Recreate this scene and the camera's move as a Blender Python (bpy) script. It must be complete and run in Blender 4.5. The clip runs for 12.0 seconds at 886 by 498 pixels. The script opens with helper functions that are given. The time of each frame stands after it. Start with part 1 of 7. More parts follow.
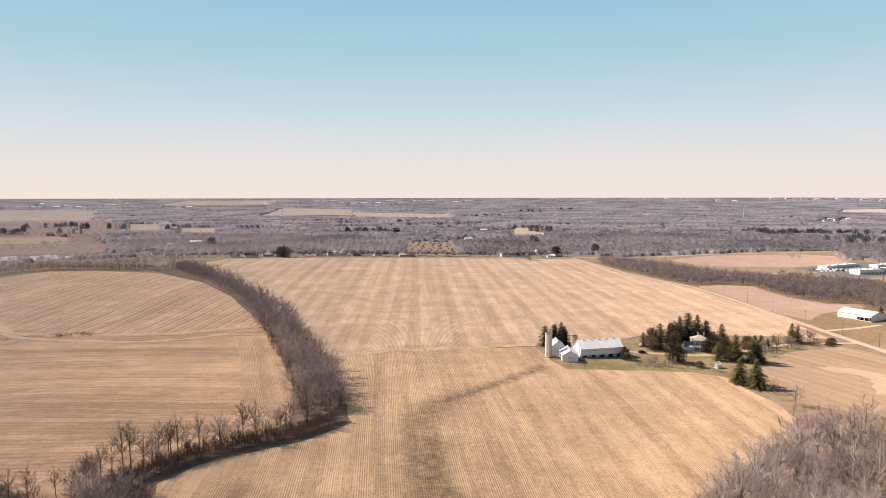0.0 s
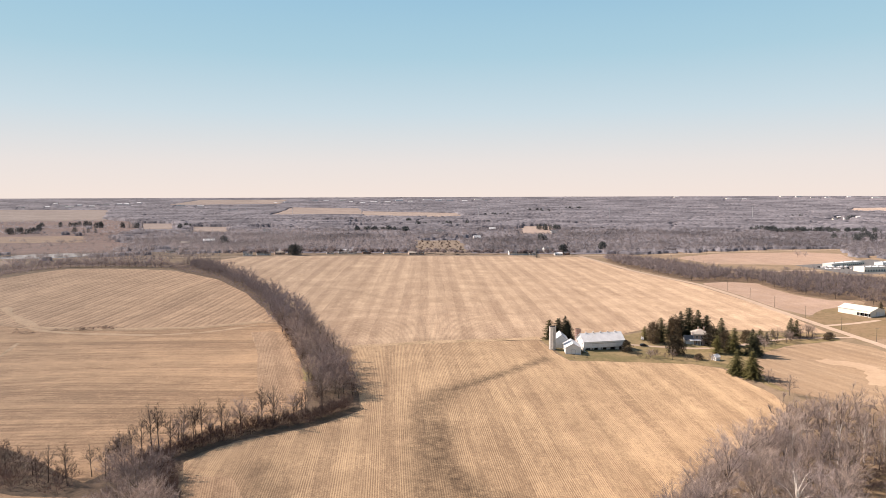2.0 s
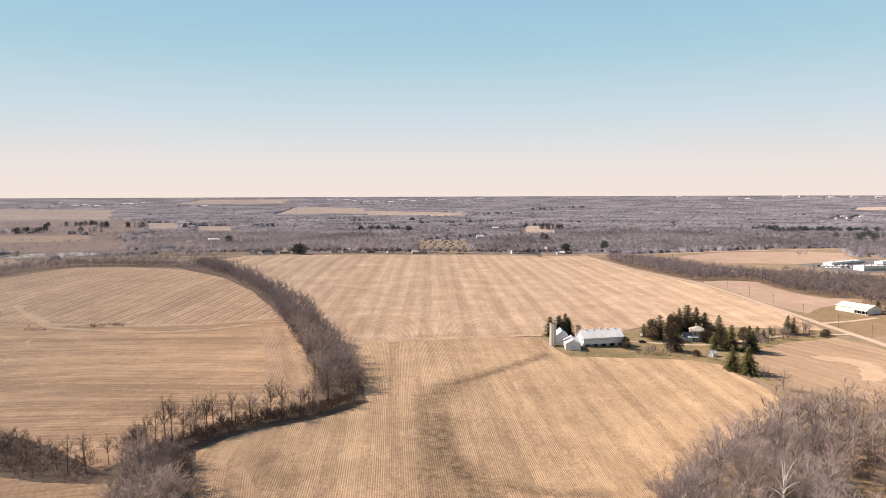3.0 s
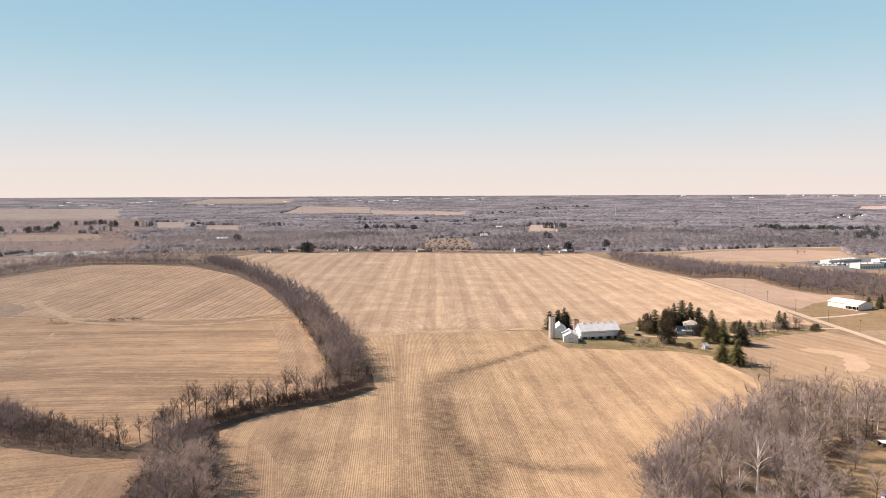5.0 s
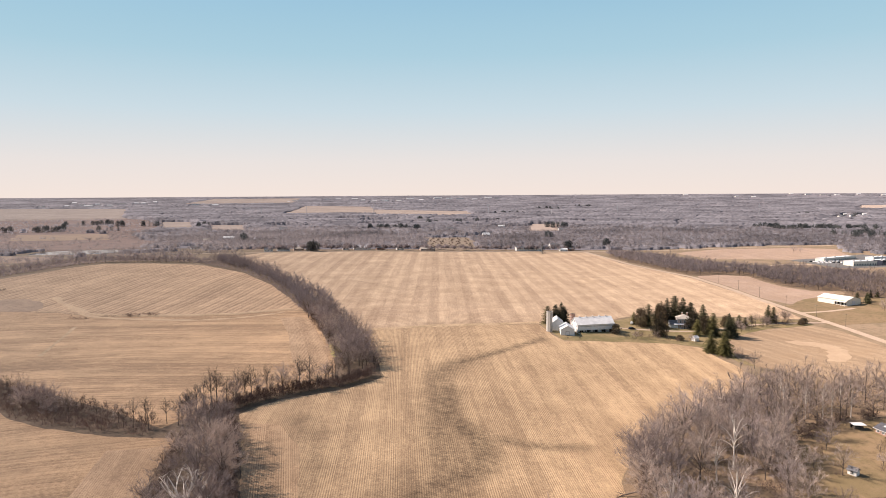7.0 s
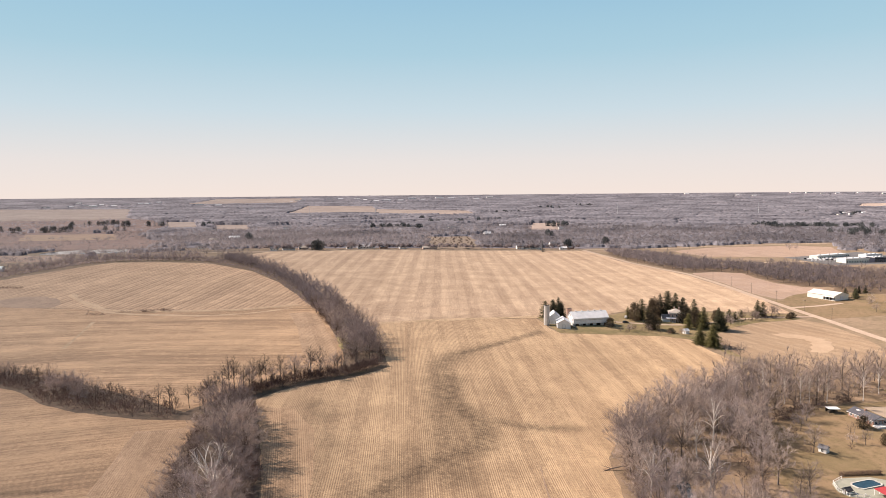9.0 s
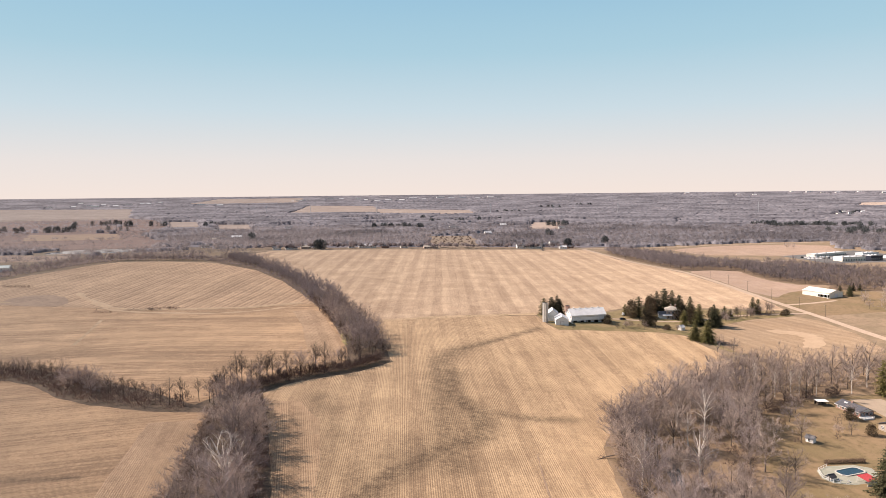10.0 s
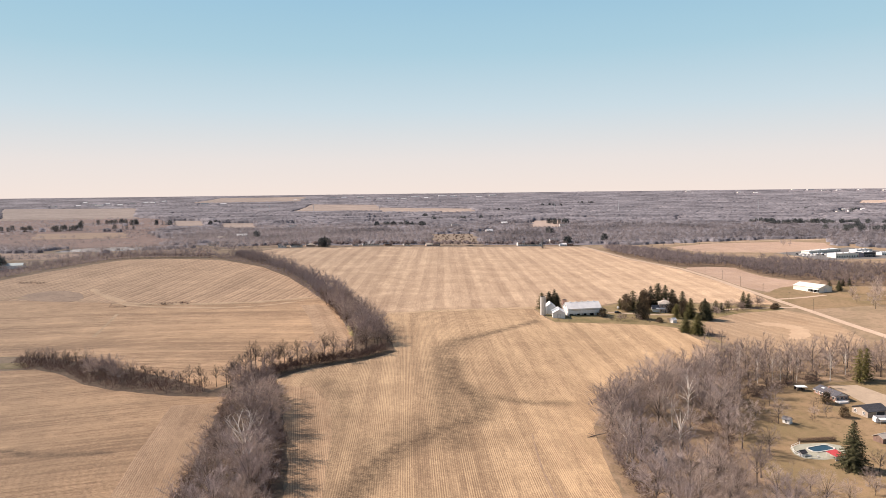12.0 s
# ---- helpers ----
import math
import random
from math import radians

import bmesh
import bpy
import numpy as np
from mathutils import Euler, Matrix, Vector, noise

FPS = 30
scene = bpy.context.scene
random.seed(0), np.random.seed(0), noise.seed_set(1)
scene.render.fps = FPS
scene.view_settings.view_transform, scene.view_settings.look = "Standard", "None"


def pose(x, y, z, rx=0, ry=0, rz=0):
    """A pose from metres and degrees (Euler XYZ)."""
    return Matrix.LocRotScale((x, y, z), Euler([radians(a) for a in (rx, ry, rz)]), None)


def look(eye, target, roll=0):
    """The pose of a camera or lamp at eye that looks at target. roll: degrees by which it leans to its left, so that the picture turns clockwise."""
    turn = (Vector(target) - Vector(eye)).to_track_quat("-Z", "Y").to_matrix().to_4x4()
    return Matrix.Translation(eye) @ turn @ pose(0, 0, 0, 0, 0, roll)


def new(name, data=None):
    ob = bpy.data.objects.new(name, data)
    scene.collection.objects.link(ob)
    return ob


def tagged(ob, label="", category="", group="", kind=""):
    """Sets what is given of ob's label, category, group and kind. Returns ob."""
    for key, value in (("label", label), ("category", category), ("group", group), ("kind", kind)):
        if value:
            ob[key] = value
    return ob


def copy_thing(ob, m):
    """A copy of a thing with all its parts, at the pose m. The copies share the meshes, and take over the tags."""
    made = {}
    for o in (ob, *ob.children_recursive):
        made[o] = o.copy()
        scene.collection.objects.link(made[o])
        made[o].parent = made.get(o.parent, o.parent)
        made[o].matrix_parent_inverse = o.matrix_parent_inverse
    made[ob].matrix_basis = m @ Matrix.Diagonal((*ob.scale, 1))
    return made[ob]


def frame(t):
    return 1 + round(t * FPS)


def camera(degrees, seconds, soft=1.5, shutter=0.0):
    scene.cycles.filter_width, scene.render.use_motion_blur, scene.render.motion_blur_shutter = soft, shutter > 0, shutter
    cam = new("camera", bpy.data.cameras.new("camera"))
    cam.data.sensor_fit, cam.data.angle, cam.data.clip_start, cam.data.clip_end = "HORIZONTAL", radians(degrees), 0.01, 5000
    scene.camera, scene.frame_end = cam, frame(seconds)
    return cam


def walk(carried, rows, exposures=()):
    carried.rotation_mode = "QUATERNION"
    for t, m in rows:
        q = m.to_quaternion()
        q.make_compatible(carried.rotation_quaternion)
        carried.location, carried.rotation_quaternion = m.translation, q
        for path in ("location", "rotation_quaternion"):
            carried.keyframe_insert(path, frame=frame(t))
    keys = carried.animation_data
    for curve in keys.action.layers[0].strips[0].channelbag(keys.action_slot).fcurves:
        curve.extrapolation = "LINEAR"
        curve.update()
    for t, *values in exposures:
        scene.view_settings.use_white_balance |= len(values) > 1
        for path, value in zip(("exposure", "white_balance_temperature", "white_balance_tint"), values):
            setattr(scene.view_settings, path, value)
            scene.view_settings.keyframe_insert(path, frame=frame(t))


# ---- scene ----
cam = camera(66.7, 12.0, soft=0.65)
PATH = [
    (0.0, (-0.673, -0.980, 93.432), (11.322, 97.979, 85.483), -0.08),
    (0.5, (-0.825, -4.208, 93.288), (10.780, 94.795, 85.309), -0.12),
    (1.0, (-1.024, -7.755, 93.187), (10.226, 91.287, 85.176), -0.15),
    (1.5, (-1.267, -11.593, 93.124), (9.663, 87.482, 85.080), -0.17),
    (2.0, (-1.550, -15.691, 93.097), (9.091, 83.413, 85.018), -0.18),
    (2.5, (-1.868, -20.020, 93.099), (8.514, 79.109, 84.988), -0.19),
    (3.0, (-2.217, -24.550, 93.129), (7.933, 74.599, 84.986), -0.20),
    (3.5, (-2.594, -29.254, 93.181), (7.351, 69.914, 85.008), -0.21),
    (4.0, (-2.995, -34.102, 93.253), (6.768, 65.082, 85.052), -0.22),
    (4.5, (-3.417, -39.068, 93.340), (6.186, 60.129, 85.113), -0.23),
    (5.0, (-3.854, -44.127, 93.440), (5.607, 55.082, 85.189), -0.24),
    (5.5, (-4.305, -49.254, 93.549), (5.032, 49.965, 85.277), -0.26),
    (6.0, (-4.766, -54.427, 93.664), (4.461, 44.800, 85.372), -0.28),
    (6.5, (-5.233, -59.627, 93.781), (3.897, 39.608, 85.472), -0.31),
    (7.0, (-5.703, -64.837, 93.899), (3.340, 34.404, 85.573), -0.34),
    (7.5, (-6.174, -70.043, 94.014), (2.790, 29.205, 85.672), -0.38),
    (8.0, (-6.642, -75.232, 94.124), (2.250, 24.020, 85.765), -0.42),
    (8.5, (-7.103, -80.398, 94.226), (1.719, 18.860, 85.849), -0.46),
    (9.0, (-7.557, -85.535, 94.318), (1.199, 13.727, 85.920), -0.50),
    (9.5, (-7.999, -90.643, 94.398), (0.691, 8.622, 85.975), -0.54),
    (10.0, (-8.427, -95.727, 94.463), (0.195, 3.541, 86.011), -0.59),
    (10.5, (-8.839, -100.794, 94.511), (-0.288, -1.523, 86.024), -0.62),
    (11.0, (-9.232, -105.858, 94.542), (-0.756, -6.584, 86.009), -0.66),
    (11.5, (-9.603, -110.937, 94.552), (-1.209, -11.661, 85.965), -0.68),
    (12.0, (-9.952, -116.054, 94.541), (-1.646, -16.776, 85.887), -0.69),
]
walk(cam, [(t, look(eye, target, roll)) for t, eye, target, roll in PATH], exposures=[(0, 1.165), (12, 1.165)])

# ---- world and sun ----
SUN_AZ, SUN_EL = 291.0, 40.0
HAZE = 6.6
world = bpy.data.worlds.new("world")
scene.world = world
world.use_nodes = True
wn, wl = world.node_tree.nodes, world.node_tree.links
sky = wn.new("ShaderNodeTexSky")
sky.sky_type = "NISHITA"
sky.sun_disc = False
sky.sun_elevation, sky.sun_rotation = radians(SUN_EL), radians(SUN_AZ)
sky.altitude, sky.air_density, sky.dust_density, sky.ozone_density = 200, 1.0, 1.5, 1.0
coord = wn.new("ShaderNodeTexCoord")
split = wn.new("ShaderNodeSeparateXYZ")
wl.new(coord.outputs["Generated"], split.inputs[0])
# pale spring haze low over the horizon, fading into the blue
haze = wn.new("ShaderNodeValToRGB")
stops = [(0.0, (0.90, 0.775, 0.71)), (0.045, (0.82, 0.76, 0.735)), (0.117, (0.60, 0.71, 0.775)), (0.196, (0.42, 0.62, 0.735)), (0.30, (0.30, 0.53, 0.70))]
for i, (p, c) in enumerate(stops):
    e = haze.color_ramp.elements[i] if i < 2 else haze.color_ramp.elements.new(p)
    e.position, e.color = p, (*c, 1)
wl.new(split.outputs[2], haze.inputs[0])
level = wn.new("ShaderNodeVectorMath")
level.operation = "SCALE"
level.inputs[3].default_value = HAZE
wl.new(haze.outputs[0], level.inputs[0])
fade = wn.new("ShaderNodeMapRange")
fade.interpolation_type = "SMOOTHSTEP"
fade.inputs[1].default_value, fade.inputs[2].default_value = 0.22, 0.55
wl.new(split.outputs[2], fade.inputs[0])
blend = wn.new("ShaderNodeMix")
blend.data_type = "RGBA"
wl.new(fade.outputs[0], blend.inputs[0])
wl.new(level.outputs[0], blend.inputs[6])
wl.new(sky.outputs[0], blend.inputs[7])
wl.new(blend.outputs[2], wn["Background"].inputs[0])
wn["Background"].inputs[1].default_value = 0.068
sun = new("sun", bpy.data.lights.new("sun", "SUN"))
sun.data.energy, sun.data.angle, sun.data.color = 5.0, radians(0.5), (1.0, 0.835, 0.735)
s_az, s_el = radians(SUN_AZ), radians(SUN_EL)
SUN_DIR = Vector((math.sin(s_az) * math.cos(s_el), math.cos(s_az) * math.cos(s_el), math.sin(s_el)))
sun.matrix_world = look(SUN_DIR * 300, (0, 0, 0))

# ---- terrain ----
SWELLS = [(-300, 800, 260, 9.4), (-60, 920, 220, 5.8), (250, 950, 260, -4.2), (600, 850, 260, 1.6), (60, 560, 220, 3.2),
          (350, 560, 200, -0.9), (-260, 480, 220, -3.7), (110, 370, 110, 4.1), (270, 340, 120, -5.8), (-30, 250, 120, 1.9),
          (170, 130, 90, -7.8), (-130, 180, 120, 1.2), (40, 120, 100, -0.7)]


def height(x, y):
    """Ground height: broad swells, and a long rise to the far ridge on the horizon."""
    z = sum(h * math.exp(-((x - a) ** 2 + (y - b) ** 2) / (2 * s * s)) for a, b, s, h in SWELLS)
    r = math.hypot(x, y)
    return z + (70 * ((min(r, 4900) - 2900) / 2000) ** 1.6 if r > 2900 else 0)


def heights(x, y):
    z = sum(h * np.exp(-((x - a) ** 2 + (y - b) ** 2) / (2 * s * s)) for a, b, s, h in SWELLS)
    r = np.hypot(x, y)
    return z + 70 * (np.clip(r - 2900, 0, 2000) / 2000) ** 1.6


def inside(poly, x, y):
    """Which of the points lie in the polygon."""
    x, y = np.asarray(x, float), np.asarray(y, float)
    hit = np.zeros(x.shape, bool)
    for (x0, y0), (x1, y1) in zip(poly, poly[1:] + poly[:1]):
        if y0 != y1:
            hit ^= ((y0 > y) != (y1 > y)) & (x < (x1 - x0) * (y - y0) / (y1 - y0) + x0)
    return hit


def near_line(line, x, y):
    """Distance of points from a polyline."""
    best = np.full(np.shape(x), 1e9)
    for (x0, y0), (x1, y1) in zip(line, line[1:]):
        dx, dy = x1 - x0, y1 - y0
        u = np.clip(((x - x0) * dx + (y - y0) * dy) / (dx * dx + dy * dy), 0, 1)
        best = np.minimum(best, np.hypot(x - x0 - u * dx, y - y0 - u * dy))
    return best


def along(line, step):
    """Points every step metres on a polyline, with the heading at each."""
    out, left = [], 0.0
    for (x0, y0), (x1, y1) in zip(line, line[1:]):
        n = math.hypot(x1 - x0, y1 - y0)
        d = left
        while d < n:
            out.append((x0 + (x1 - x0) * d / n, y0 + (y1 - y0) * d / n, math.atan2(y1 - y0, x1 - x0)))
            d += step
        left = d - n
    return out

# ---- materials ----
class Nodes:
    """A small builder for procedural materials."""

    def __init__(self, name, roughness=0.9, metallic=0.0):
        self.m = bpy.data.materials.new(name)
        self.m.use_nodes = True
        self.t = self.m.node_tree
        self.b = self.t.nodes["Principled BSDF"]
        self.b.inputs["Roughness"].default_value = roughness
        self.b.inputs["Metallic"].default_value = metallic
        self.b.inputs["Specular IOR Level"].default_value = 0.2
        self.b.inputs["Diffuse Roughness"].default_value = 1.0 if roughness > 0.9 else 0.3

    def add(self, kind, **inputs):
        n = self.t.nodes.new(kind)
        for k, v in inputs.items():
            self.put(n.inputs[k.replace("_", " ")], v)
        return n

    def put(self, socket, v):
        if isinstance(v, bpy.types.NodeSocket):
            self.t.links.new(v, socket)
        else:
            socket.default_value = v

    def where(self):
        return self.add("ShaderNodeNewGeometry").outputs["Position"]

    def local(self):
        return self.add("ShaderNodeTexCoord").outputs["Object"]

    def noise(self, at, scale, detail=3.0, rough=0.6):
        n = self.add("ShaderNodeTexNoise", Scale=scale, Detail=detail, Roughness=rough)
        self.t.links.new(at, n.inputs["Vector"])
        return n.outputs["Fac"]

    def math(self, op, a, b=0.0, c=0.0):
        n = self.t.nodes.new("ShaderNodeMath")
        n.operation = op
        for s, v in zip(n.inputs, (a, b, c)):
            self.put(s, v)
        return n.outputs[0]

    def step(self, v, lo, hi, to_lo=0.0, to_hi=1.0):
        n = self.add("ShaderNodeMapRange")
        n.interpolation_type = "SMOOTHSTEP"
        for s, x in zip(n.inputs, (v, lo, hi, to_lo, to_hi)):
            self.put(s, x)
        return n.outputs[0]

    def mix(self, f, a, b, blend="MIX"):
        n = self.t.nodes.new("ShaderNodeMix")
        n.data_type, n.blend_type = "RGBA", blend
        self.put(n.inputs[0], f)
        for s, v in ((n.inputs[6], a), (n.inputs[7], b)):
            self.put(s, (*v, 1.0) if isinstance(v, tuple) and len(v) == 3 else v)
        return n.outputs[2]

    def bump(self, h, strength=0.4, distance=0.05):
        n = self.add("ShaderNodeBump", Height=h, Strength=strength, Distance=distance)
        self.t.links.new(n.outputs[0], self.b.inputs["Normal"])

    def done(self, colour):
        self.put(self.b.inputs["Base Color"], (*colour, 1.0) if isinstance(colour, tuple) and len(colour) == 3 else colour)
        return self.m


def plain(name, dark, light, scale=3.0, rough=0.85, metallic=0.0, bump=0.2, stain=None):
    """Two-tone surface with fine grain, larger stains and relief."""
    k = Nodes(name, rough, metallic)
    at = k.local()
    fine, big = k.noise(at, scale * 6, 4), k.noise(at, scale * 0.35, 3)
    col = k.mix(k.step(k.math("ADD", k.math("MULTIPLY", fine, 0.5), k.math("MULTIPLY", big, 0.5)), 0.35, 0.65), dark, light)
    if stain:
        col = k.mix(k.step(k.noise(at, scale * 0.15, 4), 0.52, 0.75, 0, 0.7), col, stain)
    if bump:
        k.bump(fine, bump, 0.03)
    return k.done(col)


def stubble(name, heading, straw, soil, contour=0.0, band=9.14, contrast=1.0, seed=0.0, rows_amount=0.42, streaky=0.35, uneven=0.5):
    """Harvested crop rows: 0.76 m rows in passes of twelve, straw over soil, damp hollows by the 'damp' attribute."""
    k = Nodes(name, 0.95)
    at = k.where()
    shift = k.add("ShaderNodeVectorMath", Vector=at)
    shift.operation = "ADD"
    shift.inputs[1].default_value = (seed * 37.0, seed * 19.0, 0)
    at2 = shift.outputs[0]
    xyz = k.add("ShaderNodeSeparateXYZ", Vector=at)
    warp = k.math("MULTIPLY", k.math("SUBTRACT", k.noise(at2, 0.0035, 1), 0.5), 4.0 + contour)
    c, s = math.cos(radians(heading)), math.sin(radians(heading))
    u = k.math("ADD", k.math("SUBTRACT", k.math("MULTIPLY", xyz.outputs[0], c), k.math("MULTIPLY", xyz.outputs[1], s)), warp)
    v = k.math("ADD", k.math("MULTIPLY", xyz.outputs[0], s), k.math("MULTIPLY", xyz.outputs[1], c))
    passes = k.math("SINE", k.math("MULTIPLY", u, 2 * math.pi / band))
    pair = k.math("SINE", k.math("MULTIPLY", u, math.pi / band))
    rows = k.math("SINE", k.math("MULTIPLY", u, 2 * math.pi / 0.762))
    streak_at = k.add("ShaderNodeCombineXYZ", X=u, Y=k.math("MULTIPLY", v, 0.05)).outputs[0]
    broad = k.noise(streak_at, 0.055, 3, 0.7)
    streak, thin = k.noise(streak_at, 0.28, 4, 0.75), k.noise(streak_at, 1.4, 3, 0.8)
    speck = k.math("ADD", k.math("MULTIPLY", k.noise(at, 1.3, 4, 0.85), 0.55), k.math("MULTIPLY", k.noise(at, 4.5, 2, 0.8), 0.45))
    clod, field = k.noise(at2, 0.3, 4, 0.7), k.noise(at2, 0.02, 4, 0.65)
    lit = k.step(k.math("ADD", passes, k.math("MULTIPLY", k.math("SUBTRACT", streak, 0.5), 0.8)), -0.05, 0.35)
    terms = ((lit, 0.45, 0.13 * contrast), (pair, 0.0, 0.05 * contrast), (streak, 0.5, streaky), (thin, 0.5, streaky * 1.3), (speck, 0.5, 2.5), (clod, 0.5, 0.55), (field, 0.5, 0.55), (broad, 0.5, uneven))
    amount = k.math("MULTIPLY", k.math("MULTIPLY", rows, k.math("ADD", 0.06, k.math("MULTIPLY", lit, 0.94))), rows_amount)
    amount = k.math("ADD", k.math("MULTIPLY", amount, k.step(k.noise(at2, 0.05, 3), 0.36, 0.62, 0.6, 1.1)), 0.46)
    for value, middle, weight in terms:
        amount = k.math("ADD", amount, k.math("MULTIPLY", k.math("SUBTRACT", value, middle), weight))
    col = k.mix(k.step(amount, 0.05, 0.87), soil, straw)
    tone = k.mix(k.step(k.noise(at2, 0.05, 3), 0.4, 0.65), col, k.mix(0.3, col, (0.236, 0.154, 0.089)))
    damp = k.add("ShaderNodeAttribute")
    damp.attribute_name = "damp"
    swath = k.math("MULTIPLY", k.math("MAXIMUM", k.math("MULTIPLY", damp.outputs["Fac"], -1.0), 0.0), k.step(streak, 0.3, 0.6, 0.5, 1.0))
    tone = k.mix(swath, tone, straw)
    d = k.math("MULTIPLY", k.math("MAXIMUM", damp.outputs["Fac"], 0.0), k.step(k.math("ADD", k.math("MULTIPLY", clod, 0.5), k.math("MULTIPLY", speck, 0.5)), 0.3, 0.66, 1.0, 0.35))
    wet = k.mix(k.math("MINIMUM", k.math("MULTIPLY", d, 0.95), 0.95), tone, k.mix(k.step(speck, 0.4, 0.62), (0.061, 0.039, 0.023), (0.121, 0.079, 0.045)))
    k.bump(k.math("ADD", k.math("MULTIPLY", rows, 0.4), speck), 0.6, 0.12)
    return k.done(wet)


def turf(name, dry, green, litter, scale=1.0):
    """Rough grass with worn and littered patches."""
    k = Nodes(name, 0.95)
    at = k.where()
    a, b, c = k.noise(at, 0.03 * scale, 4), k.noise(at, 0.22 * scale, 4), k.noise(at, 2.2, 4, 0.75)
    col = k.mix(k.step(k.math("ADD", k.math("MULTIPLY", a, 0.6), k.math("MULTIPLY", b, 0.4)), 0.4, 0.6), dry, green)
    col = k.mix(k.step(k.math("ADD", k.math("MULTIPLY", b, 0.5), k.math("MULTIPLY", c, 0.5)), 0.5, 0.64, 0, 0.8), col, litter)
    col = k.mix(k.step(c, 0.35, 0.7, 0, 0.5), col, k.mix(0.5, col, (0.036, 0.029, 0.021)))
    k.bump(c, 0.6, 0.1)
    return k.done(col)


def bark(name, dark, light, scale=1.0, island=0.3):
    k = Nodes(name, 0.9)
    at = k.where()
    n, big = k.noise(at, 3.0 * scale, 3), k.noise(at, 0.05, 2)
    f = k.math("ADD", k.math("MULTIPLY", n, 0.45), k.math("MULTIPLY", big, 0.25))
    f = k.math("ADD", f, k.math("MULTIPLY", k.add("ShaderNodeNewGeometry").outputs["Random Per Island"], island))
    f = k.math("ADD", f, k.math("MULTIPLY", k.math("SUBTRACT", k.add("ShaderNodeObjectInfo").outputs["Random"], 0.5), 0.45))
    return k.done(k.mix(k.step(f, 0.25, 0.75), dark, light))


def haze_bark(name, dark, light):
    """Countless fine twigs seen as one mass: part of the light passes, the tone drifts from stand to stand."""
    k = Nodes(name, 0.9)
    at = k.where()
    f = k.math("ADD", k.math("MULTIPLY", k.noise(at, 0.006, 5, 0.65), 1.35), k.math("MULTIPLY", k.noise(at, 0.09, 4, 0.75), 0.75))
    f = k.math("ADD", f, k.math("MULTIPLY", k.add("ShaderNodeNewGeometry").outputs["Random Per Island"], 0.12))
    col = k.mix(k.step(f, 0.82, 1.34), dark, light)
    thin, both = k.add("ShaderNodeBsdfTranslucent", Color=col), k.add("ShaderNodeMixShader")
    k.done(col)
    k.put(both.inputs[1], k.b.outputs[0])
    k.put(both.inputs[2], thin.outputs[0])
    k.put(k.t.nodes["Material Output"].inputs["Surface"], both.outputs[0])
    return k.m


MAIN = stubble("main_field_stubble", 4.8, (0.552, 0.403, 0.265), (0.262, 0.176, 0.114), band=14.5, contrast=0.92, rows_amount=0.2, streaky=0.6, uneven=0.4)
NEAR = stubble("near_field_stubble", 1.8, (0.525, 0.370, 0.217), (0.222, 0.144, 0.085), band=10.7, contrast=0.75, seed=3, rows_amount=0.27, streaky=0.55)
LEFT = stubble("left_field_stubble", 95.0, (0.548, 0.363, 0.208), (0.231, 0.143, 0.081), contour=60, band=3.05, contrast=0.7, seed=5, rows_amount=0.1, streaky=0.7, uneven=1.1)
DOME = stubble("dome_field_stubble", 8.7, (0.540, 0.370, 0.228), (0.216, 0.139, 0.085), contour=20, band=5.2, contrast=1.3, seed=9, rows_amount=0.15, streaky=0.4)
LOW = stubble("low_field_stubble", 82.0, (0.501, 0.332, 0.189), (0.219, 0.135, 0.076), contour=45, band=3.05, contrast=0.6, seed=7, rows_amount=0.12, streaky=0.7, uneven=0.9)
EAST = stubble("east_field_stubble", -20.0, (0.353, 0.255, 0.162), (0.191, 0.129, 0.082), contour=30, contrast=0.8, seed=11, rows_amount=0.15)
BEYOND = stubble("beyond_field_stubble", 0.0, (0.371, 0.267, 0.199), (0.237, 0.168, 0.126), contrast=0.3, seed=13, rows_amount=0.1)
HEAD_L = stubble("left_headland_stubble", -11.0, (0.509, 0.351, 0.216), (0.216, 0.135, 0.080), contour=10, contrast=0.6, seed=15, rows_amount=0.2)
HEAD_B = stubble("low_headland_stubble", -6.0, (0.494, 0.339, 0.208), (0.212, 0.133, 0.077), contour=6, contrast=0.5, seed=17, rows_amount=0.13)
HEAD_N = stubble("near_headland_stubble", -8.0, (0.494, 0.339, 0.204), (0.208, 0.130, 0.076), contour=6, contrast=0.7, seed=19, rows_amount=0.24)
BROWN_STUBBLE = turf("brown_stubble", (0.357, 0.246, 0.164), (0.300, 0.207, 0.139), (0.236, 0.157, 0.107))
GROUND = turf("ground_rough", (0.257, 0.184, 0.120), (0.186, 0.138, 0.084), (0.154, 0.107, 0.073))
LAWN = turf("winter_lawn", (0.257, 0.187, 0.096), (0.154, 0.127, 0.054), (0.193, 0.136, 0.079), 2.0)
YARD = turf("yard_lawn", (0.221, 0.151, 0.086), (0.164, 0.121, 0.061), (0.136, 0.087, 0.050), 1.5)
VERGE = turf("field_verge", (0.514, 0.364, 0.225), (0.357, 0.257, 0.146), (0.186, 0.125, 0.075), 3.0)
PALE_STRAW = turf("pale_straw", (0.53, 0.375, 0.232), (0.46, 0.322, 0.198), (0.36, 0.252, 0.156), 3.0)
ROUGH_GRASS = turf("rough_grass", (0.275, 0.208, 0.15), (0.228, 0.172, 0.12), (0.175, 0.128, 0.095), 1.5)
NOOK = turf("nook_grass", (0.42, 0.33, 0.15), (0.34, 0.29, 0.11), (0.30, 0.22, 0.12), 3.0)
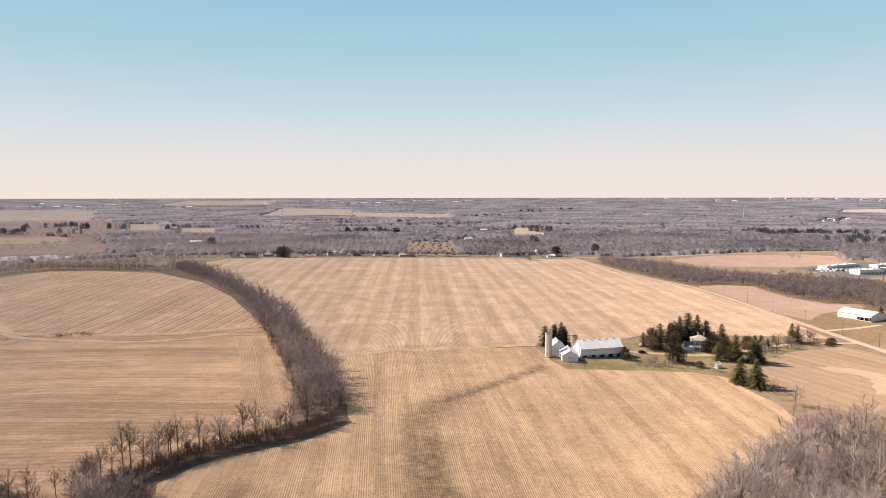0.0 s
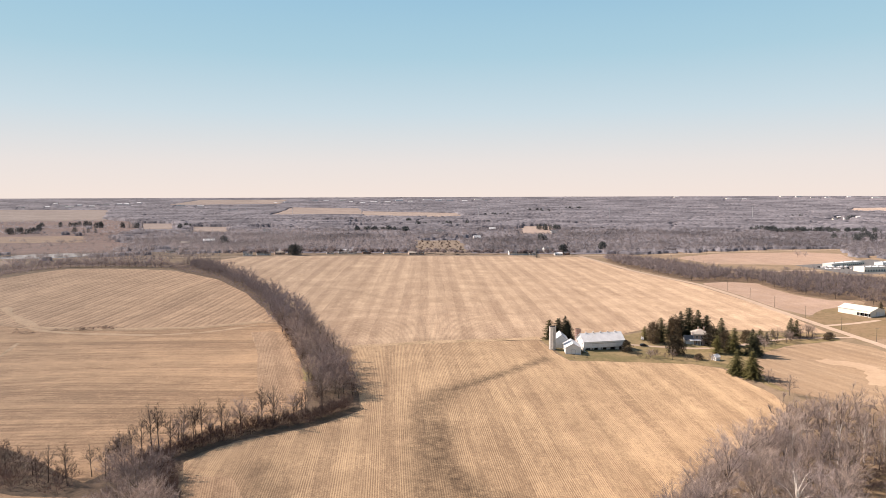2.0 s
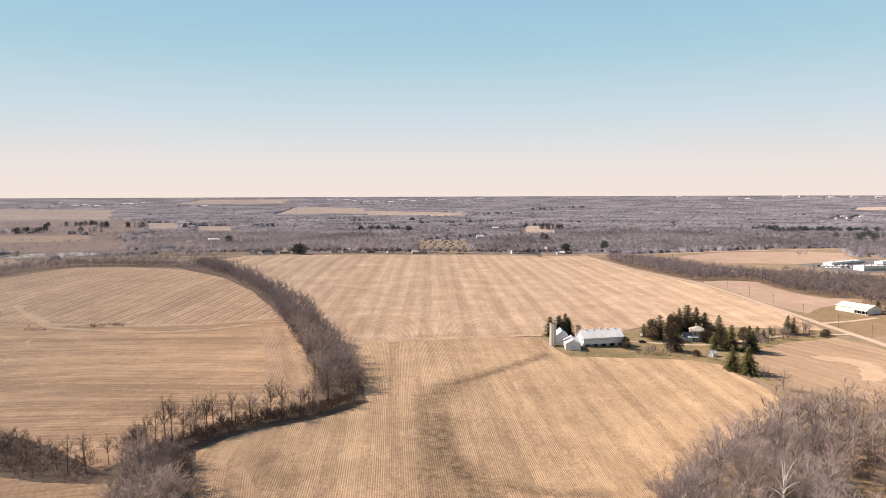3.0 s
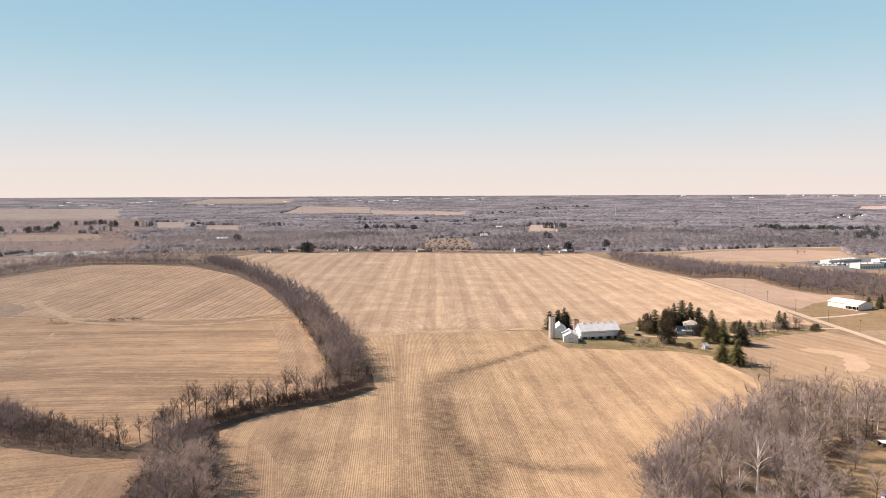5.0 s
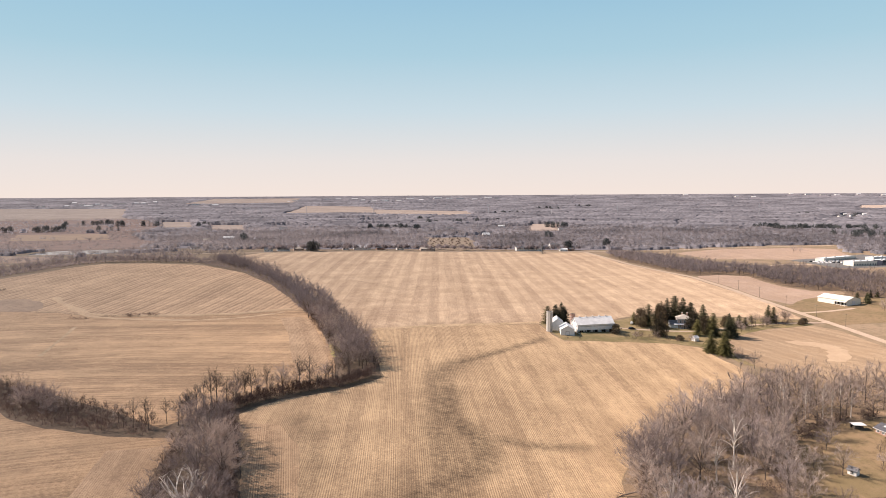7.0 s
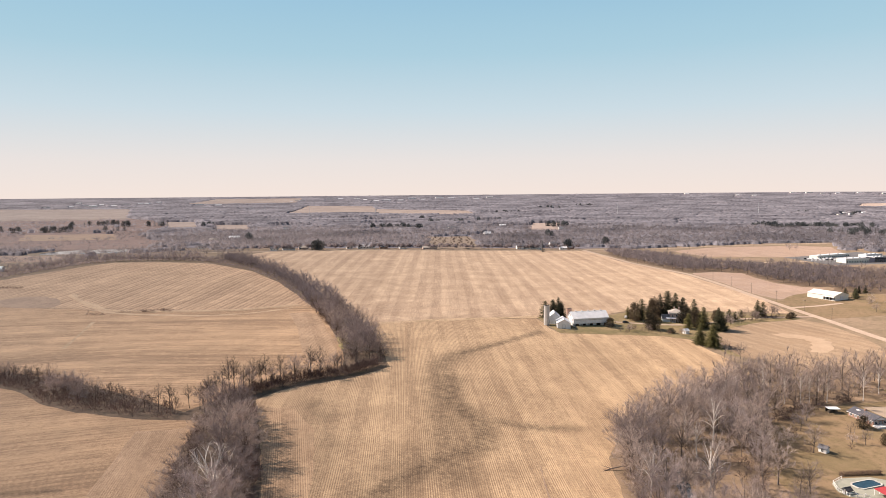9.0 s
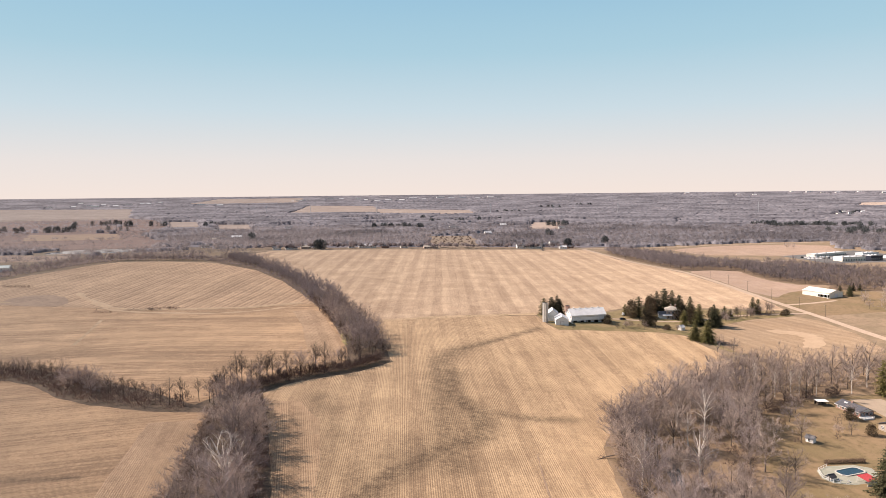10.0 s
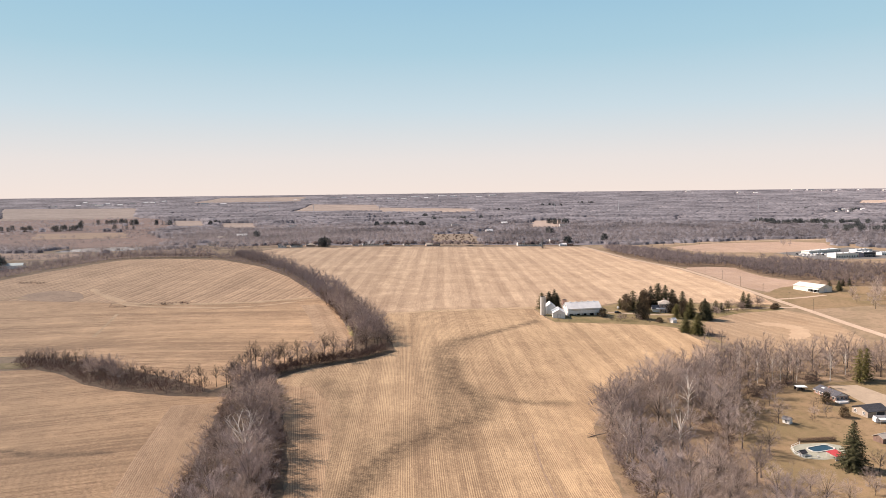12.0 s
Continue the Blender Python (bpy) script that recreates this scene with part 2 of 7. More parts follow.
SCRUB = turf("scrub_ground", (0.26, 0.172, 0.138), (0.205, 0.138, 0.113), (0.16, 0.107, 0.09))
LITTER = turf("wood_litter", (0.168, 0.114, 0.075), (0.121, 0.086, 0.054), (0.086, 0.057, 0.039), 4.0)
WOOD_LITTER = turf("dry_wood_litter", (0.243, 0.168, 0.107), (0.186, 0.132, 0.079), (0.143, 0.096, 0.064), 4.0)
# litter greyed and blued: distance haze put into the colour
HAZED_FLOOR = turf("far_wood_floor", (0.19, 0.173, 0.187), (0.155, 0.139, 0.15), (0.125, 0.112, 0.12), 0.4)
ROAD = plain("road_gravel", (0.328, 0.246, 0.178), (0.400, 0.307, 0.228), 0.6, 0.95)
ASPHALT = plain("road_asphalt", (0.093, 0.089, 0.086), (0.136, 0.129, 0.121), 0.6, 0.9)
PALE = plain("pale_bare_soil", (0.314, 0.221, 0.143), (0.386, 0.282, 0.187), 0.15, 0.95)
BARK = bark("bare_bark", (0.071, 0.054, 0.044), (0.171, 0.136, 0.114))
TWIG = bark("bare_twig", (0.19, 0.152, 0.143), (0.40, 0.33, 0.305), island=0.2)
TWIG_WARM = bark("bare_twig_warm", (0.235, 0.183, 0.155), (0.46, 0.372, 0.318), island=0.2)
TWIG_PALE = bark("pale_twig", (0.2, 0.165, 0.15), (0.38, 0.32, 0.29), island=0.2)
TWIG_HAZE = bark("hazy_twig", (0.2, 0.168, 0.168), (0.43, 0.367, 0.36), island=0.2)
PALE_BARK = bark("pale_sycamore_bark", (0.48, 0.425, 0.37), (0.72, 0.66, 0.585))
BRUSH = bark("brush_stems", (0.066, 0.045, 0.038), (0.165, 0.115, 0.098))
HEDGE_BROWN = bark("clipped_hedge_twigs", (0.05, 0.033, 0.026), (0.125, 0.08, 0.06))
NEEDLE = bark("spruce_needles", (0.02, 0.021, 0.011), (0.07, 0.066, 0.03))
NEEDLE_WARM = bark("pine_needles", (0.039, 0.039, 0.013), (0.143, 0.121, 0.039))
NEEDLE_DARK = bark("juniper_needles", (0.028, 0.024, 0.014), (0.10, 0.07, 0.04))
# paler and bluer than the near needles: haze mixed into the base colour
HAZED_NEEDLE = bark("hazed_needles", (0.05, 0.058, 0.06), (0.125, 0.132, 0.125))
WHITE = plain("white_painted_wood", (0.602, 0.593, 0.568), (0.705, 0.697, 0.671), 1.5, 0.6, stain=(0.533, 0.507, 0.464))
METAL = plain("pale_metal_roof", (0.516, 0.516, 0.516), (0.636, 0.636, 0.628), 1.2, 0.45, 0.0, 0.1, stain=(0.473, 0.447, 0.413))
CREAM = plain("cream_metal", (0.619, 0.585, 0.499), (0.688, 0.654, 0.568), 0.8, 0.5)
CONCRETE = plain("concrete_stave", (0.357, 0.336, 0.300), (0.450, 0.428, 0.386), 1.5, 0.9, stain=(0.314, 0.286, 0.243))
BRICK = plain("weathered_brick", (0.243, 0.143, 0.107), (0.343, 0.228, 0.178), 4.0, 0.9)
BRICK_PALE = plain("pale_pink_brick", (0.357, 0.271, 0.228), (0.443, 0.357, 0.307), 4.0, 0.9)
SHINGLE = plain("grey_shingle", (0.100, 0.100, 0.107), (0.164, 0.164, 0.171), 3.0, 0.9)
SLATE = plain("slate_shingle", (0.054, 0.054, 0.061), (0.093, 0.093, 0.104), 3.0, 0.9)
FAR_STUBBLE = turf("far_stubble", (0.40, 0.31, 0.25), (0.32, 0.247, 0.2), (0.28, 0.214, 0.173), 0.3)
DRIVE = plain("worn_drive", (0.236, 0.186, 0.136), (0.307, 0.243, 0.178), 0.6, 0.95)
SHINGLE_DARK = plain("dark_shingle", (0.025, 0.026, 0.030), (0.054, 0.054, 0.061), 3.0, 0.85)
SHINGLE_TAN = plain("tan_shingle", (0.286, 0.257, 0.221), (0.371, 0.336, 0.293), 3.0, 0.9)
RED = plain("red_metal_roof", (0.300, 0.036, 0.043), (0.393, 0.064, 0.064), 2.0, 0.5)
GLASS = plain("dark_window_glass", (0.014, 0.017, 0.021), (0.025, 0.029, 0.036), 0.5, 0.08, 0.0, 0)
DARK = plain("dark_opening", (0.013, 0.011, 0.011), (0.021, 0.020, 0.019), 1.0, 0.95)
WATER = plain("murky_water", (0.036, 0.043, 0.046), (0.057, 0.064, 0.068), 0.2, 0.06, 0.0, 0)
POOL_WATER = plain("pool_cover_blue", (0.013, 0.032, 0.050), (0.021, 0.046, 0.064), 0.6, 0.25, 0.0, 0)
POOL_DECK = plain("pool_deck_green", (0.214, 0.214, 0.168), (0.286, 0.278, 0.221), 1.0, 0.85)
CAR_DARK = plain("car_paint_dark", (0.011, 0.011, 0.013), (0.018, 0.018, 0.021), 1.0, 0.25, 0.0, 0)
CAR_WHITE = plain("car_paint_white", (0.645, 0.645, 0.645), (0.705, 0.705, 0.705), 1.0, 0.3, 0.0, 0)
RUBBER = plain("black_rubber", (0.011, 0.011, 0.011), (0.021, 0.021, 0.021), 1.0, 0.9)
POST = plain("weathered_post", (0.114, 0.089, 0.068), (0.186, 0.150, 0.118), 2.0, 0.9)
STEEL = plain("galvanised_steel", (0.387, 0.396, 0.404), (0.516, 0.516, 0.516), 1.0, 0.5)

# ---- ground sheet ----
def mesh(name, verts, faces):
    me = bpy.data.meshes.new(name)
    me.from_pydata(verts, [], faces)
    me.update()
    return me


def grown(lo, hi, step, reach):
    """Grid lines: even within lo..hi, ever wider out to reach."""
    mid = list(np.arange(lo, hi + 0.1, step))
    out, d, x = [], step, hi
    while x < reach:
        d *= 1.13
        x = min(x + d, reach)
        out.append(x)
    back, d, x = [], step, lo
    while x > -reach:
        d *= 1.13
        x = max(x - d, -reach)
        back.append(x)
    return back[::-1] + mid + out


def build_ground():
    xs, ys = grown(-460, 700, 12, 4950), grown(-150, 1080, 12, 4950)
    gx, gy = np.meshgrid(xs, ys)
    verts = np.stack([gx.ravel(), gy.ravel(), heights(gx.ravel(), gy.ravel())], -1).tolist()
    n = len(xs)
    faces = [(j * n + i, j * n + i + 1, (j + 1) * n + i + 1, (j + 1) * n + i) for j in range(len(ys) - 1) for i in range(n - 1)]
    me = mesh("ground", verts, faces)
    me.materials.append(GROUND)
    me.polygons.foreach_set("use_smooth", [True] * len(me.polygons))
    tagged(new("ground", me), "rolling winter ground of dry grass and leaf litter", "ground", kind="structure")


build_ground()


def ragged(poly, step, wobble, seed, closed=True):
    """The polygon with its sides split and slightly uneven."""
    rng = random.Random(seed)
    out = []
    for (x0, y0), (x1, y1) in zip(poly, poly[1:] + poly[:1]):
        n = max(1, int(math.hypot(x1 - x0, y1 - y0) / step))
        for i in range(n):
            out.append((x0 + (x1 - x0) * i / n + rng.uniform(-wobble, wobble), y0 + (y1 - y0) * i / n + rng.uniform(-wobble, wobble)))
    return out


def rounded(poly, times=2):
    """Corner cutting."""
    for _ in range(times):
        poly = [((a * 3 + b) / 4, (c * 3 + d) / 4) if k == 0 else ((a + b * 3) / 4, (c + d * 3) / 4)
                for (a, c), (b, d) in zip(poly, poly[1:] + poly[:1]) for k in (0, 1)]
    return poly


def patch(name, poly, material, label, category, step=12.0, lift=0.14, wobble=0.5, damp=None, seed=1, soften=0):
    """A sheet draped on the ground."""
    if soften:
        poly = rounded(poly, soften)
    pts = ragged(poly, 6.0 if step < 20 else 25.0, wobble, seed)
    bm = bmesh.new()
    f = bm.faces.new([bm.verts.new((x, y, 0)) for x, y in pts])
    f.normal_update()
    if f.normal.z < 0:
        f.normal_flip()
    bmesh.ops.triangulate(bm, faces=[f], ngon_method="EAR_CLIP")
    for axis in (0, 1):
        lo, hi = min(p[axis] for p in pts), max(p[axis] for p in pts)
        c = math.ceil(lo / step) * step
        while c < hi:
            co = [0, 0, 0]
            no = [0, 0, 0]
            co[axis], no[axis] = c, 1
            bmesh.ops.bisect_plane(bm, geom=bm.verts[:] + bm.edges[:] + bm.faces[:], plane_co=co, plane_no=no)
            c += step
    push = {}
    for e in bm.edges:
        if len(e.link_faces) == 1:
            a, b = e.verts[0].co, e.verts[1].co
            n = Vector((b.y - a.y, a.x - b.x, 0)).normalized()
            if n.dot((a + b) / 2 - e.link_faces[0].calc_center_median()) < 0:
                n = -n
            for v in e.verts:
                push[v] = push.get(v, Vector()) + n
    rim = [e for e in bm.edges if len(e.link_faces) == 1]
    grown_rim = bmesh.ops.extrude_edge_only(bm, edges=rim)
    skirt = [v for v in grown_rim["geom"] if isinstance(v, bmesh.types.BMVert)]
    starts = {tuple(v.co): n for v, n in push.items()}
    for v in bm.verts:
        v.co.z = height(v.co.x, v.co.y) + lift
    for v in skirt:
        n = starts.get((v.co.x, v.co.y, 0.0), Vector((0, 0, 1)))
        v.co += n.normalized() * lift * 4
        v.co.z = height(v.co.x, v.co.y) - 0.05
    bmesh.ops.recalc_face_normals(bm, faces=bm.faces)
    if bm.faces and sum(f.normal.z for f in bm.faces) < 0:
        bmesh.ops.reverse_faces(bm, faces=bm.faces)
    me = bpy.data.meshes.new(name)
    bm.to_mesh(me)
    bm.free()
    me.materials.append(material)
    me.polygons.foreach_set("use_smooth", [True] * len(me.polygons))
    att = me.attributes.new("damp", "FLOAT", "POINT")
    if damp:
        co = np.zeros(len(me.vertices) * 3)
        me.vertices.foreach_get("co", co)
        co = co.reshape(-1, 3)
        value = np.zeros(len(co))
        for line, reach, amount in damp:
            trace = amount * np.clip(1.25 - near_line(line, co[:, 0], co[:, 1]) / reach, 0, 1)
            value = np.maximum(value, trace) if amount > 0 else np.where(value > 0, value, np.minimum(value, trace))
        att.data.foreach_set("value", value)
    return tagged(new(name, me), label, category, kind="structure")


def ribbon(name, line, width, material, label, category, lift=0.14, step=8.0, wobble=0.15, crown=0.04):
    """A draped strip: road, track or drive."""
    rng = random.Random(len(name) + int(line[0][0]))
    pts = along(line, step)
    verts, faces = [], []
    for x, y, a in pts:
        w = width / 2 + rng.uniform(-wobble, wobble)
        for k in (-1, -0.33, 0.33, 1):
            px, py = x - math.sin(a) * w * k, y + math.cos(a) * w * k
            verts.append((px, py, height(px, py) + lift + crown * (1 - abs(k))))
    for i in range(len(pts) - 1):
        for j in range(3):
            faces.append((i * 4 + j, i * 4 + 4 + j, i * 4 + 5 + j, i * 4 + 1 + j))
    me = mesh(name, verts, faces)
    me.materials.append(material)
    me.polygons.foreach_set("use_smooth", [True] * len(me.polygons))
    return tagged(new(name, me), label, category, kind="structure")


HEDGE = [(-208, 785), (-147, 690), (-103, 600), (-70, 510), (-50, 425), (-34, 360), (-22, 305), (-17, 272)]
SWALE_A = [(15, 130), (16, 198), (18, 232), (22, 265), (35, 285)]
SWALE_B = [(35, 285), (53, 300), (73, 317), (92, 336)]
SWALE_C = [(24, 240), (20, 210), (31, 180), (27, 157), (10, 144), (-4, 127), (-12, 117), (-24, 85)]
SWALE_D = [(40, 182), (51, 176), (69, 176)]
MAIN_POLY = [(-205, 812), (-139, 703), (-93, 606), (-61, 513), (-35, 420), (-18, 372), (18, 376), (67, 379), (104, 385), (108, 390),
             (158, 400), (200, 434), (244, 424), (290, 420), (312, 412), (321, 470), (325, 560), (328, 633), (313, 740), (308, 800),
             (318, 900), (318, 968), (199, 968), (83, 945), (-16, 928), (-105, 904), (-174, 886)]
NEAR_POLY = [(-17, 371), (-17, 347), (-9, 298), (-5, 262), (-22, 245), (-40, 236), (-56, 227), (-65, 214), (-63, 205), (-56, 174), (-50, 141),
             (-45, 114), (-43, 97), (-43, 40), (55, 40), (63, 85), (66, 107), (69, 125), (73, 148), (86, 172), (106, 196), (136, 220),
             (168, 244), (185, 264), (188, 280), (186, 305), (186, 322), (172, 330), (137, 331), (105, 332), (101, 347), (100, 380), (67, 377), (18, 374)]
LEFT_POLY = [(-395, 300), (-225, 292), (-187, 274), (-150, 249), (-119, 225), (-93, 202), (-78, 226), (-60, 240), (-42, 251), (-30, 266), (-31, 290), (-35, 319), (-44, 364),
             (-53, 415), (-67, 456), (-85, 460), (-115, 448), (-162, 453), (-217, 459), (-260, 480), (-420, 520)]
DOME_POLY = [(-420, 522), (-260, 482), (-217, 461), (-162, 455), (-115, 450), (-85, 462), (-67, 458), (-80, 503), (-113, 593), (-155, 675), (-200, 727),
             (-221, 748), (-284, 773), (-342, 783), (-365, 755), (-382, 711), (-399, 678), (-412, 644), (-424, 600)]
LOW_POLY = [(-84, 190), (-105, 193), (-122, 199.5), (-140, 207.5), (-159, 220.5), (-181, 244), (-201, 257), (-330, 254), (-330, 30), (-80, 30), (-77, 91),
            (-79, 127), (-82, 156)]
EAST_POLY = [(228, 356), (260, 378), (304, 390), (313, 372), (309, 330), (296, 285), (262, 262), (232, 262), (212, 274), (200, 283), (198, 302), (206, 330)]
BEYOND_POLY = [(345, 650), (373, 656), (397, 641), (390, 600), (387, 562), (398, 531), (414, 520), (393, 505), (362, 490), (338, 470), (331, 500), (336, 560), (340, 641)]
CROFT_POLY = [(444, 925), (470, 950), (544, 982), (672, 974), (711, 938), (668, 850), (566, 800), (505, 822), (452, 840)]

SWATH = [(102, 807), (68, 632), (38, 510), (17, 436), (6, 408)]
HEDGE_SWATH = [(-68, 604), (-34, 497), (-15, 407), (-1, 394), (19, 393)]
patch("field_main", MAIN_POLY, MAIN, "harvested crop field with straw stripes running to the far road", "field", 7,
      damp=[(SWATH, 11, -0.6), (HEDGE_SWATH, 9, -0.5), ([(-16, 381), (30, 384), (98, 391)], 2.5, 0.35), ([(-42, 618), (-11, 584), (10, 553), (27, 567)], 2.5, 0.3)])
patch("field_near", NEAR_POLY, NEAR, "harvested crop field with stubble rows and damp dark hollows", "field", 4,
      damp=[(SWALE_A, 9, 0.85), (SWALE_B, 4.0, 1.1), (SWALE_C, 8, 1.1), (SWALE_D, 4.5, 0.9), ([(-38, 205), (-30, 160), (-36, 100)], 8, 0.5), ([(-20, 120), (5, 150)], 12, 0.5)])
patch("field_left", LEFT_POLY, LEFT, "harvested field with contour stubble beside the tree line", "field", 8,
      damp=[([(-300, 330), (-200, 305), (-120, 290)], 5, 0.3), ([(-300, 380), (-180, 340), (-90, 330)], 4, 0.25)])
patch("field_dome", DOME_POLY, DOME, "domed harvested field with slanting stubble stripes", "field", 12, lift=0.15)
patch("field_low", LOW_POLY, LOW, "harvested field with fine stubble lines below a brushy bank", "field", 3,
      damp=[([(-160, 136), (-150, 135), (-138, 130), (-124, 130), (-112, 129)], 1.8, 1.2)])
patch("field_east", EAST_POLY, EAST, "harvested field with a pale bare patch beside the road", "field", 8)
patch("field_beyond", BEYOND_POLY, BEYOND, "brown bare field beyond the gravel road", "field", 14)
patch("field_croft", CROFT_POLY, BEYOND, "brown open field before far woods", "field", 20)
patch("headland_left", [(-80, 428), (-66, 369), (-56, 305), (-49, 276), (-34, 278), (-37, 320), (-47, 364), (-56, 415), (-66, 430)], HEAD_L, "headland of clear stubble rows beside the tree line", "field", 8, lift=0.17, wobble=0.3)
patch("headland_low", [(-105, 180), (-92, 180), (-86, 183), (-82, 156), (-80, 127), (-78, 92), (-80, 32), (-96, 32), (-97, 93), (-101, 129)], HEAD_B, "headland of clear stubble rows beside the creek trees", "field", 8, lift=0.17, wobble=0.3)
patch("headland_near", [(-61, 203), (-47, 200), (-36, 175), (-32, 134), (-31, 42), (-42, 42), (-43, 97), (-45, 114), (-50, 141), (-56, 174)], HEAD_N, "headland of curving stubble rows along the creek trees", "field", 8, lift=0.17, wobble=0.3,
      damp=[([(-46, 180), (-40, 140), (-40, 90)], 6, 0.35)])
ribbon("wheel_track", [(46, 140), (44, 124), (42, 104), (41, 60)], 0.5, BROWN_STUBBLE, "worn dark wheel track in the stubble", "track", lift=0.16, step=4)
patch("soil_patch", [(252, 340), (260, 346), (276, 338), (280, 322), (270, 300), (252, 290), (249, 297), (262, 311), (268, 325), (258, 333)], PALE,
      "pale bare soil patch in the stubble", "soil", 6, lift=0.19, wobble=2.0, soften=2)
patch("farm_lawn", [(101, 384), (103, 347), (105, 333), (137, 332), (172, 331), (188, 324), (192, 306), (196, 284), (204, 284), (199, 304), (208, 332), (230, 358),
                    (262, 380), (306, 392), (312, 408), (285, 414), (244, 418), (205, 428), (158, 396)], LAWN,
      "green-brown farmyard lawn around the barn and house", "lawn", 8, lift=0.09, wobble=1.2)
patch("shed_lawn", [(322, 466), (338, 466), (362, 496), (410, 500), (440, 480), (440, 400), (318, 390)], YARD, "dry lawn around the long white shed", "lawn", 10, lift=0.09)
patch("yard_lawn", [(122, 50), (120, 88), (122, 108), (128, 128), (134, 148), (142, 166), (155, 184), (172, 195), (190, 201), (215, 205), (260, 206), (300, 200), (300, 60)], YARD,
      "straw-coloured winter lawn behind the houses", "lawn", 8, lift=0.09, wobble=1.0)
patch("wood_floor", [(64, 40), (66, 85), (67, 107), (70, 125), (74, 148), (87, 172), (107, 196), (137, 220), (169, 244), (187, 264), (205, 276), (228, 262), (262, 260),
                     (296, 280), (330, 280), (330, 206), (260, 207), (215, 206), (190, 202), (172, 196), (155, 185), (142, 167), (136, 149), (131, 129), (128, 108), (131, 88), (138, 40)], WOOD_LITTER,
      "brown leaf litter under the bare trees", "ground", 8, lift=0.05, wobble=1.0)
patch("hedge_verge", [(-6, 262), (-22, 246), (-40, 238), (-56, 229), (-66, 216), (-64, 205), (-57, 174), (-51, 141), (-46, 114), (-44, 97), (-44, 30),
                      (-79, 30), (-76, 91), (-78, 127), (-81, 156), (-84, 187), (-105, 192), (-122, 198), (-140, 206), (-159, 219), (-181, 242), (-201, 255), (-222, 262), (-224, 290),
                      (-187, 273), (-150, 248), (-119, 224), (-93, 201), (-78, 225), (-60, 239), (-42, 250), (-31, 266), (-32, 290), (-36, 319), (-45, 364), (-54, 415), (-68, 458), (-81, 505),
                      (-114, 595), (-156, 677), (-201, 729), (-230, 772), (-206, 812), (-140, 703), (-94, 606), (-62, 513), (-36, 420), (-19, 347), (-10, 298)], LITTER,
      "leaf litter and brush under the tree line", "ground", 8, lift=0.05, wobble=0.8)
patch("grass_nook", [(-37, 356), (-33, 352), (-29, 324), (-31, 303), (-34, 305), (-37, 330)], NOOK, "small green grass nook by the tree line", "lawn", 6, lift=0.18, soften=1)
ribbon("headland_track", [(-18, 373), (18, 377), (67, 380), (102, 385)], 7, VERGE, "worn grassy headland track across the field", "track", lift=0.18, wobble=1.0)
ribbon("field_ridge", [(-290, 548), (-277, 526), (-251, 493), (-230, 469), (-201, 460), (-163, 454), (-119, 451), (-72, 466)], 7, PALE_STRAW, "pale grassy ridge between two fields", "verge", lift=0.22, wobble=1.5, crown=0.9)
ribbon("straw_ridge", [(-241, 474), (-224, 460), (-202, 449), (-182, 443), (-143, 432), (-116, 434), (-97, 441), (-80, 453)], 3.5, PALE_STRAW, "pale straw strip beside the grassy ridge", "verge", lift=0.21, wobble=1.2)
ribbon("country_road", [(304, 180), (316, 300), (322, 380), (323, 430), (325, 500), (330, 570), (333, 641), (322, 700), (314, 770), (315, 860), (315, 982)], 6.5, ROAD,
       "pale gravel country road beside the field", "road", lift=0.22)
ribbon("far_road", [(-520, 965), (-374, 918), (-226, 884), (-170, 893), (-105, 912), (-16, 938), (83, 957), (199, 980), (315, 984), (444, 980), (544, 1002), (760, 1010)], 6.5, ROAD,
       "pale far road along the end of the field", "road", lift=0.22)
ribbon("farm_drive", [(322, 398), (300, 399), (270, 396), (246, 388), (222, 374), (205, 368), (192, 366), (168, 368), (150, 372)], 3.4, ROAD, "gravel farm drive", "drive", lift=0.18, step=5)
ribbon("shed_drive", [(324, 434), (350, 438), (378, 446)], 4, ROAD, "gravel drive to the long shed", "drive", lift=0.18, step=5)
patch("yard_drive", [(212, 200), (226, 199), (232, 172), (228, 150), (208, 148), (212, 172)], DRIVE, "pale concrete drive beside the ranch house", "drive", 6, lift=0.15)
patch("pond", [(-530, 1062), (-470, 1066), (-420, 1050), (-395, 1000), (-402, 950), (-480, 962), (-540, 980)], WATER, "grey pond beyond the field", "pond", 25, lift=0.15, soften=2)
patch("creek", [(90, 128), (92, 138), (96, 141), (97, 136), (94, 125), (90, 114), (87, 108), (86, 111)], WATER, "dark creek pool among the trees", "creek", 6, lift=0.1, soften=2)
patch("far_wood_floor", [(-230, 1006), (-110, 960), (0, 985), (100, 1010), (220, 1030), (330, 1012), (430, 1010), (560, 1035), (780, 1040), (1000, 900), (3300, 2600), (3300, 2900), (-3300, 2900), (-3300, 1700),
                         (-560, 1080), (-400, 1080), (-300, 1020)], HAZED_FLOOR, "floor of the far bare woods, haze-greyed in its colour", "ground", 90, lift=0.3, wobble=4)
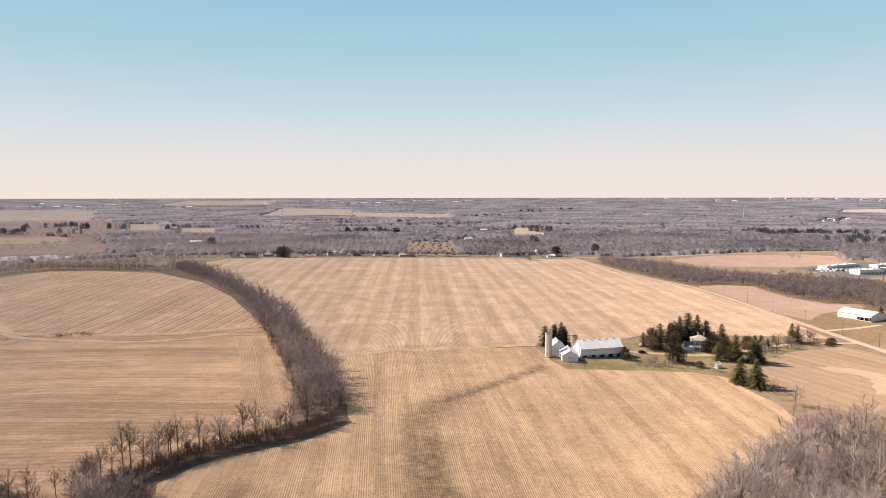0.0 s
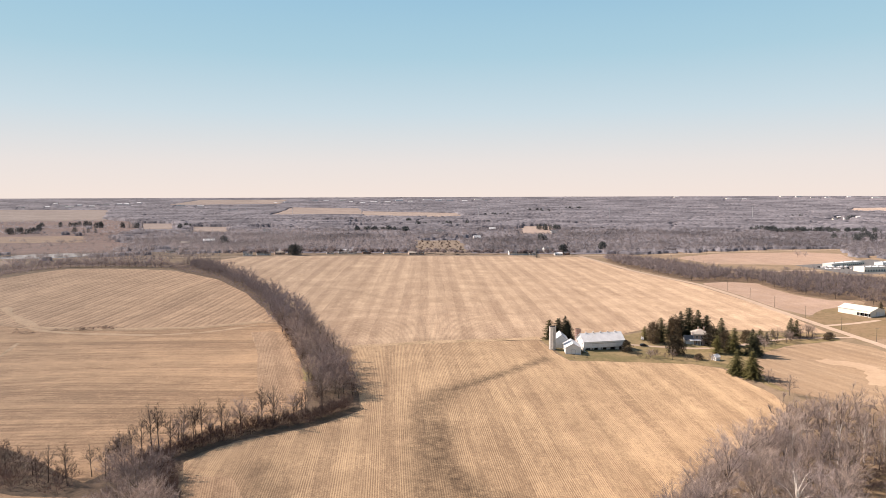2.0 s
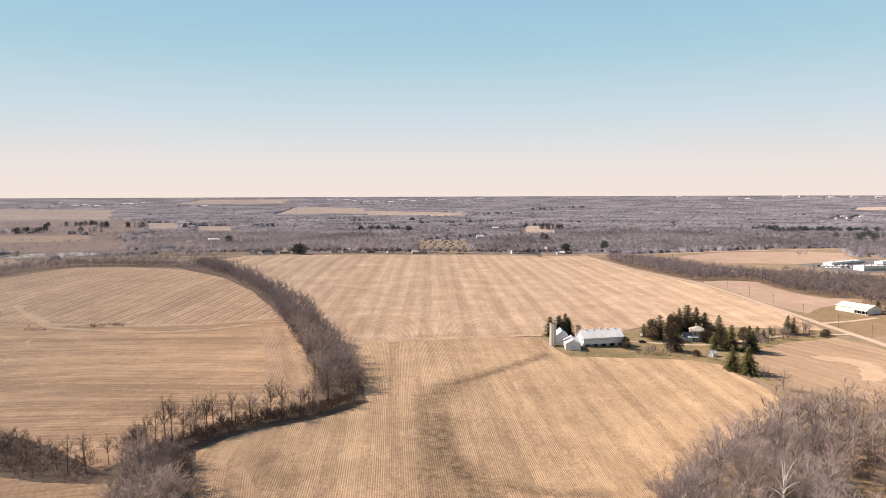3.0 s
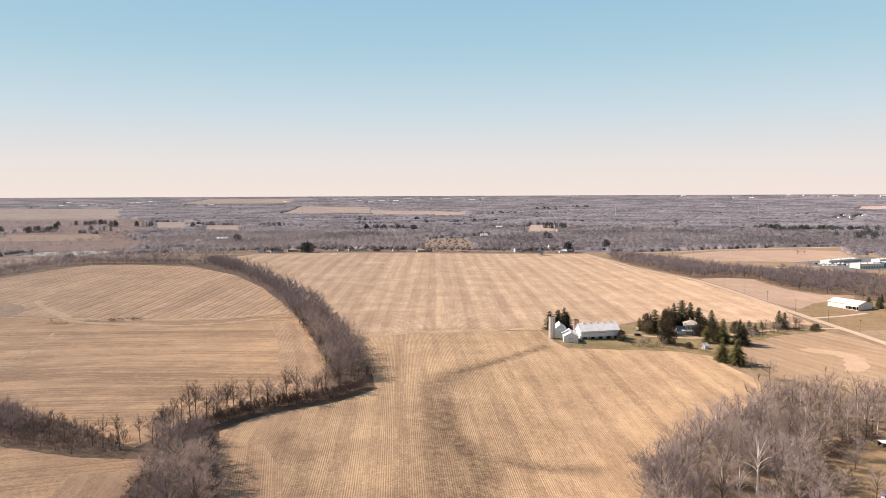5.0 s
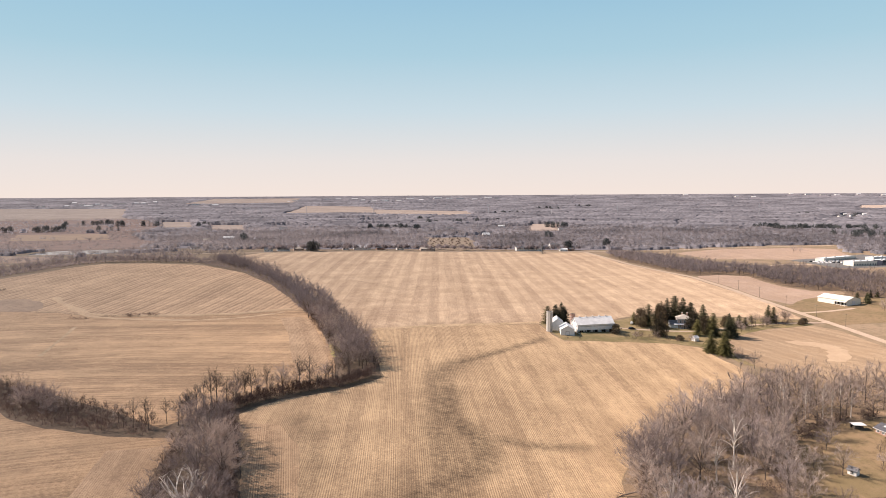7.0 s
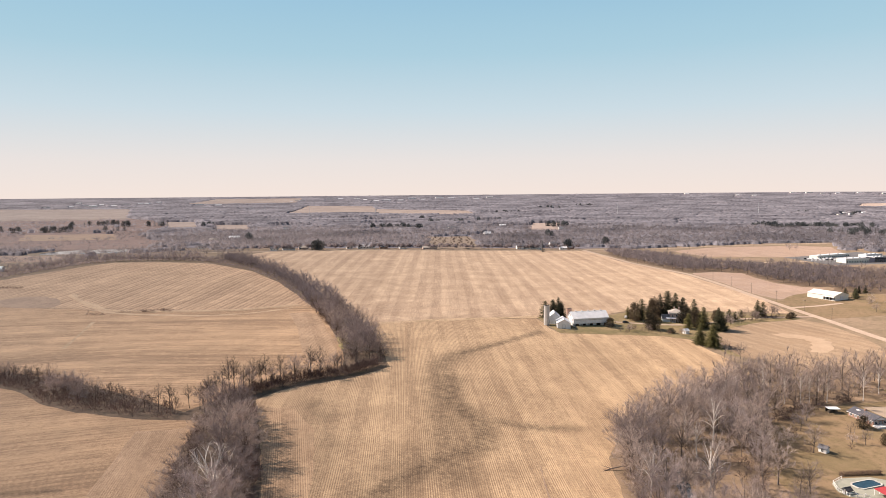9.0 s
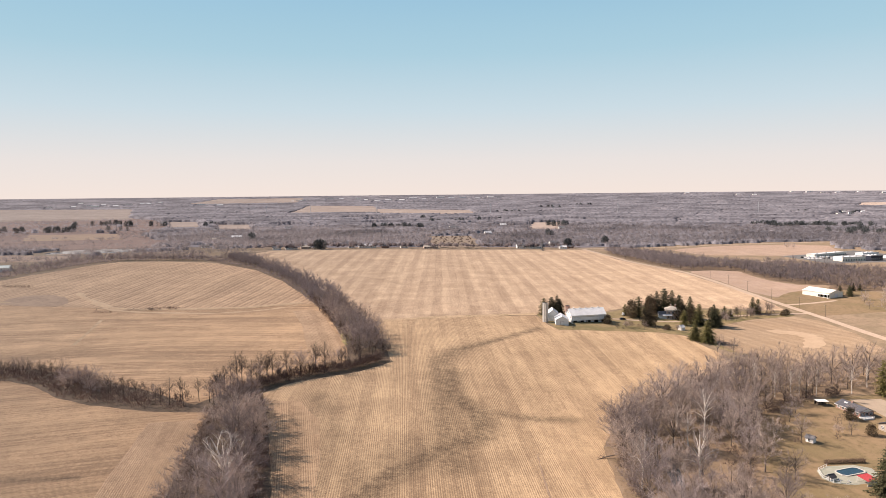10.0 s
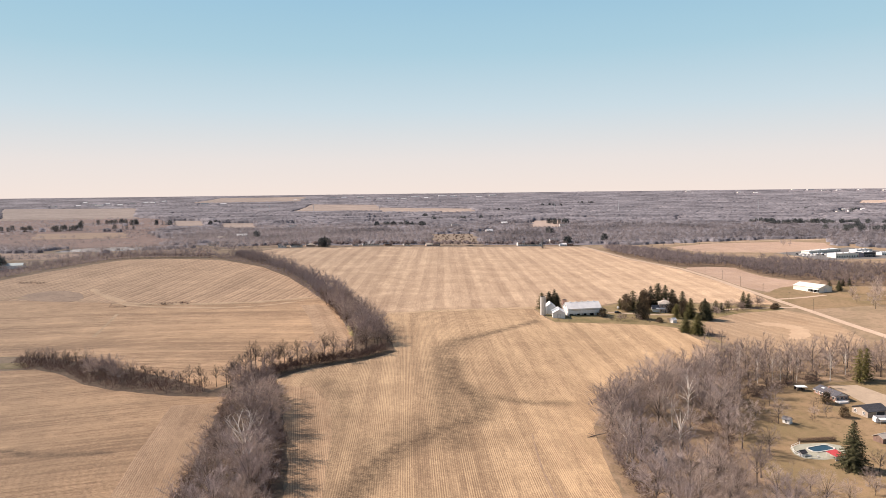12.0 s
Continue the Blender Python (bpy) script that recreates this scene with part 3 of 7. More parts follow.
FAR_FIELDS = [
    ("far_strip_field", [(-434, 2950), (-430, 3760), (-60, 3640), (-35, 2950)]), ("far_strip_field", [(-30, 2700), (-35, 3330), (395, 3060), (350, 2560)]),
    ("far_left_field", [(-1460, 2560), (-1900, 3400), (-1293, 3467), (-990, 2600)]), ("far_scrub_field", [(-760, 1380), (-860, 1600), (-650, 1590), (-562, 1370)]),
    ("far_right_field", [(2112, 2761), (2273, 2952), (2500, 2900), (2300, 2640)]), ("far_shrub_field", [(66, 985), (92, 1330), (174, 1325), (150, 990)]),
    ("far_clearing", [(337, 1465), (432, 1879), (511, 1867), (399, 1455)]), ("far_clearing", [(-571, 1748), (-745, 2285), (-648, 2270), (-496, 1737)]), ("far_clearing", [(-423, 1647), (-519, 2022), (-421, 2007), (-344, 1634)]),
    ("far_clearing", [(-1150, 4000), (-1100, 4500), (-560, 4600), (-560, 4150)]),
]
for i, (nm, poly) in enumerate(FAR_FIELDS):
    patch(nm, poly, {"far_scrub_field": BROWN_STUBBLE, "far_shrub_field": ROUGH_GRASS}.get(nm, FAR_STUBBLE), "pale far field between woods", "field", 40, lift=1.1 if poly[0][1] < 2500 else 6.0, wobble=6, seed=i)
SCRUBBY = [(-560, 1075), (-800, 1200), (-1150, 1690), (-1560, 2560), (-1012, 2671), (-860, 2500), (-611, 1850), (-560, 1500), (-430, 1250), (-400, 1066)]
patch("scrub_land", SCRUBBY, SCRUB, "reddish-brown scrub land with scattered trees", "ground", 30, lift=0.8, wobble=8)

patch("field_brown", [(-541, 855), (-470, 831), (-442, 849), (-451, 907), (-622, 1004)], BEYOND, "brown bare field behind the tree line", "field", 20, lift=0.3)
ribbon("barn_lane", [(-499, 776), (-480, 794), (-453, 803), (-440, 815)], 4, ROAD, "pale lane behind the tree line", "lane", lift=0.3)
patch("trampled_patch", [(-341, 545), (-313, 547), (-289, 525), (-275, 488), (-296, 489), (-318, 495), (-345, 510)], BROWN_STUBBLE, "brown trampled patch in the field", "soil", 8, lift=0.2, wobble=1.5, soften=2)
ribbon("pale_strip", [(-380, 521), (-358, 517), (-327, 511)], 4, VERGE, "pale straw strip in the field", "verge", lift=0.25, wobble=1)
ribbon("straw_track", [(-221, 424), (-212, 380), (-203, 334)], 2.2, VERGE, "pale worn track across the stubble", "track", lift=0.2, wobble=0.5)
patch("grass_corner", [(-250, 276), (-227, 275), (-212, 274), (-206, 262), (-221, 262), (-250, 262)], LAWN, "green-yellow grass corner beside the brushy bank", "lawn", 6, lift=0.2, soften=1)
patch("distant_wood_floor", [(-3300, 2750), (3300, 2750), (3300, 4900), (-3300, 4900)], HAZED_FLOOR, "floor of the woods on the far rise, haze-greyed in its colour", "ground", 120, lift=4.0, wobble=4)
# ---- trees ----
def part(name, data, material, parent, label=""):
    """One mesh object under a thing or a part."""
    if isinstance(data, bmesh.types.BMesh):
        me = bpy.data.meshes.new(name)
        data.to_mesh(me)
        data.free()
        data = me
    if material and not data.materials:
        data.materials.append(material)
    ob = new(name, data)
    ob.parent = parent
    if label:
        tagged(ob, label)
    return ob


def thing(name, m, label, category, group=""):
    ob = new(name)
    ob.empty_display_size = 0.3
    ob.matrix_world = m
    return tagged(ob, label, category, group)


def tube(verts, faces, pts, radii, sides):
    """A tapered tube along points, added to lists."""
    base = len(verts)
    for i, (p, r) in enumerate(zip(pts, radii)):
        d = (pts[min(i + 1, len(pts) - 1)] - pts[max(i - 1, 0)]).normalized()
        a = d.orthogonal().normalized()
        b = d.cross(a)
        for k in range(sides):
            w = 2 * math.pi * k / sides
            verts.append(tuple(p + (a * math.cos(w) + b * math.sin(w)) * r))
    for i in range(len(pts) - 1):
        for k in range(sides):
            q = base + i * sides
            faces.append((q + k, q + (k + 1) % sides, q + sides + (k + 1) % sides, q + sides + k))


def rand_dir(rng):
    z, a = rng.uniform(-1, 1), rng.uniform(0, 2 * math.pi)
    s = math.sqrt(1 - z * z)
    return Vector((s * math.cos(a), s * math.sin(a), z))


def twig(verts, faces, p, d, length, w, rng):
    side = d.cross(rand_dir(rng)).normalized() * (w / 2)
    i = len(verts)
    verts += [tuple(p + side), tuple(p - side), tuple(p + d * length)]
    faces.append((i, i + 1, i + 2))


def bare_tree(seed, h, spread, base=0.15, limbs=14, subs=7, twigs=22, twig_len=1.4, twig_w=0.045, r0=None, stems=1, sides=5):
    """Meshes of a leafless tree: trunk with arching limbs that fill a dome, and the haze of branches and twigs."""
    rng = random.Random(seed)
    tv, tf, cv, cf, forks = [], [], [], [], []
    r0 = r0 or h * 0.017
    mid_z, half_z = h * (base + 1) / 2, h * (1 - base) / 2
    core = Vector((0, 0, h * (base * 0.5 + 0.3)))

    def within(p, grow=1.0):
        """The point, drawn back into a lumpy dome."""
        q = Vector((p.x / spread, p.y / spread, (p.z - mid_z) / half_z))
        d = q.normalized()
        lump = grow * 0.94 + 0.3 * noise.noise(d * 1.6 + Vector((seed * 3.1, 0, 0)))
        if q.length > lump:
            q = d * lump * rng.uniform(0.86, 1.0)
        return Vector((q.x * spread, q.y * spread, mid_z + q.z * half_z))

    for stem in range(stems):
        a = rng.uniform(0, 6.28)
        lean = Vector((math.cos(a), math.sin(a), 0)) * (spread * (0.4 if stems > 1 else 0.1))
        foot = Vector((math.cos(a), math.sin(a), 0)) * (0.25 if stems > 1 else 0)
        trunk = [foot + Vector((0, 0, -0.4)) + lean * t * t + Vector((rng.uniform(-1, 1), rng.uniform(-1, 1), 0)) * 0.014 * h * t + Vector((0, 0, (h * 0.84 + 0.4) * t))
                 for t in (0, 0.12, 0.3, 0.5, 0.7, 0.86, 1.0)]
        tube(tv, tf, trunk, [r0 * 1.4, r0, r0 * 0.84, r0 * 0.62, r0 * 0.4, r0 * 0.22, r0 * 0.07], sides + 1)
        n = max(3, limbs // stems)
        for i in range(n):
            v = (i + rng.random()) / n
            zc = -0.55 + 1.5 * v
            zc = min(zc, 0.95)
            ring_r = math.sqrt(1 - zc * zc)
            az = i * 2.4 + rng.uniform(-0.45, 0.45)
            k = rng.uniform(0.78, 1.06)
            end = within(Vector((math.cos(az) * ring_r * spread * k, math.sin(az) * ring_r * spread * k, mid_z + half_z * zc * rng.uniform(0.9, 1.05))))
            z0 = min(max(end.z - ring_r * spread * rng.uniform(0.7, 1.1), h * (base * 0.6 + 0.06)), h * 0.74)
            t = (z0 + 0.4) / (h * 0.84 + 0.4)
            tk = (0, 0.12, 0.3, 0.5, 0.7, 0.86, 1.0)
            q = max(m for m in range(6) if tk[m] <= t)
            p = trunk[q].lerp(trunk[q + 1], (t - tk[q]) / (tk[q + 1] - tk[q]))
            bend = Vector((p.x + (end.x - p.x) * 0.62, p.y + (end.y - p.y) * 0.62, p.z + (end.z - p.z) * 0.36)) + rand_dir(rng) * spread * 0.1
            pts = []
            steps = 4 if sides > 3 else 2
            for m in range(steps + 1):
                w = m / steps
                pts.append(p * (1 - w) ** 2 + bend * 2 * w * (1 - w) + end * w * w + rand_dir(rng) * spread * 0.035 * (m > 0))
            ln = (end - p).length
            rl = r0 * min(0.5, 0.16 + 0.045 * ln)
            tube(tv, tf, pts, [rl * (1 - 0.9 * m / steps) for m in range(steps + 1)], 4 if sides > 3 else 3)
            for j in range(subs):
                w = 0.22 + 0.78 * (j + rng.random()) / subs
                k = min(int(w * steps), steps - 1)
                b = pts[k].lerp(pts[k + 1], w * steps - k)
                out = (b - core).normalized()
                e = (out * 0.55 + (pts[k + 1] - pts[k]).normalized() * 0.35 + rand_dir(rng) * 0.75 + Vector((0, 0, 0.2))).normalized()
                sl = spread * rng.uniform(0.22, 0.46)
                tip = within(b + e * sl)
                rs = max(rl * 0.3, twig_w * 0.6)
                if sides > 3:
                    tube(cv, cf, [b, tip], [rs, rs * 0.3], 3)
                else:
                    twig(cv, cf, b, (tip - b).normalized(), (tip - b).length, rs * 2, rng)
                forks.extend((b.lerp(tip, 0.55), tip))
                for m in range(twigs // 4):
                    g = b.lerp(tip, rng.uniform(0.15, 1.0))
                    reach = within(g + (e * 0.3 + out * 0.6 + rand_dir(rng) * 0.55 + Vector((0, 0, 0.15))).normalized() * twig_len * rng.uniform(0.5, 1.3), 1.08) - g
                    twig(cv, cf, g, reach.normalized(), max(reach.length, 0.35), twig_w, rng)
    # fine twigs fan out from the forks and fill the outer crown evenly
    at_forks = np.array([tuple(f) for f in forks])
    for m in range(int(limbs // stems * stems * subs * twigs * 0.72)):
        d = rand_dir(rng)
        if d.z < -0.75:
            d.z = -d.z
        q = d * rng.uniform(0.45, 1.0) ** 0.5
        p = within(Vector((q.x * spread, q.y * spread, mid_z + q.z * half_z)), 1.04)
        near = np.argsort(((at_forks - np.array(tuple(p))) ** 2).sum(1))[:3]
        g = forks[int(near[rng.randrange(3)])]
        reach = p - g
        if reach.length > 0.3:
            ln = min(reach.length, twig_len * 1.5)
            twig(cv, cf, p - reach.normalized() * ln, reach.normalized(), ln, twig_w, rng)
    return mesh("trunk", tv, tf), mesh("crown", cv, cf)


def broom_tree(seed, h, spread, limbs=12, subs=8, sprays=4, twigs=7, fork=0.16, twig_len=1.5, twig_w=0.04, r0=None, sides=4, low=1.42):
    """Meshes of a leafless tree whose limbs rise like a broom and end in fans of fine upright twigs."""
    rng = random.Random(seed)
    tv, tf, cv, cf = [], [], [], []
    up = Vector((0, 0, 1))
    r0 = r0 or h * 0.016
    lean = Vector((rng.uniform(-1, 1), rng.uniform(-1, 1), 0)) * h * 0.03
    trunk = [Vector((0, 0, -0.5)), Vector((0, 0, h * 0.1)) + lean * 0.2, Vector((0, 0, h * 0.3)) + lean, Vector((0, 0, h * 0.52)) + lean * 1.4, Vector((0, 0, h * 0.8)) + lean * 2]
    tube(tv, tf, trunk, [r0 * 1.5, r0, r0 * 0.75, r0 * 0.5, r0 * 0.12], sides + 2)
    for i in range(limbs):
        k = (i + 0.5) / limbs
        th = math.acos(1 - low * k)
        az = i * 2.4 + rng.uniform(-0.4, 0.4)
        flat = Vector((math.cos(az), math.sin(az), 0))
        grow = rng.uniform(0.84, 1.06)
        end = flat * spread * math.sin(th) * grow + up * (h * 0.5 + h * 0.5 * math.cos(th) * grow)
        z0 = h * (fork + 0.26 * (1 - k) + rng.uniform(-0.03, 0.03))
        a = trunk[1].lerp(trunk[3], min(1, max(0, (z0 / h - 0.1) / 0.42)))
        bend = a.lerp(end, 0.5) + up * 0.1 * h * math.sin(th) - flat * spread * 0.08 + rand_dir(rng) * spread * 0.06
        steps = 4 if sides > 3 else 2
        pts = [a * (1 - w) ** 2 + bend * 2 * w * (1 - w) + end * w * w + rand_dir(rng) * spread * 0.03 * (0 < w < 1) for w in (m / steps for m in range(steps + 1))]
        rl = r0 * rng.uniform(0.34, 0.52)
        tube(tv, tf, pts, [rl * (1 - 0.88 * m / steps) for m in range(steps + 1)], sides)
        for j in range(subs):
            w = 0.22 + 0.78 * (j + rng.random()) / subs
            q = min(int(w * steps), steps - 1)
            b = pts[q].lerp(pts[q + 1], w * steps - q)
            run = (pts[q + 1] - pts[q]).normalized()
            e = (run * 0.6 + flat * 0.3 * math.sin(th) + rand_dir(rng) * 0.62 + up * 0.3).normalized()
            ln = spread * rng.uniform(0.26, 0.42) * (1.15 - 0.45 * w)
            tip = b + e * ln
            rs = max(rl * 0.3, twig_w * 0.7)
            twig(cv, cf, b, e, ln, rs * 2, rng)
            twig(cv, cf, b, e, ln, rs * 2, rng)
            for m in range(sprays):
                g = b.lerp(tip, 0.25 + 0.75 * (m + rng.random()) / sprays)
                d = (e * 0.6 + rand_dir(rng) * 0.62 + up * 0.32).normalized()
                sl = twig_len * rng.uniform(0.9, 1.5)
                twig(cv, cf, g, d, sl, twig_w * 1.5, rng)
                for _ in range(twigs):
                    f = (d * 0.8 + rand_dir(rng) * 0.6 + up * 0.22).normalized()
                    twig(cv, cf, g + d * sl * rng.uniform(0.1, 0.9), f, twig_len * rng.uniform(0.5, 1.1), twig_w, rng)
    return mesh("trunk", tv, tf), mesh("crown", cv, cf)


def spruce(seed, h, r, density=1.0, droop=0.25, power=0.85, ragged_out=0.2):
    """Meshes of a conifer: trunk, and whorls of drooping boughs with needle sprays."""
    rng = random.Random(seed)
    tv, tf, cv, cf = [], [], [], []
    tube(tv, tf, [Vector((0, 0, -0.4)), Vector((0, 0, h * 0.5)), Vector((0, 0, h * 0.98))], [h * 0.018, h * 0.011, 0.02], 6)
    layers = int(h / 0.5)
    for i in range(layers):
        t = 0.05 + 0.95 * i / layers
        reach = r * (1 - t) ** power + 0.15
        n = max(4, int((5 + reach * 1.4) * density))
        off = rng.uniform(0, 6.28)
        for j in range(n):
            a = off + 6.283 * j / n + rng.uniform(-0.3, 0.3)
            ln = reach * rng.uniform(1 - 2 * ragged_out, 1 + ragged_out)
            out = Vector((math.cos(a), math.sin(a), 0))
            side = Vector((-out.y, out.x, 0))
            z = h * t + rng.uniform(-0.25, 0.25)
            m = max(2, int(ln / 0.55))
            for q in range(m):
                s = (q + 0.6) / m
                p = out * ln * s + Vector((0, 0, z - droop * ln * s * s + 0.1 * ln * s))
                w = 0.34 * (1.15 - 0.6 * s) * (0.7 + 0.2 * min(ln, 3))
                for sg in (-1, 1):
                    i0 = len(cv)
                    tip = p + side * sg * w * rng.uniform(1.2, 2.4) + out * rng.uniform(0.2, 0.6) + Vector((0, 0, rng.uniform(-0.45, 0.12)))
                    cv.extend([tuple(p - out * 0.3 + Vector((0, 0, rng.uniform(-0.1, 0.2)))), tuple(p + out * 0.35), tuple(tip)])
                    cf.append((i0, i0 + 1, i0 + 2))
    return mesh("trunk", tv, tf), mesh("crown", cv, cf)


def bushy(seed, h, r, clumps=45, leaf=0.55, per=34, low=0.12, trunk_r=0.2):
    """Meshes of a rounded evergreen: trunk, and clumps of needle sprays with gaps."""
    rng = random.Random(seed)
    tv, tf, cv, cf = [], [], [], []
    tube(tv, tf, [Vector((0, 0, -0.4)), Vector((0.1, 0, h * 0.4)), Vector((0, 0.1, h * 0.85))], [trunk_r, trunk_r * 0.7, 0.04], 6)
    for i in range(clumps):
        t = low + (0.97 - low) * ((i + rng.random()) / clumps)
        a = i * 2.4 + rng.uniform(-0.4, 0.4)
        rr = r * math.sin(math.pi * min(0.96, 0.2 + 0.75 * t)) ** 0.8 * rng.uniform(0.45, 1.0)
        c = Vector((math.cos(a) * rr, math.sin(a) * rr, h * t))
        tube(tv, tf, [Vector((0, 0, h * t * 0.85)), c], [0.06, 0.02], 3)
        cr = r * rng.uniform(0.22, 0.40)
        for j in range(per):
            d = rand_dir(rng)
            p = c + Vector((d.x * cr, d.y * cr, d.z * cr * 0.75)) * rng.uniform(0.5, 1.0)
            e = (d + rand_dir(rng) * 0.7 + Vector((0, 0, 0.3))).normalized()
            twig(cv, cf, p, e, leaf * rng.uniform(0.7, 1.6), leaf * 0.8, rng)
    return mesh("trunk", tv, tf), mesh("crown", cv, cf)


def tree_kind(name, meshes, bark_m, crown_m, label, category, group):
    """The first of its kind, kept far below the ground until copied; later removed."""
    ob = thing(name, pose(0, 0, 0), label, category, group)
    part("trunk", meshes[0], bark_m, ob)
    part("crown", meshes[1], crown_m, ob)
    return ob


def plant(kind, x, y, size=1.0, turn=None, wide=None, label="", sink=0.0):
    """A copy of a tree at a place, with its own size and turn."""
    turn = rng_plant.uniform(0, 360) if turn is None else turn
    w = size if wide is None else wide
    ob = copy_thing(kind, pose(x, y, height(x, y) - sink, 0, 0, turn))
    ob.scale = (w, w, size)
    if label:
        tagged(ob, label)
    return ob


rng_plant = random.Random(11)
BARE = "bare brown deciduous tree with a fine twiggy crown"
K = {
    "broad": tree_kind("deciduous_tree", broom_tree(1, 14, 6.2, 13, 7, 4, 8, 0.14, 1.5, 0.042), BARK, TWIG, BARE, "tree", "bare trees"),
    "round": tree_kind("deciduous_tree", broom_tree(2, 13, 6.0, 13, 7, 4, 8, 0.12, 1.5, 0.042), BARK, TWIG_WARM, BARE, "tree", "bare trees"),
    "great": tree_kind("deciduous_tree", broom_tree(31, 20, 8.6, 20, 8, 5, 9, 0.12, 1.8, 0.042, 0.34), BARK, TWIG, "broad old bare tree with a feathery grey crown", "tree", "bare trees"),
    "grand": tree_kind("deciduous_tree", broom_tree(32, 20, 7.6, 18, 8, 5, 9, 0.16, 1.8, 0.042, 0.3), BARK, TWIG_WARM, "large bare tree with upswept grey-brown branches", "tree", "bare trees"),
    "tall": tree_kind("deciduous_tree", broom_tree(3, 17, 5.0, 12, 7, 4, 7, 0.26, 1.5, 0.042, 0.27, low=1.25), BARK, TWIG, "tall bare deciduous tree with grey-brown branches", "tree", "bare trees"),
    "open": tree_kind("deciduous_tree", broom_tree(4, 16, 5.8, 11, 7, 4, 5, 0.2, 1.5, 0.045, 0.29), BARK, TWIG_WARM, "open-crowned bare deciduous tree", "tree", "bare trees"),
    "pole": tree_kind("deciduous_tree", broom_tree(5, 13, 2.9, 10, 5, 3, 5, 0.36, 1.2, 0.042, 0.19, low=1.15), BARK, BARK, "slender bare tree with a thin upright crown", "tree", "slender trees"),
    "pole2": tree_kind("deciduous_tree", broom_tree(6, 12, 3.4, 9, 5, 3, 5, 0.3, 1.2, 0.042, 0.18, low=1.2), BARK, BARK, "slender bare tree with a thin forked crown", "tree", "slender trees"),
    "sycamore": tree_kind("sycamore_tree", broom_tree(7, 20, 5.4, 11, 5, 3, 4, 0.3, 1.4, 0.045, 0.34, low=1.2), PALE_BARK, TWIG_PALE, "tall white-barked bare sycamore tree", "tree", "sycamores"),
    "snag": tree_kind("sycamore_tree", bare_tree(36, 14, 8.2, 0.12, 18, 6, 2, 1.4, 0.07, 0.55, 2), PALE_BARK, PALE_BARK, "wide pale weathered sycamore with crooked bare limbs", "tree", "sycamores"),
    "bush": tree_kind("bush", broom_tree(8, 4.2, 2.6, 9, 4, 2, 5, 0.02, 0.9, 0.06, 0.05, 3, low=1.5), BRUSH, BRUSH, "dense leafless brown bush", "bush", "bushes"),
    "spruce": tree_kind("spruce_tree", spruce(21, 17, 5.3, 1.15), BARK, NEEDLE, "dark green conical spruce tree", "tree", "spruces"),
    "spruce2": tree_kind("spruce_tree", spruce(22, 17, 4.9, 1.0, 0.35, 0.75, 0.3), BARK, NEEDLE_WARM, "olive green ragged spruce tree", "tree", "spruces"),
    "pine": tree_kind("pine_tree", spruce(23, 15, 5.2, 1.15, 0.1, 0.55, 0.3), BARK, NEEDLE, "dark green broad pine tree", "tree", "pines"),
    "pine2": tree_kind("pine_tree", spruce(24, 15, 4.8, 1.0, 0.1, 0.55, 0.35), BARK, NEEDLE_WARM, "yellow-green open pine tree", "tree", "pines"),
    "far_spruce": tree_kind("spruce_tree", spruce(26, 13, 3.6, 0.45), BARK, HAZED_NEEDLE, "dark far spruce tree", "tree", "far evergreens"),
    "far_pine": tree_kind("pine_tree", bushy(27, 12, 4.2, 26, 1.1, 16, 0.1), BARK, HAZED_NEEDLE, "dark far pine tree", "tree", "far evergreens"),
    "juniper": tree_kind("juniper_tree", bushy(25, 9, 4.2, 64, 0.42, 44, 0.05), BARK, NEEDLE_DARK, "dark rounded juniper tree", "tree", "junipers"),
}


def scatter(poly, gap, seed):
    """Places in a polygon, at least gap metres apart."""
    g = np.random.default_rng(seed)
    xs, ys = [p[0] for p in poly], [p[1] for p in poly]
    tries = int((max(xs) - min(xs)) * (max(ys) - min(ys)) / (gap * gap) * 6)
    px, py = g.uniform(min(xs), max(xs), tries), g.uniform(min(ys), max(ys), tries)
    hit = inside(poly, px, py)
    cells, out = {}, []
    for x, y in zip(px[hit].tolist(), py[hit].tolist()):
        c = (int(x // gap), int(y // gap))
        if any((x - a) ** 2 + (y - b) ** 2 < gap * gap for i in (-1, 0, 1) for j in (-1, 0, 1) for a, b in cells.get((c[0] + i, c[1] + j), ())):
            continue
        cells.setdefault(c, []).append((x, y))
        out.append((x, y))
    return out


STAND = [broom_tree(9, 14, 6.2, 9, 5, 3, 5, 0.1, 1.9, 0.1, 0.2, 3), broom_tree(10, 15, 5.6, 8, 5, 3, 5, 0.18, 1.9, 0.1, 0.22, 3), broom_tree(12, 12, 6.0, 9, 5, 3, 5, 0.1, 1.9, 0.1, 0.18, 3)]


def arrays(me):
    co = np.zeros(len(me.vertices) * 3)
    me.vertices.foreach_get("co", co)
    return co.reshape(-1, 3), [tuple(p.vertices) for p in me.polygons]


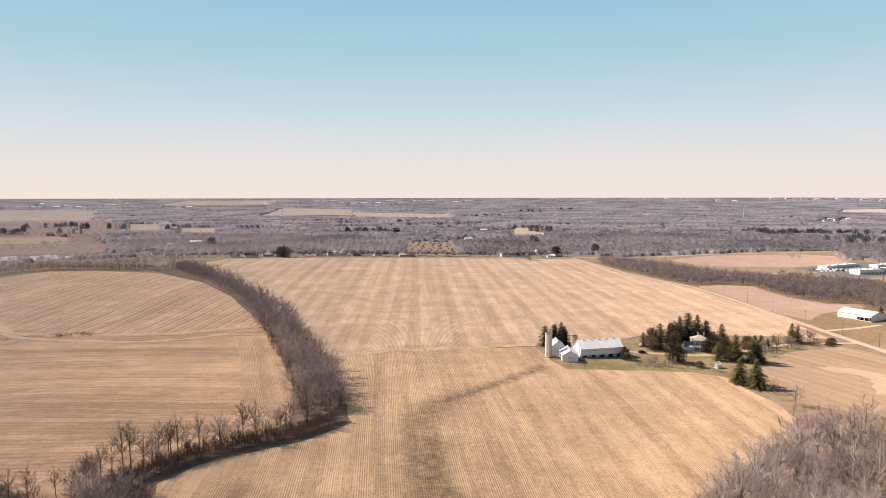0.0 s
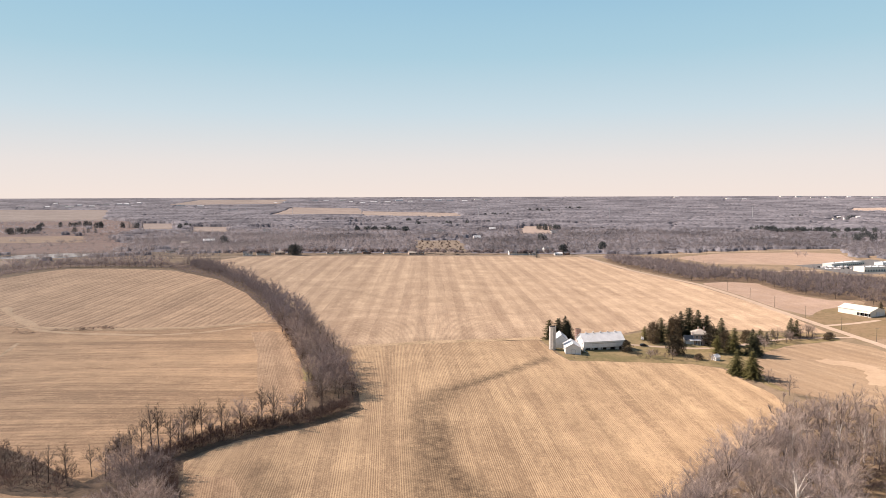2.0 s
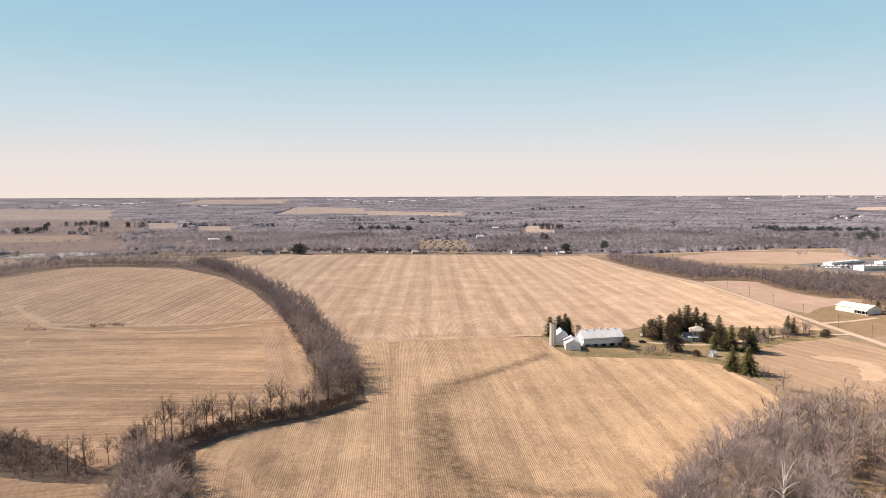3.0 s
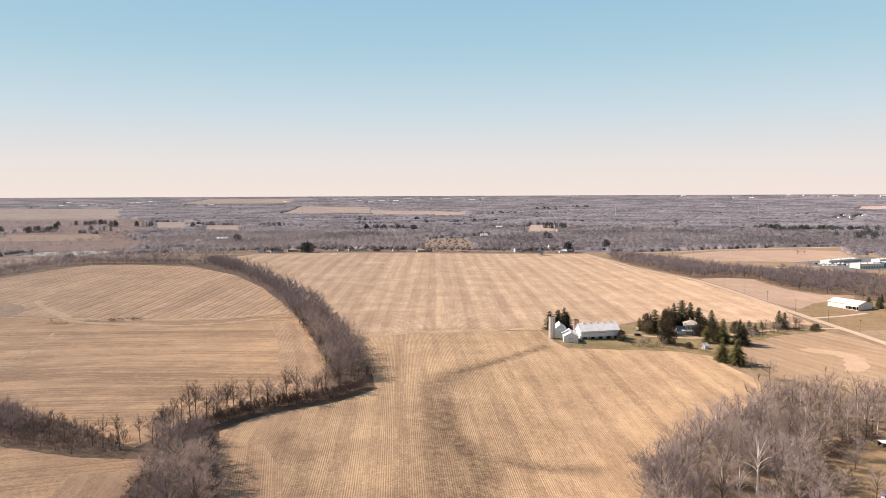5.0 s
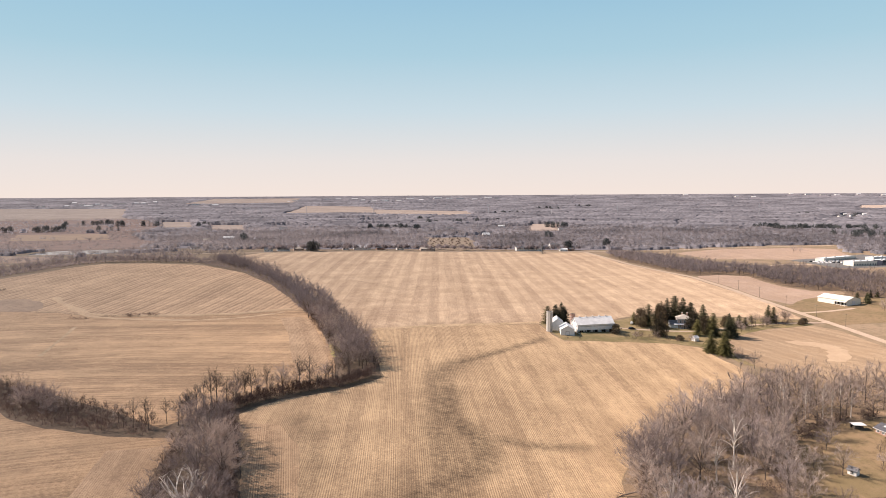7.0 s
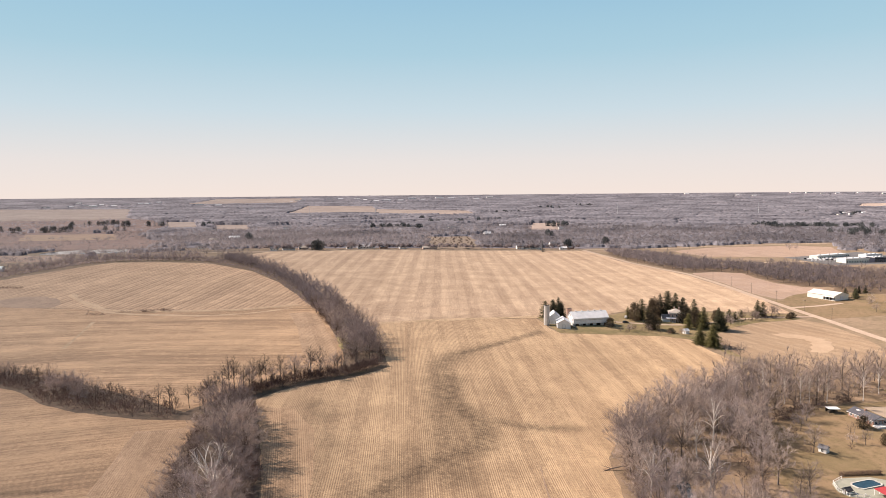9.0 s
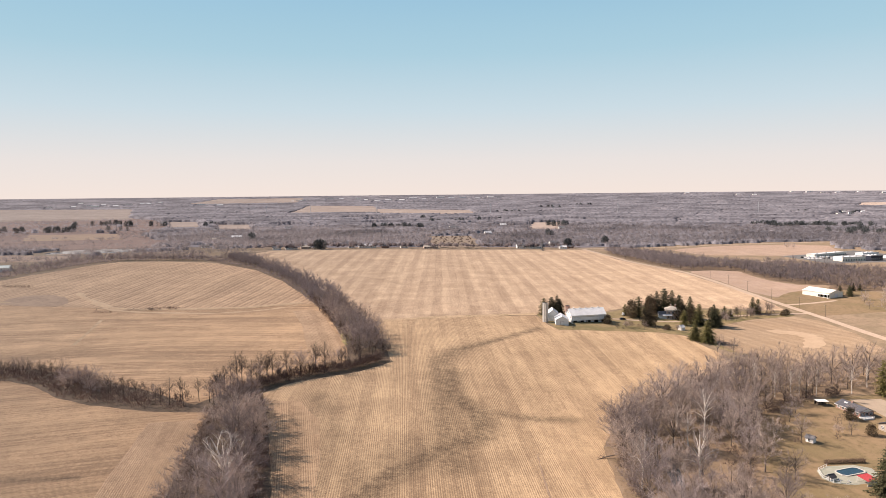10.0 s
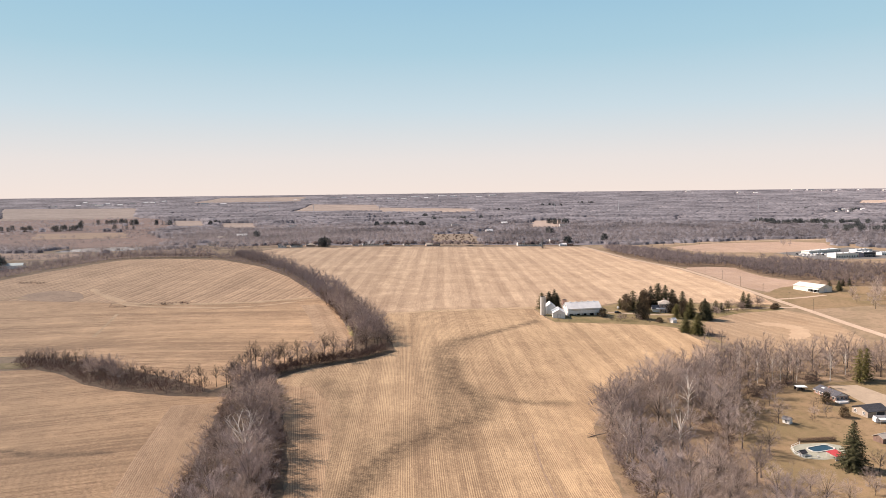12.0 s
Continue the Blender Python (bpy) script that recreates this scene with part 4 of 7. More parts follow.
def stand(name, places, label, twig_m, pale=0.0):
    """Many middle-distance trees joined into one mass: wood and twigs."""
    g = random.Random(len(places))
    for which, nm, m in ((0, "trunks", BARK), (1, "crowns", twig_m)):
        vs, fs, base = [], [], 0
        g.seed(len(places))
        for x, y, s in places:
            co, faces = SHAPES[g.randrange(len(STAND))][which]
            a, k = g.uniform(0, 6.28), s * g.uniform(0.9, 1.1)
            c, n = math.cos(a) * k, math.sin(a) * k
            q = np.stack([co[:, 0] * c - co[:, 1] * n + x, co[:, 0] * n + co[:, 1] * c + y, co[:, 2] * s + height(x, y)], -1)
            vs.append(q)
            fs += [tuple(i + base for i in f) for f in faces]
            base += len(co)
        me = mesh(name, np.concatenate(vs).tolist(), fs)
        me.materials.append(m)
        if which == 0:
            ob = tagged(new(name, me), label, "woods", kind="stuff")
        else:
            part(nm, me, m, ob)


SHAPES = [(arrays(a), arrays(b)) for a, b in STAND]


BUSH = [arrays(c.data) for c in K["bush"].children]


def thicket(name, places, label):
    """Bushes that grow into one another: one mass of stems and twigs."""
    g = random.Random(len(places))
    vs, fs, base = [], [], 0
    for x, y, size, wide in places:
        a = g.uniform(0, 6.28)
        c, n = math.cos(a) * wide, math.sin(a) * wide
        for co, faces in BUSH:
            vs.append(np.stack([co[:, 0] * c - co[:, 1] * n + x, co[:, 0] * n + co[:, 1] * c + y, co[:, 2] * size + height(x, y)], -1))
            fs += [tuple(i + base for i in f) for f in faces]
            base += len(co)
    me = mesh(name, np.concatenate(vs).tolist(), fs)
    me.materials.append(BRUSH)
    tagged(new(name, me), label, "brush", kind="stuff")


# the long tree line
rng = random.Random(5)
far_line = []
for x, y, a in along(HEDGE, 8.2):
    w = 9.0 if y < 560 else 7.0
    for side in (-0.75, 0.15, 1.05) if y > 430 else (-0.65, 0.1, 0.8):
        o = w * side + rng.uniform(-2, 2)
        px, py = x - math.sin(a) * o + rng.uniform(-2, 2), y + math.cos(a) * o + rng.uniform(-2, 2)
        far = y > 430
        if far:
            far_line.append((px, py, rng.choice([0.5, 0.72, 0.85, 1.0]) * rng.uniform(0.95, 1.05)))
        else:
            plant(K[rng.choice(["broad", "round", "broad", "open"])], px, py, rng.choice([0.62, 0.8, 0.9, 1.0, 1.12]) * rng.uniform(0.95, 1.05))
stand("tree_line", far_line, "bare grey-brown tree line winding between the fields", TWIG_HAZE)
hem = []
for x, y, a in along(HEDGE[3:], 7.5):
    o = 10.5 + rng.uniform(-1.5, 1.0)
    hem.append((x + math.sin(a) * o * -1, y + math.cos(a) * o, rng.uniform(0.6, 1.1), rng.uniform(0.7, 1.1)))
for x, y, a in along(HEDGE[3:], 4.0):
    o = -6.5 + rng.uniform(-2.0, 2.0)
    hem.append((x + math.sin(a) * o * -1, y + math.cos(a) * o, rng.uniform(0.6, 1.3), rng.uniform(0.7, 1.2)))
thicket("hedge_brush", hem, "brown brush along the foot of the tree line")
# slender trees along the lower bank, with brush below
for i, (x, y, a) in enumerate(along([(-22, 258), (-40, 246), (-58, 238), (-74, 226), (-90, 210)], 2.7)):
    kind = rng.choice(["pole", "pole2", "pole", "open", "tall"])
    plant(K[kind], x + rng.uniform(-2.5, 2.5), y + rng.uniform(-2.0, 3.5), rng.uniform(0.75, 1.3) if "pole" in kind else rng.uniform(0.55, 0.82))
for x, y, a in along([(-12, 262), (-24, 250), (-41, 241), (-57, 232), (-68, 221), (-80, 210)], 1.7):
    plant(K["bush"], x + rng.uniform(-1.5, 1.5), y + rng.uniform(-0.5, 2), rng.uniform(0.9, 1.35), wide=rng.uniform(1.0, 1.4))
thicket("bank_undergrowth", [(x + rng.uniform(-2, 2), y + rng.uniform(2, 6), rng.uniform(0.9, 1.5), rng.uniform(1.0, 1.4)) for x, y, a in along([(-12, 262), (-24, 250), (-41, 241), (-57, 232), (-68, 221), (-80, 210)], 2.2)],
        "dark brown brush below the slender trees")
# creek row towards the camera
for x, y, k, h, r in [(-70, 181, "great", 19, 9.0), (-66, 162, "grand", 16.5, 8.0), (-63, 143, "great", 17.5, 8.4), (-68, 113, "grand", 15, 7.5), (-57, 101, "great", 18, 8.6), (-64, 85, "grand", 17, 8.2),
                      (-59, 67, "great", 18, 8.5), (-61, 50, "grand", 17, 8.0), (-74, 150, "round", 10.5, 5.5), (-74, 131, "broad", 11, 5.5), (-73, 104, "round", 11.5, 5.5), (-72, 78, "broad", 11, 5.5),
                      (-56, 127, "broad", 12, 5.8), (-53, 111, "round", 12, 5.2), (-51, 88, "broad", 12, 5.5), (-57, 154, "round", 12, 5.4), (-62, 172, "broad", 11.5, 5.2), (-51, 70, "round", 12, 5.5), (-77, 170, "round", 10, 5),
                      (-78, 194, "grand", 13, 5.6), (-84, 200, "open", 11, 4.5), (-70, 202, "broad", 12, 5.5), (-72, 60, "round", 11, 5.5), (-52, 50, "broad", 12, 5.5),
                      (-54, 120, "great", 17, 7.0), (-56, 144, "grand", 16, 6.6), (-52, 82, "great", 18, 7.4), (-60, 166, "grand", 15, 6.2), (-51, 62, "grand", 17, 7.0), (-53, 98, "grand", 15, 6.0)]:
    tall_h, wide_r = {"great": (20, 8.6), "grand": (20, 7.6), "round": (13, 6.0), "broad": (14, 6.2), "open": (16, 5.8)}[k]
    plant(K[k], x, y, h / tall_h, wide=r / wide_r)
for x, y, a in along([(-66, 206), (-59, 174), (-53, 141), (-49, 114), (-47, 60)], 1.7):
    plant(K["bush"], x + rng.uniform(-5, 0.5), y, rng.uniform(0.8, 1.7), wide=rng.uniform(0.9, 1.4))
hem = []
for x, y, a in along([(-83, 190), (-80, 160), (-77, 127), (-75, 60)], 2.6):
    hem.append((x + rng.uniform(0, 4), y, rng.uniform(0.6, 1.0), rng.uniform(0.9, 1.3)))
thicket("creek_brush", hem, "brown brush along the creek trees")
plant(K["snag"], -62, 124, 1.22, 75, wide=1.15)
# brushy bank to the west
hem = []
for x, y in scatter([(-95, 192), (-122, 201), (-140, 209), (-160, 222), (-182, 246), (-214, 262), (-216, 280), (-187, 270), (-150, 244), (-119, 219), (-96, 203)], 3.8, 33):
    hem.append((x, y, rng.uniform(0.7, 1.4), rng.uniform(0.9, 1.4)))
thicket("bank_brush", hem, "dense reddish-brown brush on the bank between two fields")
for x, y, k, s in [(-150, 232, "broad", 0.85), (-156, 238, "round", 0.8), (-146, 226, "round", 0.7), (-170, 250, "open", 0.75), (-186, 262, "round", 0.6), (-196, 268, "broad", 0.6),
                   (-205, 272, "round", 0.62), (-138, 224, "open", 0.7), (-128, 215, "pole2", 0.8), (-121, 212, "pole", 0.7), (-108, 204, "pole2", 0.75), (-100, 206, "pole", 0.85),
                   (-97, 200, "pole2", 0.8), (-92, 206, "pole", 0.8), (-178, 256, "pole2", 0.85), (-164, 240, "broad", 0.7), (-154, 233, "broad", 0.75), (-160, 232, "round", 0.72), (-144, 220, "broad", 0.6), (-201, 270, "open", 0.6), (-192, 262, "pole2", 0.75), (-209, 268, "pole", 0.7), (-183, 254, "pole", 0.8), (-133, 214, "pole2", 0.9), (-87, 204, "pole2", 0.9), (-84, 210, "pole", 1.0), (-112, 210, "open", 0.5), (-104, 203, "pole", 0.9)]:
    plant(K[k], x, y, s)

# the wood beside the near field
WOOD = [(68, 50), (69, 92), (71, 112), (76, 138), (90, 164), (109, 188), (137, 212), (168, 236), (194, 250), (226, 248), (262, 244), (310, 250), (310, 212), (262, 210), (215, 208),
        (190, 203), (172, 195), (155, 184), (142, 166), (134, 148), (128, 128), (122, 108), (120, 88), (122, 50)]
wood_trees = [(82, 147, "great", 21, 9.5), (77, 136, "grand", 16, 7.0), (89, 156, "grand", 20, 8.2), (98, 168, "grand", 19, 8.2), (86, 168, "broad", 11, 5.5), (111, 183, "great", 20, 8.6), (124, 194, "grand", 20, 8.2), (138, 205, "great", 18, 8.0), (154, 216, "grand", 17, 7.5), (170, 228, "great", 15, 7.0),
              (112, 167, "grand", 18, 7.6), (84, 158, "round", 12, 6.0), (72, 100, "great", 17, 7.6), (72, 80, "great", 18, 8.6), (80, 66, "grand", 18, 8.2), (86, 98, "grand", 12, 5.5), (128, 178, "tall", 18, 5.5),
              (140, 186, "grand", 17, 6.5), (154, 196, "tall", 19, 5.5), (124, 156, "tall", 15, 5.0), (132, 143, "open", 15, 5.6), (126, 127, "open", 16, 5.6), (119, 124, "open", 13, 5.0), (96, 84, "open", 18, 7.0), (86, 137, "tall", 17, 5.0),
              (146, 176, "tall", 16, 5.0), (136, 164, "open", 15, 5.5), (102, 150, "grand", 17, 7.0), (112, 142, "round", 12, 5.0), (77, 127, "grand", 13, 5.5), (84, 120, "round", 8, 4.0), (93, 70, "grand", 16, 7.0), (108, 66, "great", 15, 7.5)]
deep = []
for x, y in scatter(WOOD, 7.8, 35):
    if (x > 100 and y < 150) or any(math.hypot(x - a, y - b) < 5.5 for a, b, *_ in wood_trees) or math.hypot(x - 92, y - 130) < 9:
        continue
    if x > 150:
        deep.append((x, y, rng.choice([0.75, 0.9, 1.05, 1.2]) * (0.85 if y > 228 else 1.08)))
        continue
    edge = near_line(WOOD[1:8], np.array([x]), np.array([y]))[0]
    wood_trees.append((x, y, "round", rng.uniform(8, 12), 5.0) if edge < 7 else (x, y, rng.choice(["tall", "open", "grand", "tall"]), rng.uniform(13, 18), rng.uniform(4.6, 6.0)))
for x, y, a in along([(67, 60), (68, 92), (70, 112), (74, 138), (88, 165), (107, 190), (135, 214), (166, 238)], 3.6):
    plant(K["bush"], x + rng.uniform(0.5, 3.5), y + rng.uniform(-3, 0), rng.uniform(0.5, 1.2), wide=rng.uniform(0.7, 1.2))
for x, y, a in along([(104, 100), (112, 118), (122, 134), (131, 150), (142, 166), (156, 181), (173, 193), (192, 201), (214, 205)], 2.6):
    plant(K["bush"], x + rng.uniform(-6, 3), y + rng.uniform(-2, 4), rng.uniform(0.4, 1.1), wide=rng.uniform(0.7, 1.3))
for x, y, k, h, r in wood_trees:
    tall_h, wide_r = {"great": (20, 8.6), "grand": (20, 7.6), "round": (13, 6.0), "broad": (14, 6.2), "tall": (17, 5.0), "open": (16, 5.8)}[k]
    plant(K[k], x, y, h / tall_h, wide=r / wide_r)
stand("wood", deep, "bare brown wood behind the houses", TWIG_WARM)
thicket("wood_brush", [(x, y, rng.uniform(0.5, 1.05), rng.uniform(0.7, 1.2)) for x, y in scatter(WOOD, 9.0, 36) if not (x > 98 and y < 146)], "brown brush under the bare trees of the wood")
for x, y, h in [(75, 113, 21), (95, 113, 23), (119, 159, 23), (113, 171, 14), (108, 150, 15), (181, 231, 15), (167, 206, 19), (178, 207, 17), (186, 207, 17), (191, 208, 16), (199, 207, 16), (218, 208, 18), (158, 214, 15), (205, 222, 14), (232, 216, 15), (146, 201, 17)]:
    plant(K["sycamore"], x, y, h / 20, wide=h / 20 * (0.62 if y > 195 else 0.95) * rng.uniform(0.9, 1.15))
for x, y, k, s in [(101, 96, "open", 1.0), (-196, 457, "bush", 0.45), (-189, 456.5, "bush", 0.4), (-181, 456, "bush", 0.5), (-176, 455, "bush", 0.4), (-241, 463, "bush", 0.4), (110, 78, "open", 0.85), (128, 88, "round", 0.6), (128, 140, "open", 0.7), (143, 164, "open", 0.75), (150, 160, "round", 0.62),
                   (166, 176, "broad", 0.62), (175, 186, "open", 0.6), (128, 118, "pole2", 0.7), (136, 80, "round", 0.55), (148, 84, "round", 0.5), (160, 88, "round", 0.52), (124, 74, "open", 0.8),
                   (182, 168, "pole2", 0.5), (187, 172, "pole2", 0.45), (176, 98, "round", 0.55), (184, 84, "round", 0.5), (157, 154, "open", 0.72), (178, 161, "round", 0.36), (183, 160, "open", 0.42), (126, 138, "tall", 0.85), (94, 85, "open", 1.05),
                   (152, 92, "round", 0.5), (164, 103, "open", 0.5), (174, 156, "bush", 0.6), (158, 169, "bush", 0.7), (155, 153, "bush", 0.6), (142, 151, "bush", 0.8), (135, 141, "bush", 0.8), (160, 172, "bush", 0.8),
                   (140, 146, "bush", 0.6), (146, 172, "tall", 0.7), (138, 156, "open", 0.8), (133, 120, "open", 0.75), (196, 178, "open", 0.45), (112, 92, "tall", 0.9), (118, 100, "open", 0.8)]:
    plant(K[k], x, y, s)

for x, y, s in [(-199, 458, 0.5), (-195, 455, 0.6), (-191, 457, 0.55), (-185, 460, 0.5), (-181, 458, 0.6), (-177, 457, 0.5), (-238, 455, 0.3), (-232, 452, 0.35), (-226, 451, 0.3), (-382, 598, 0.5), (-376, 596, 0.5),
                (-370, 595, 0.6), (-364, 594, 0.5), (-358, 593, 0.5), (-206, 459, 0.3), (-213, 461, 0.3)]:
    plant(K["bush"], x, y, s, wide=1.25)
# evergreens of the farm: place, kind, height
for x, y, k, h in [(106.4, 382, "pine2", 12.5), (112.3, 382, "pine", 13.5), (115.7, 379.7, "spruce", 15.5), (118.5, 383, "pine", 12), (170.3, 377, "juniper", 13), (169, 386, "pine2", 9), (176.6, 379, "pine2", 16), (186.8, 383, "juniper", 15.5),
                   (197.7, 397, "spruce", 17.5), (205.7, 402, "pine", 19), (211, 400, "spruce", 18), (216, 398, "pine", 15), (191, 396, "pine", 13), (170.7, 349, "juniper", 11), (174.5, 351, "juniper", 9), (206, 373, "juniper", 12.5), (215.7, 379, "spruce", 17),
                   (200.5, 355.5, "pine2", 11), (212, 357, "spruce2", 15.5), (208, 361, "juniper", 12), (219.8, 351, "spruce", 16.5), (224.5, 355, "spruce", 13), (188, 312, "spruce2", 13.5), (192.8, 305.5, "spruce2", 14.5), (195.5, 310, "spruce", 12),
                   (276.8, 401, "spruce", 13.5), (282.6, 403.5, "pine2", 11.5), (264.5, 402, "pine2", 5.5), (236, 385, "juniper", 8), (246, 386, "spruce2", 9), (253, 390, "spruce2", 6.5), (144.2, 353, "juniper", 6.2), (181.4, 340, "juniper", 3.4),
                   (302, 397, "juniper", 4.2), (297, 393, "juniper", 3.2)]:
    size = h / {"pine": 15, "pine2": 15, "juniper": 9, "spruce": 17, "spruce2": 17}[k]
    wide = {"juniper": 0.8 if h > 10 else 1.1, "spruce2": 1.65, "spruce": 1.25, "pine": 1.15, "pine2": 1.1}[k] * rng.uniform(0.92, 1.08)
    plant(K[k], x, y, size, wide=size * (wide if h > 5 else 1.7))
for x, y, k, s in [(240, 378, "open", 0.5), (262, 392, "open", 0.6), (268, 388, "round", 0.55), (290, 404, "open", 0.6), (296, 410, "round", 0.6), (250, 376, "pole2", 0.8), (196, 279, "open", 0.62),
                   (153, 340, "round", 0.42), (186, 334, "round", 0.4), (158, 344, "bush", 1.0), (162, 340, "bush", 0.8), (168, 340, "bush", 0.7), (150, 336, "bush", 0.6), (200, 300, "bush", 0.8),
                   (202, 296, "bush", 0.6), (108, 336, "bush", 0.3), (116, 338, "bush", 0.3), (238, 368, "round", 0.5), (278, 392, "bush", 0.8), (286, 394, "bush", 0.9), (270, 390, "bush", 0.7), (250, 384, "open", 0.5), (257, 391, "pole2", 0.7), (264, 386, "open", 0.55),
                   (272, 395, "round", 0.5), (281, 397, "open", 0.55), (288, 399, "pole2", 0.7), (294, 403, "open", 0.5), (244, 381, "round", 0.45), (284, 393, "bush", 0.8), (290, 395, "bush", 0.9), (255, 382, "bush", 0.8),
                   (262, 385, "bush", 0.7), (155, 342, "bush", 1.1), (165, 338, "open", 0.4), (147, 340, "bush", 0.7), (173, 337, "bush", 0.8), (196, 296, "open", 0.5), (178, 336, "bush", 0.6)]:
    plant(K[k], x, y, s)
plant(K["spruce"], 156, 106, 1.08, wide=1.2, label="large dark green spruce beside the swimming pool")
plant(K["pine2"], 230, 203, 1.2, wide=0.8)
plant(K["pine2"], 236, 206, 1.15, wide=0.75)
plant(K["juniper"], 190.5, 158.5, 0.55)
plant(K["juniper"], 194, 176, 0.62)

# trees between road and far woods
ROADSIDE = [(341, 655), (348, 656), (373, 660), (400, 646), (393, 600), (391, 564), (402, 536), (425, 526), (470, 545), (510, 600), (520, 650), (470, 690), (440, 708), (418, 738), (400, 790), (398, 860), (350, 945), (326, 900), (324, 800), (330, 735), (334, 690)]
stand("roadside_wood", [(x, y, rng.uniform(0.6, 0.95)) for x, y in scatter(ROADSIDE, 12.5, 41)], "bare grey-brown wood between road and depot", TWIG_HAZE)
EAST_WOOD = [(425, 524), (412, 505), (428, 487), (470, 478), (560, 520), (600, 560), (600, 640), (560, 612), (520, 640), (510, 600), (470, 545)]
EAST_GROVE = [(388, 352), (374, 385), (380, 425), (410, 452), (470, 472), (560, 510), (600, 440), (470, 380)]
stand("east_grove", [(x, y, rng.uniform(0.5, 0.95)) for x, y in scatter(EAST_GROVE, 12.5, 44)], "scattered bare trees beside the long shed", TWIG_WARM)
stand("east_wood", [(x, y, rng.uniform(0.5, 0.85)) for x, y in scatter(EAST_WOOD, 11.5, 43)], "bare brown wood behind the long shed", TWIG_WARM)
for x, y, k, s in [(402, 462, "spruce", 0.5), (406, 468, "pine", 0.6), (398, 470, "pine", 0.6), (410, 474, "pine", 0.5), (424, 488, "spruce", 0.45), (432, 490, "spruce", 0.45)]:
    plant(K[k], x, y, s)
west = []
for side in (0, 9, 17):
    west += [(x + rng.uniform(-3, 3) - side, y + rng.uniform(-3, 3) + side * 0.6, rng.uniform(0.5, 0.85)) for x, y, a in along([(-445, 600), (-426, 660), (-405, 727), (-379, 781), (-350, 797), (-290, 787), (-226, 772)], 10)]
west += [(620, 905, 0.8), (628, 900, 0.6)]
yards = [(x + rng.uniform(-5, 5), y + rng.uniform(10, 34), rng.uniform(0.45, 0.8)) for x, y, a in along([(-190, 900), (-105, 916), (-16, 942), (83, 961), (199, 985), (315, 990)], 6)]
yards += [(x + rng.uniform(-8, 8), y + rng.uniform(5, 14), rng.uniform(0.4, 0.75)) for x, y, a in along([(-190, 900), (-105, 916), (-16, 942), (83, 961), (199, 985), (315, 990)], 9)]
stand("west_tree_line", west, "bare tree line along the far edge of the fields", TWIG_HAZE)


def far_woods(name, places, size, tris, width, material, seed, label):
    """A bare wood or brush of many small twig sprays, seen as one mass."""
    g = np.random.default_rng(seed)
    x, y = np.array([p[0] for p in places]), np.array([p[1] for p in places])
    n = len(x)
    z = heights(x, y)
    s = size * g.uniform(0.65, 1.25, n)
    d = g.normal(size=(n, tris, 3))
    d /= np.linalg.norm(d, axis=2)[..., None]
    d[..., 2] = np.abs(d[..., 2]) * 0.9
    rad = g.uniform(0.25, 1.0, (n, tris))[..., None]
    mid = np.stack([x, y, z], -1)[:, None, :] + np.array([0, 0, 0.42]) * s[:, None, None] + d * rad * np.array([0.46, 0.46, 0.5]) * s[:, None, None]
    e = d + g.normal(size=d.shape) * 0.45
    e[..., 2] += 0.45
    e /= np.linalg.norm(e, axis=2)[..., None]
    side = np.cross(e, g.normal(size=d.shape))
    side /= np.linalg.norm(side, axis=2)[..., None]
    w = width * s[:, None, None]
    ln = 0.27 * s[:, None, None] * g.uniform(0.6, 1.3, (n, tris))[..., None]
    v = np.stack([mid - e * ln * 0.5 + side * w, mid - e * ln * 0.5 - side * w, mid + e * ln * 0.5], 2).reshape(-1, 3)
    me = bpy.data.meshes.new(name)
    me.vertices.add(len(v))
    me.vertices.foreach_set("co", v.ravel())
    m = len(v) // 3
    me.loops.add(m * 3)
    me.loops.foreach_set("vertex_index", np.arange(m * 3))
    me.polygons.add(m)
    me.polygons.foreach_set("loop_start", np.arange(m) * 3)
    me.update()
    me.validate()
    soft = d * 0.7 + np.array([0, 0, 0.8])
    soft /= np.linalg.norm(soft, axis=2)[..., None]
    me.polygons.foreach_set("use_smooth", [True] * m)
    me.normals_split_custom_set(np.repeat(soft.reshape(-1, 3), 3, axis=0).tolist())
    me.materials.append(material)
    return tagged(new(name, me), label, "woods", kind="stuff")


def drift(x, y, size, seed):
    """Smooth random field between 0 and 1, with swells of the given size."""
    g = np.random.default_rng(seed).random((64, 64))
    u, v = x / size + 31.3, y / size + 17.7
    i, j = np.floor(u).astype(int), np.floor(v).astype(int)
    a, b = u - i, v - j
    a, b = a * a * (3 - 2 * a), b * b * (3 - 2 * b)
    q = lambda m, n: g[m % 64, n % 64]
    return (q(i, j) * (1 - a) + q(i + 1, j) * a) * (1 - b) + (q(i, j + 1) * (1 - a) + q(i + 1, j + 1) * a) * b


CELL, LOW_I, LOW_J = 10.0, -380, 60


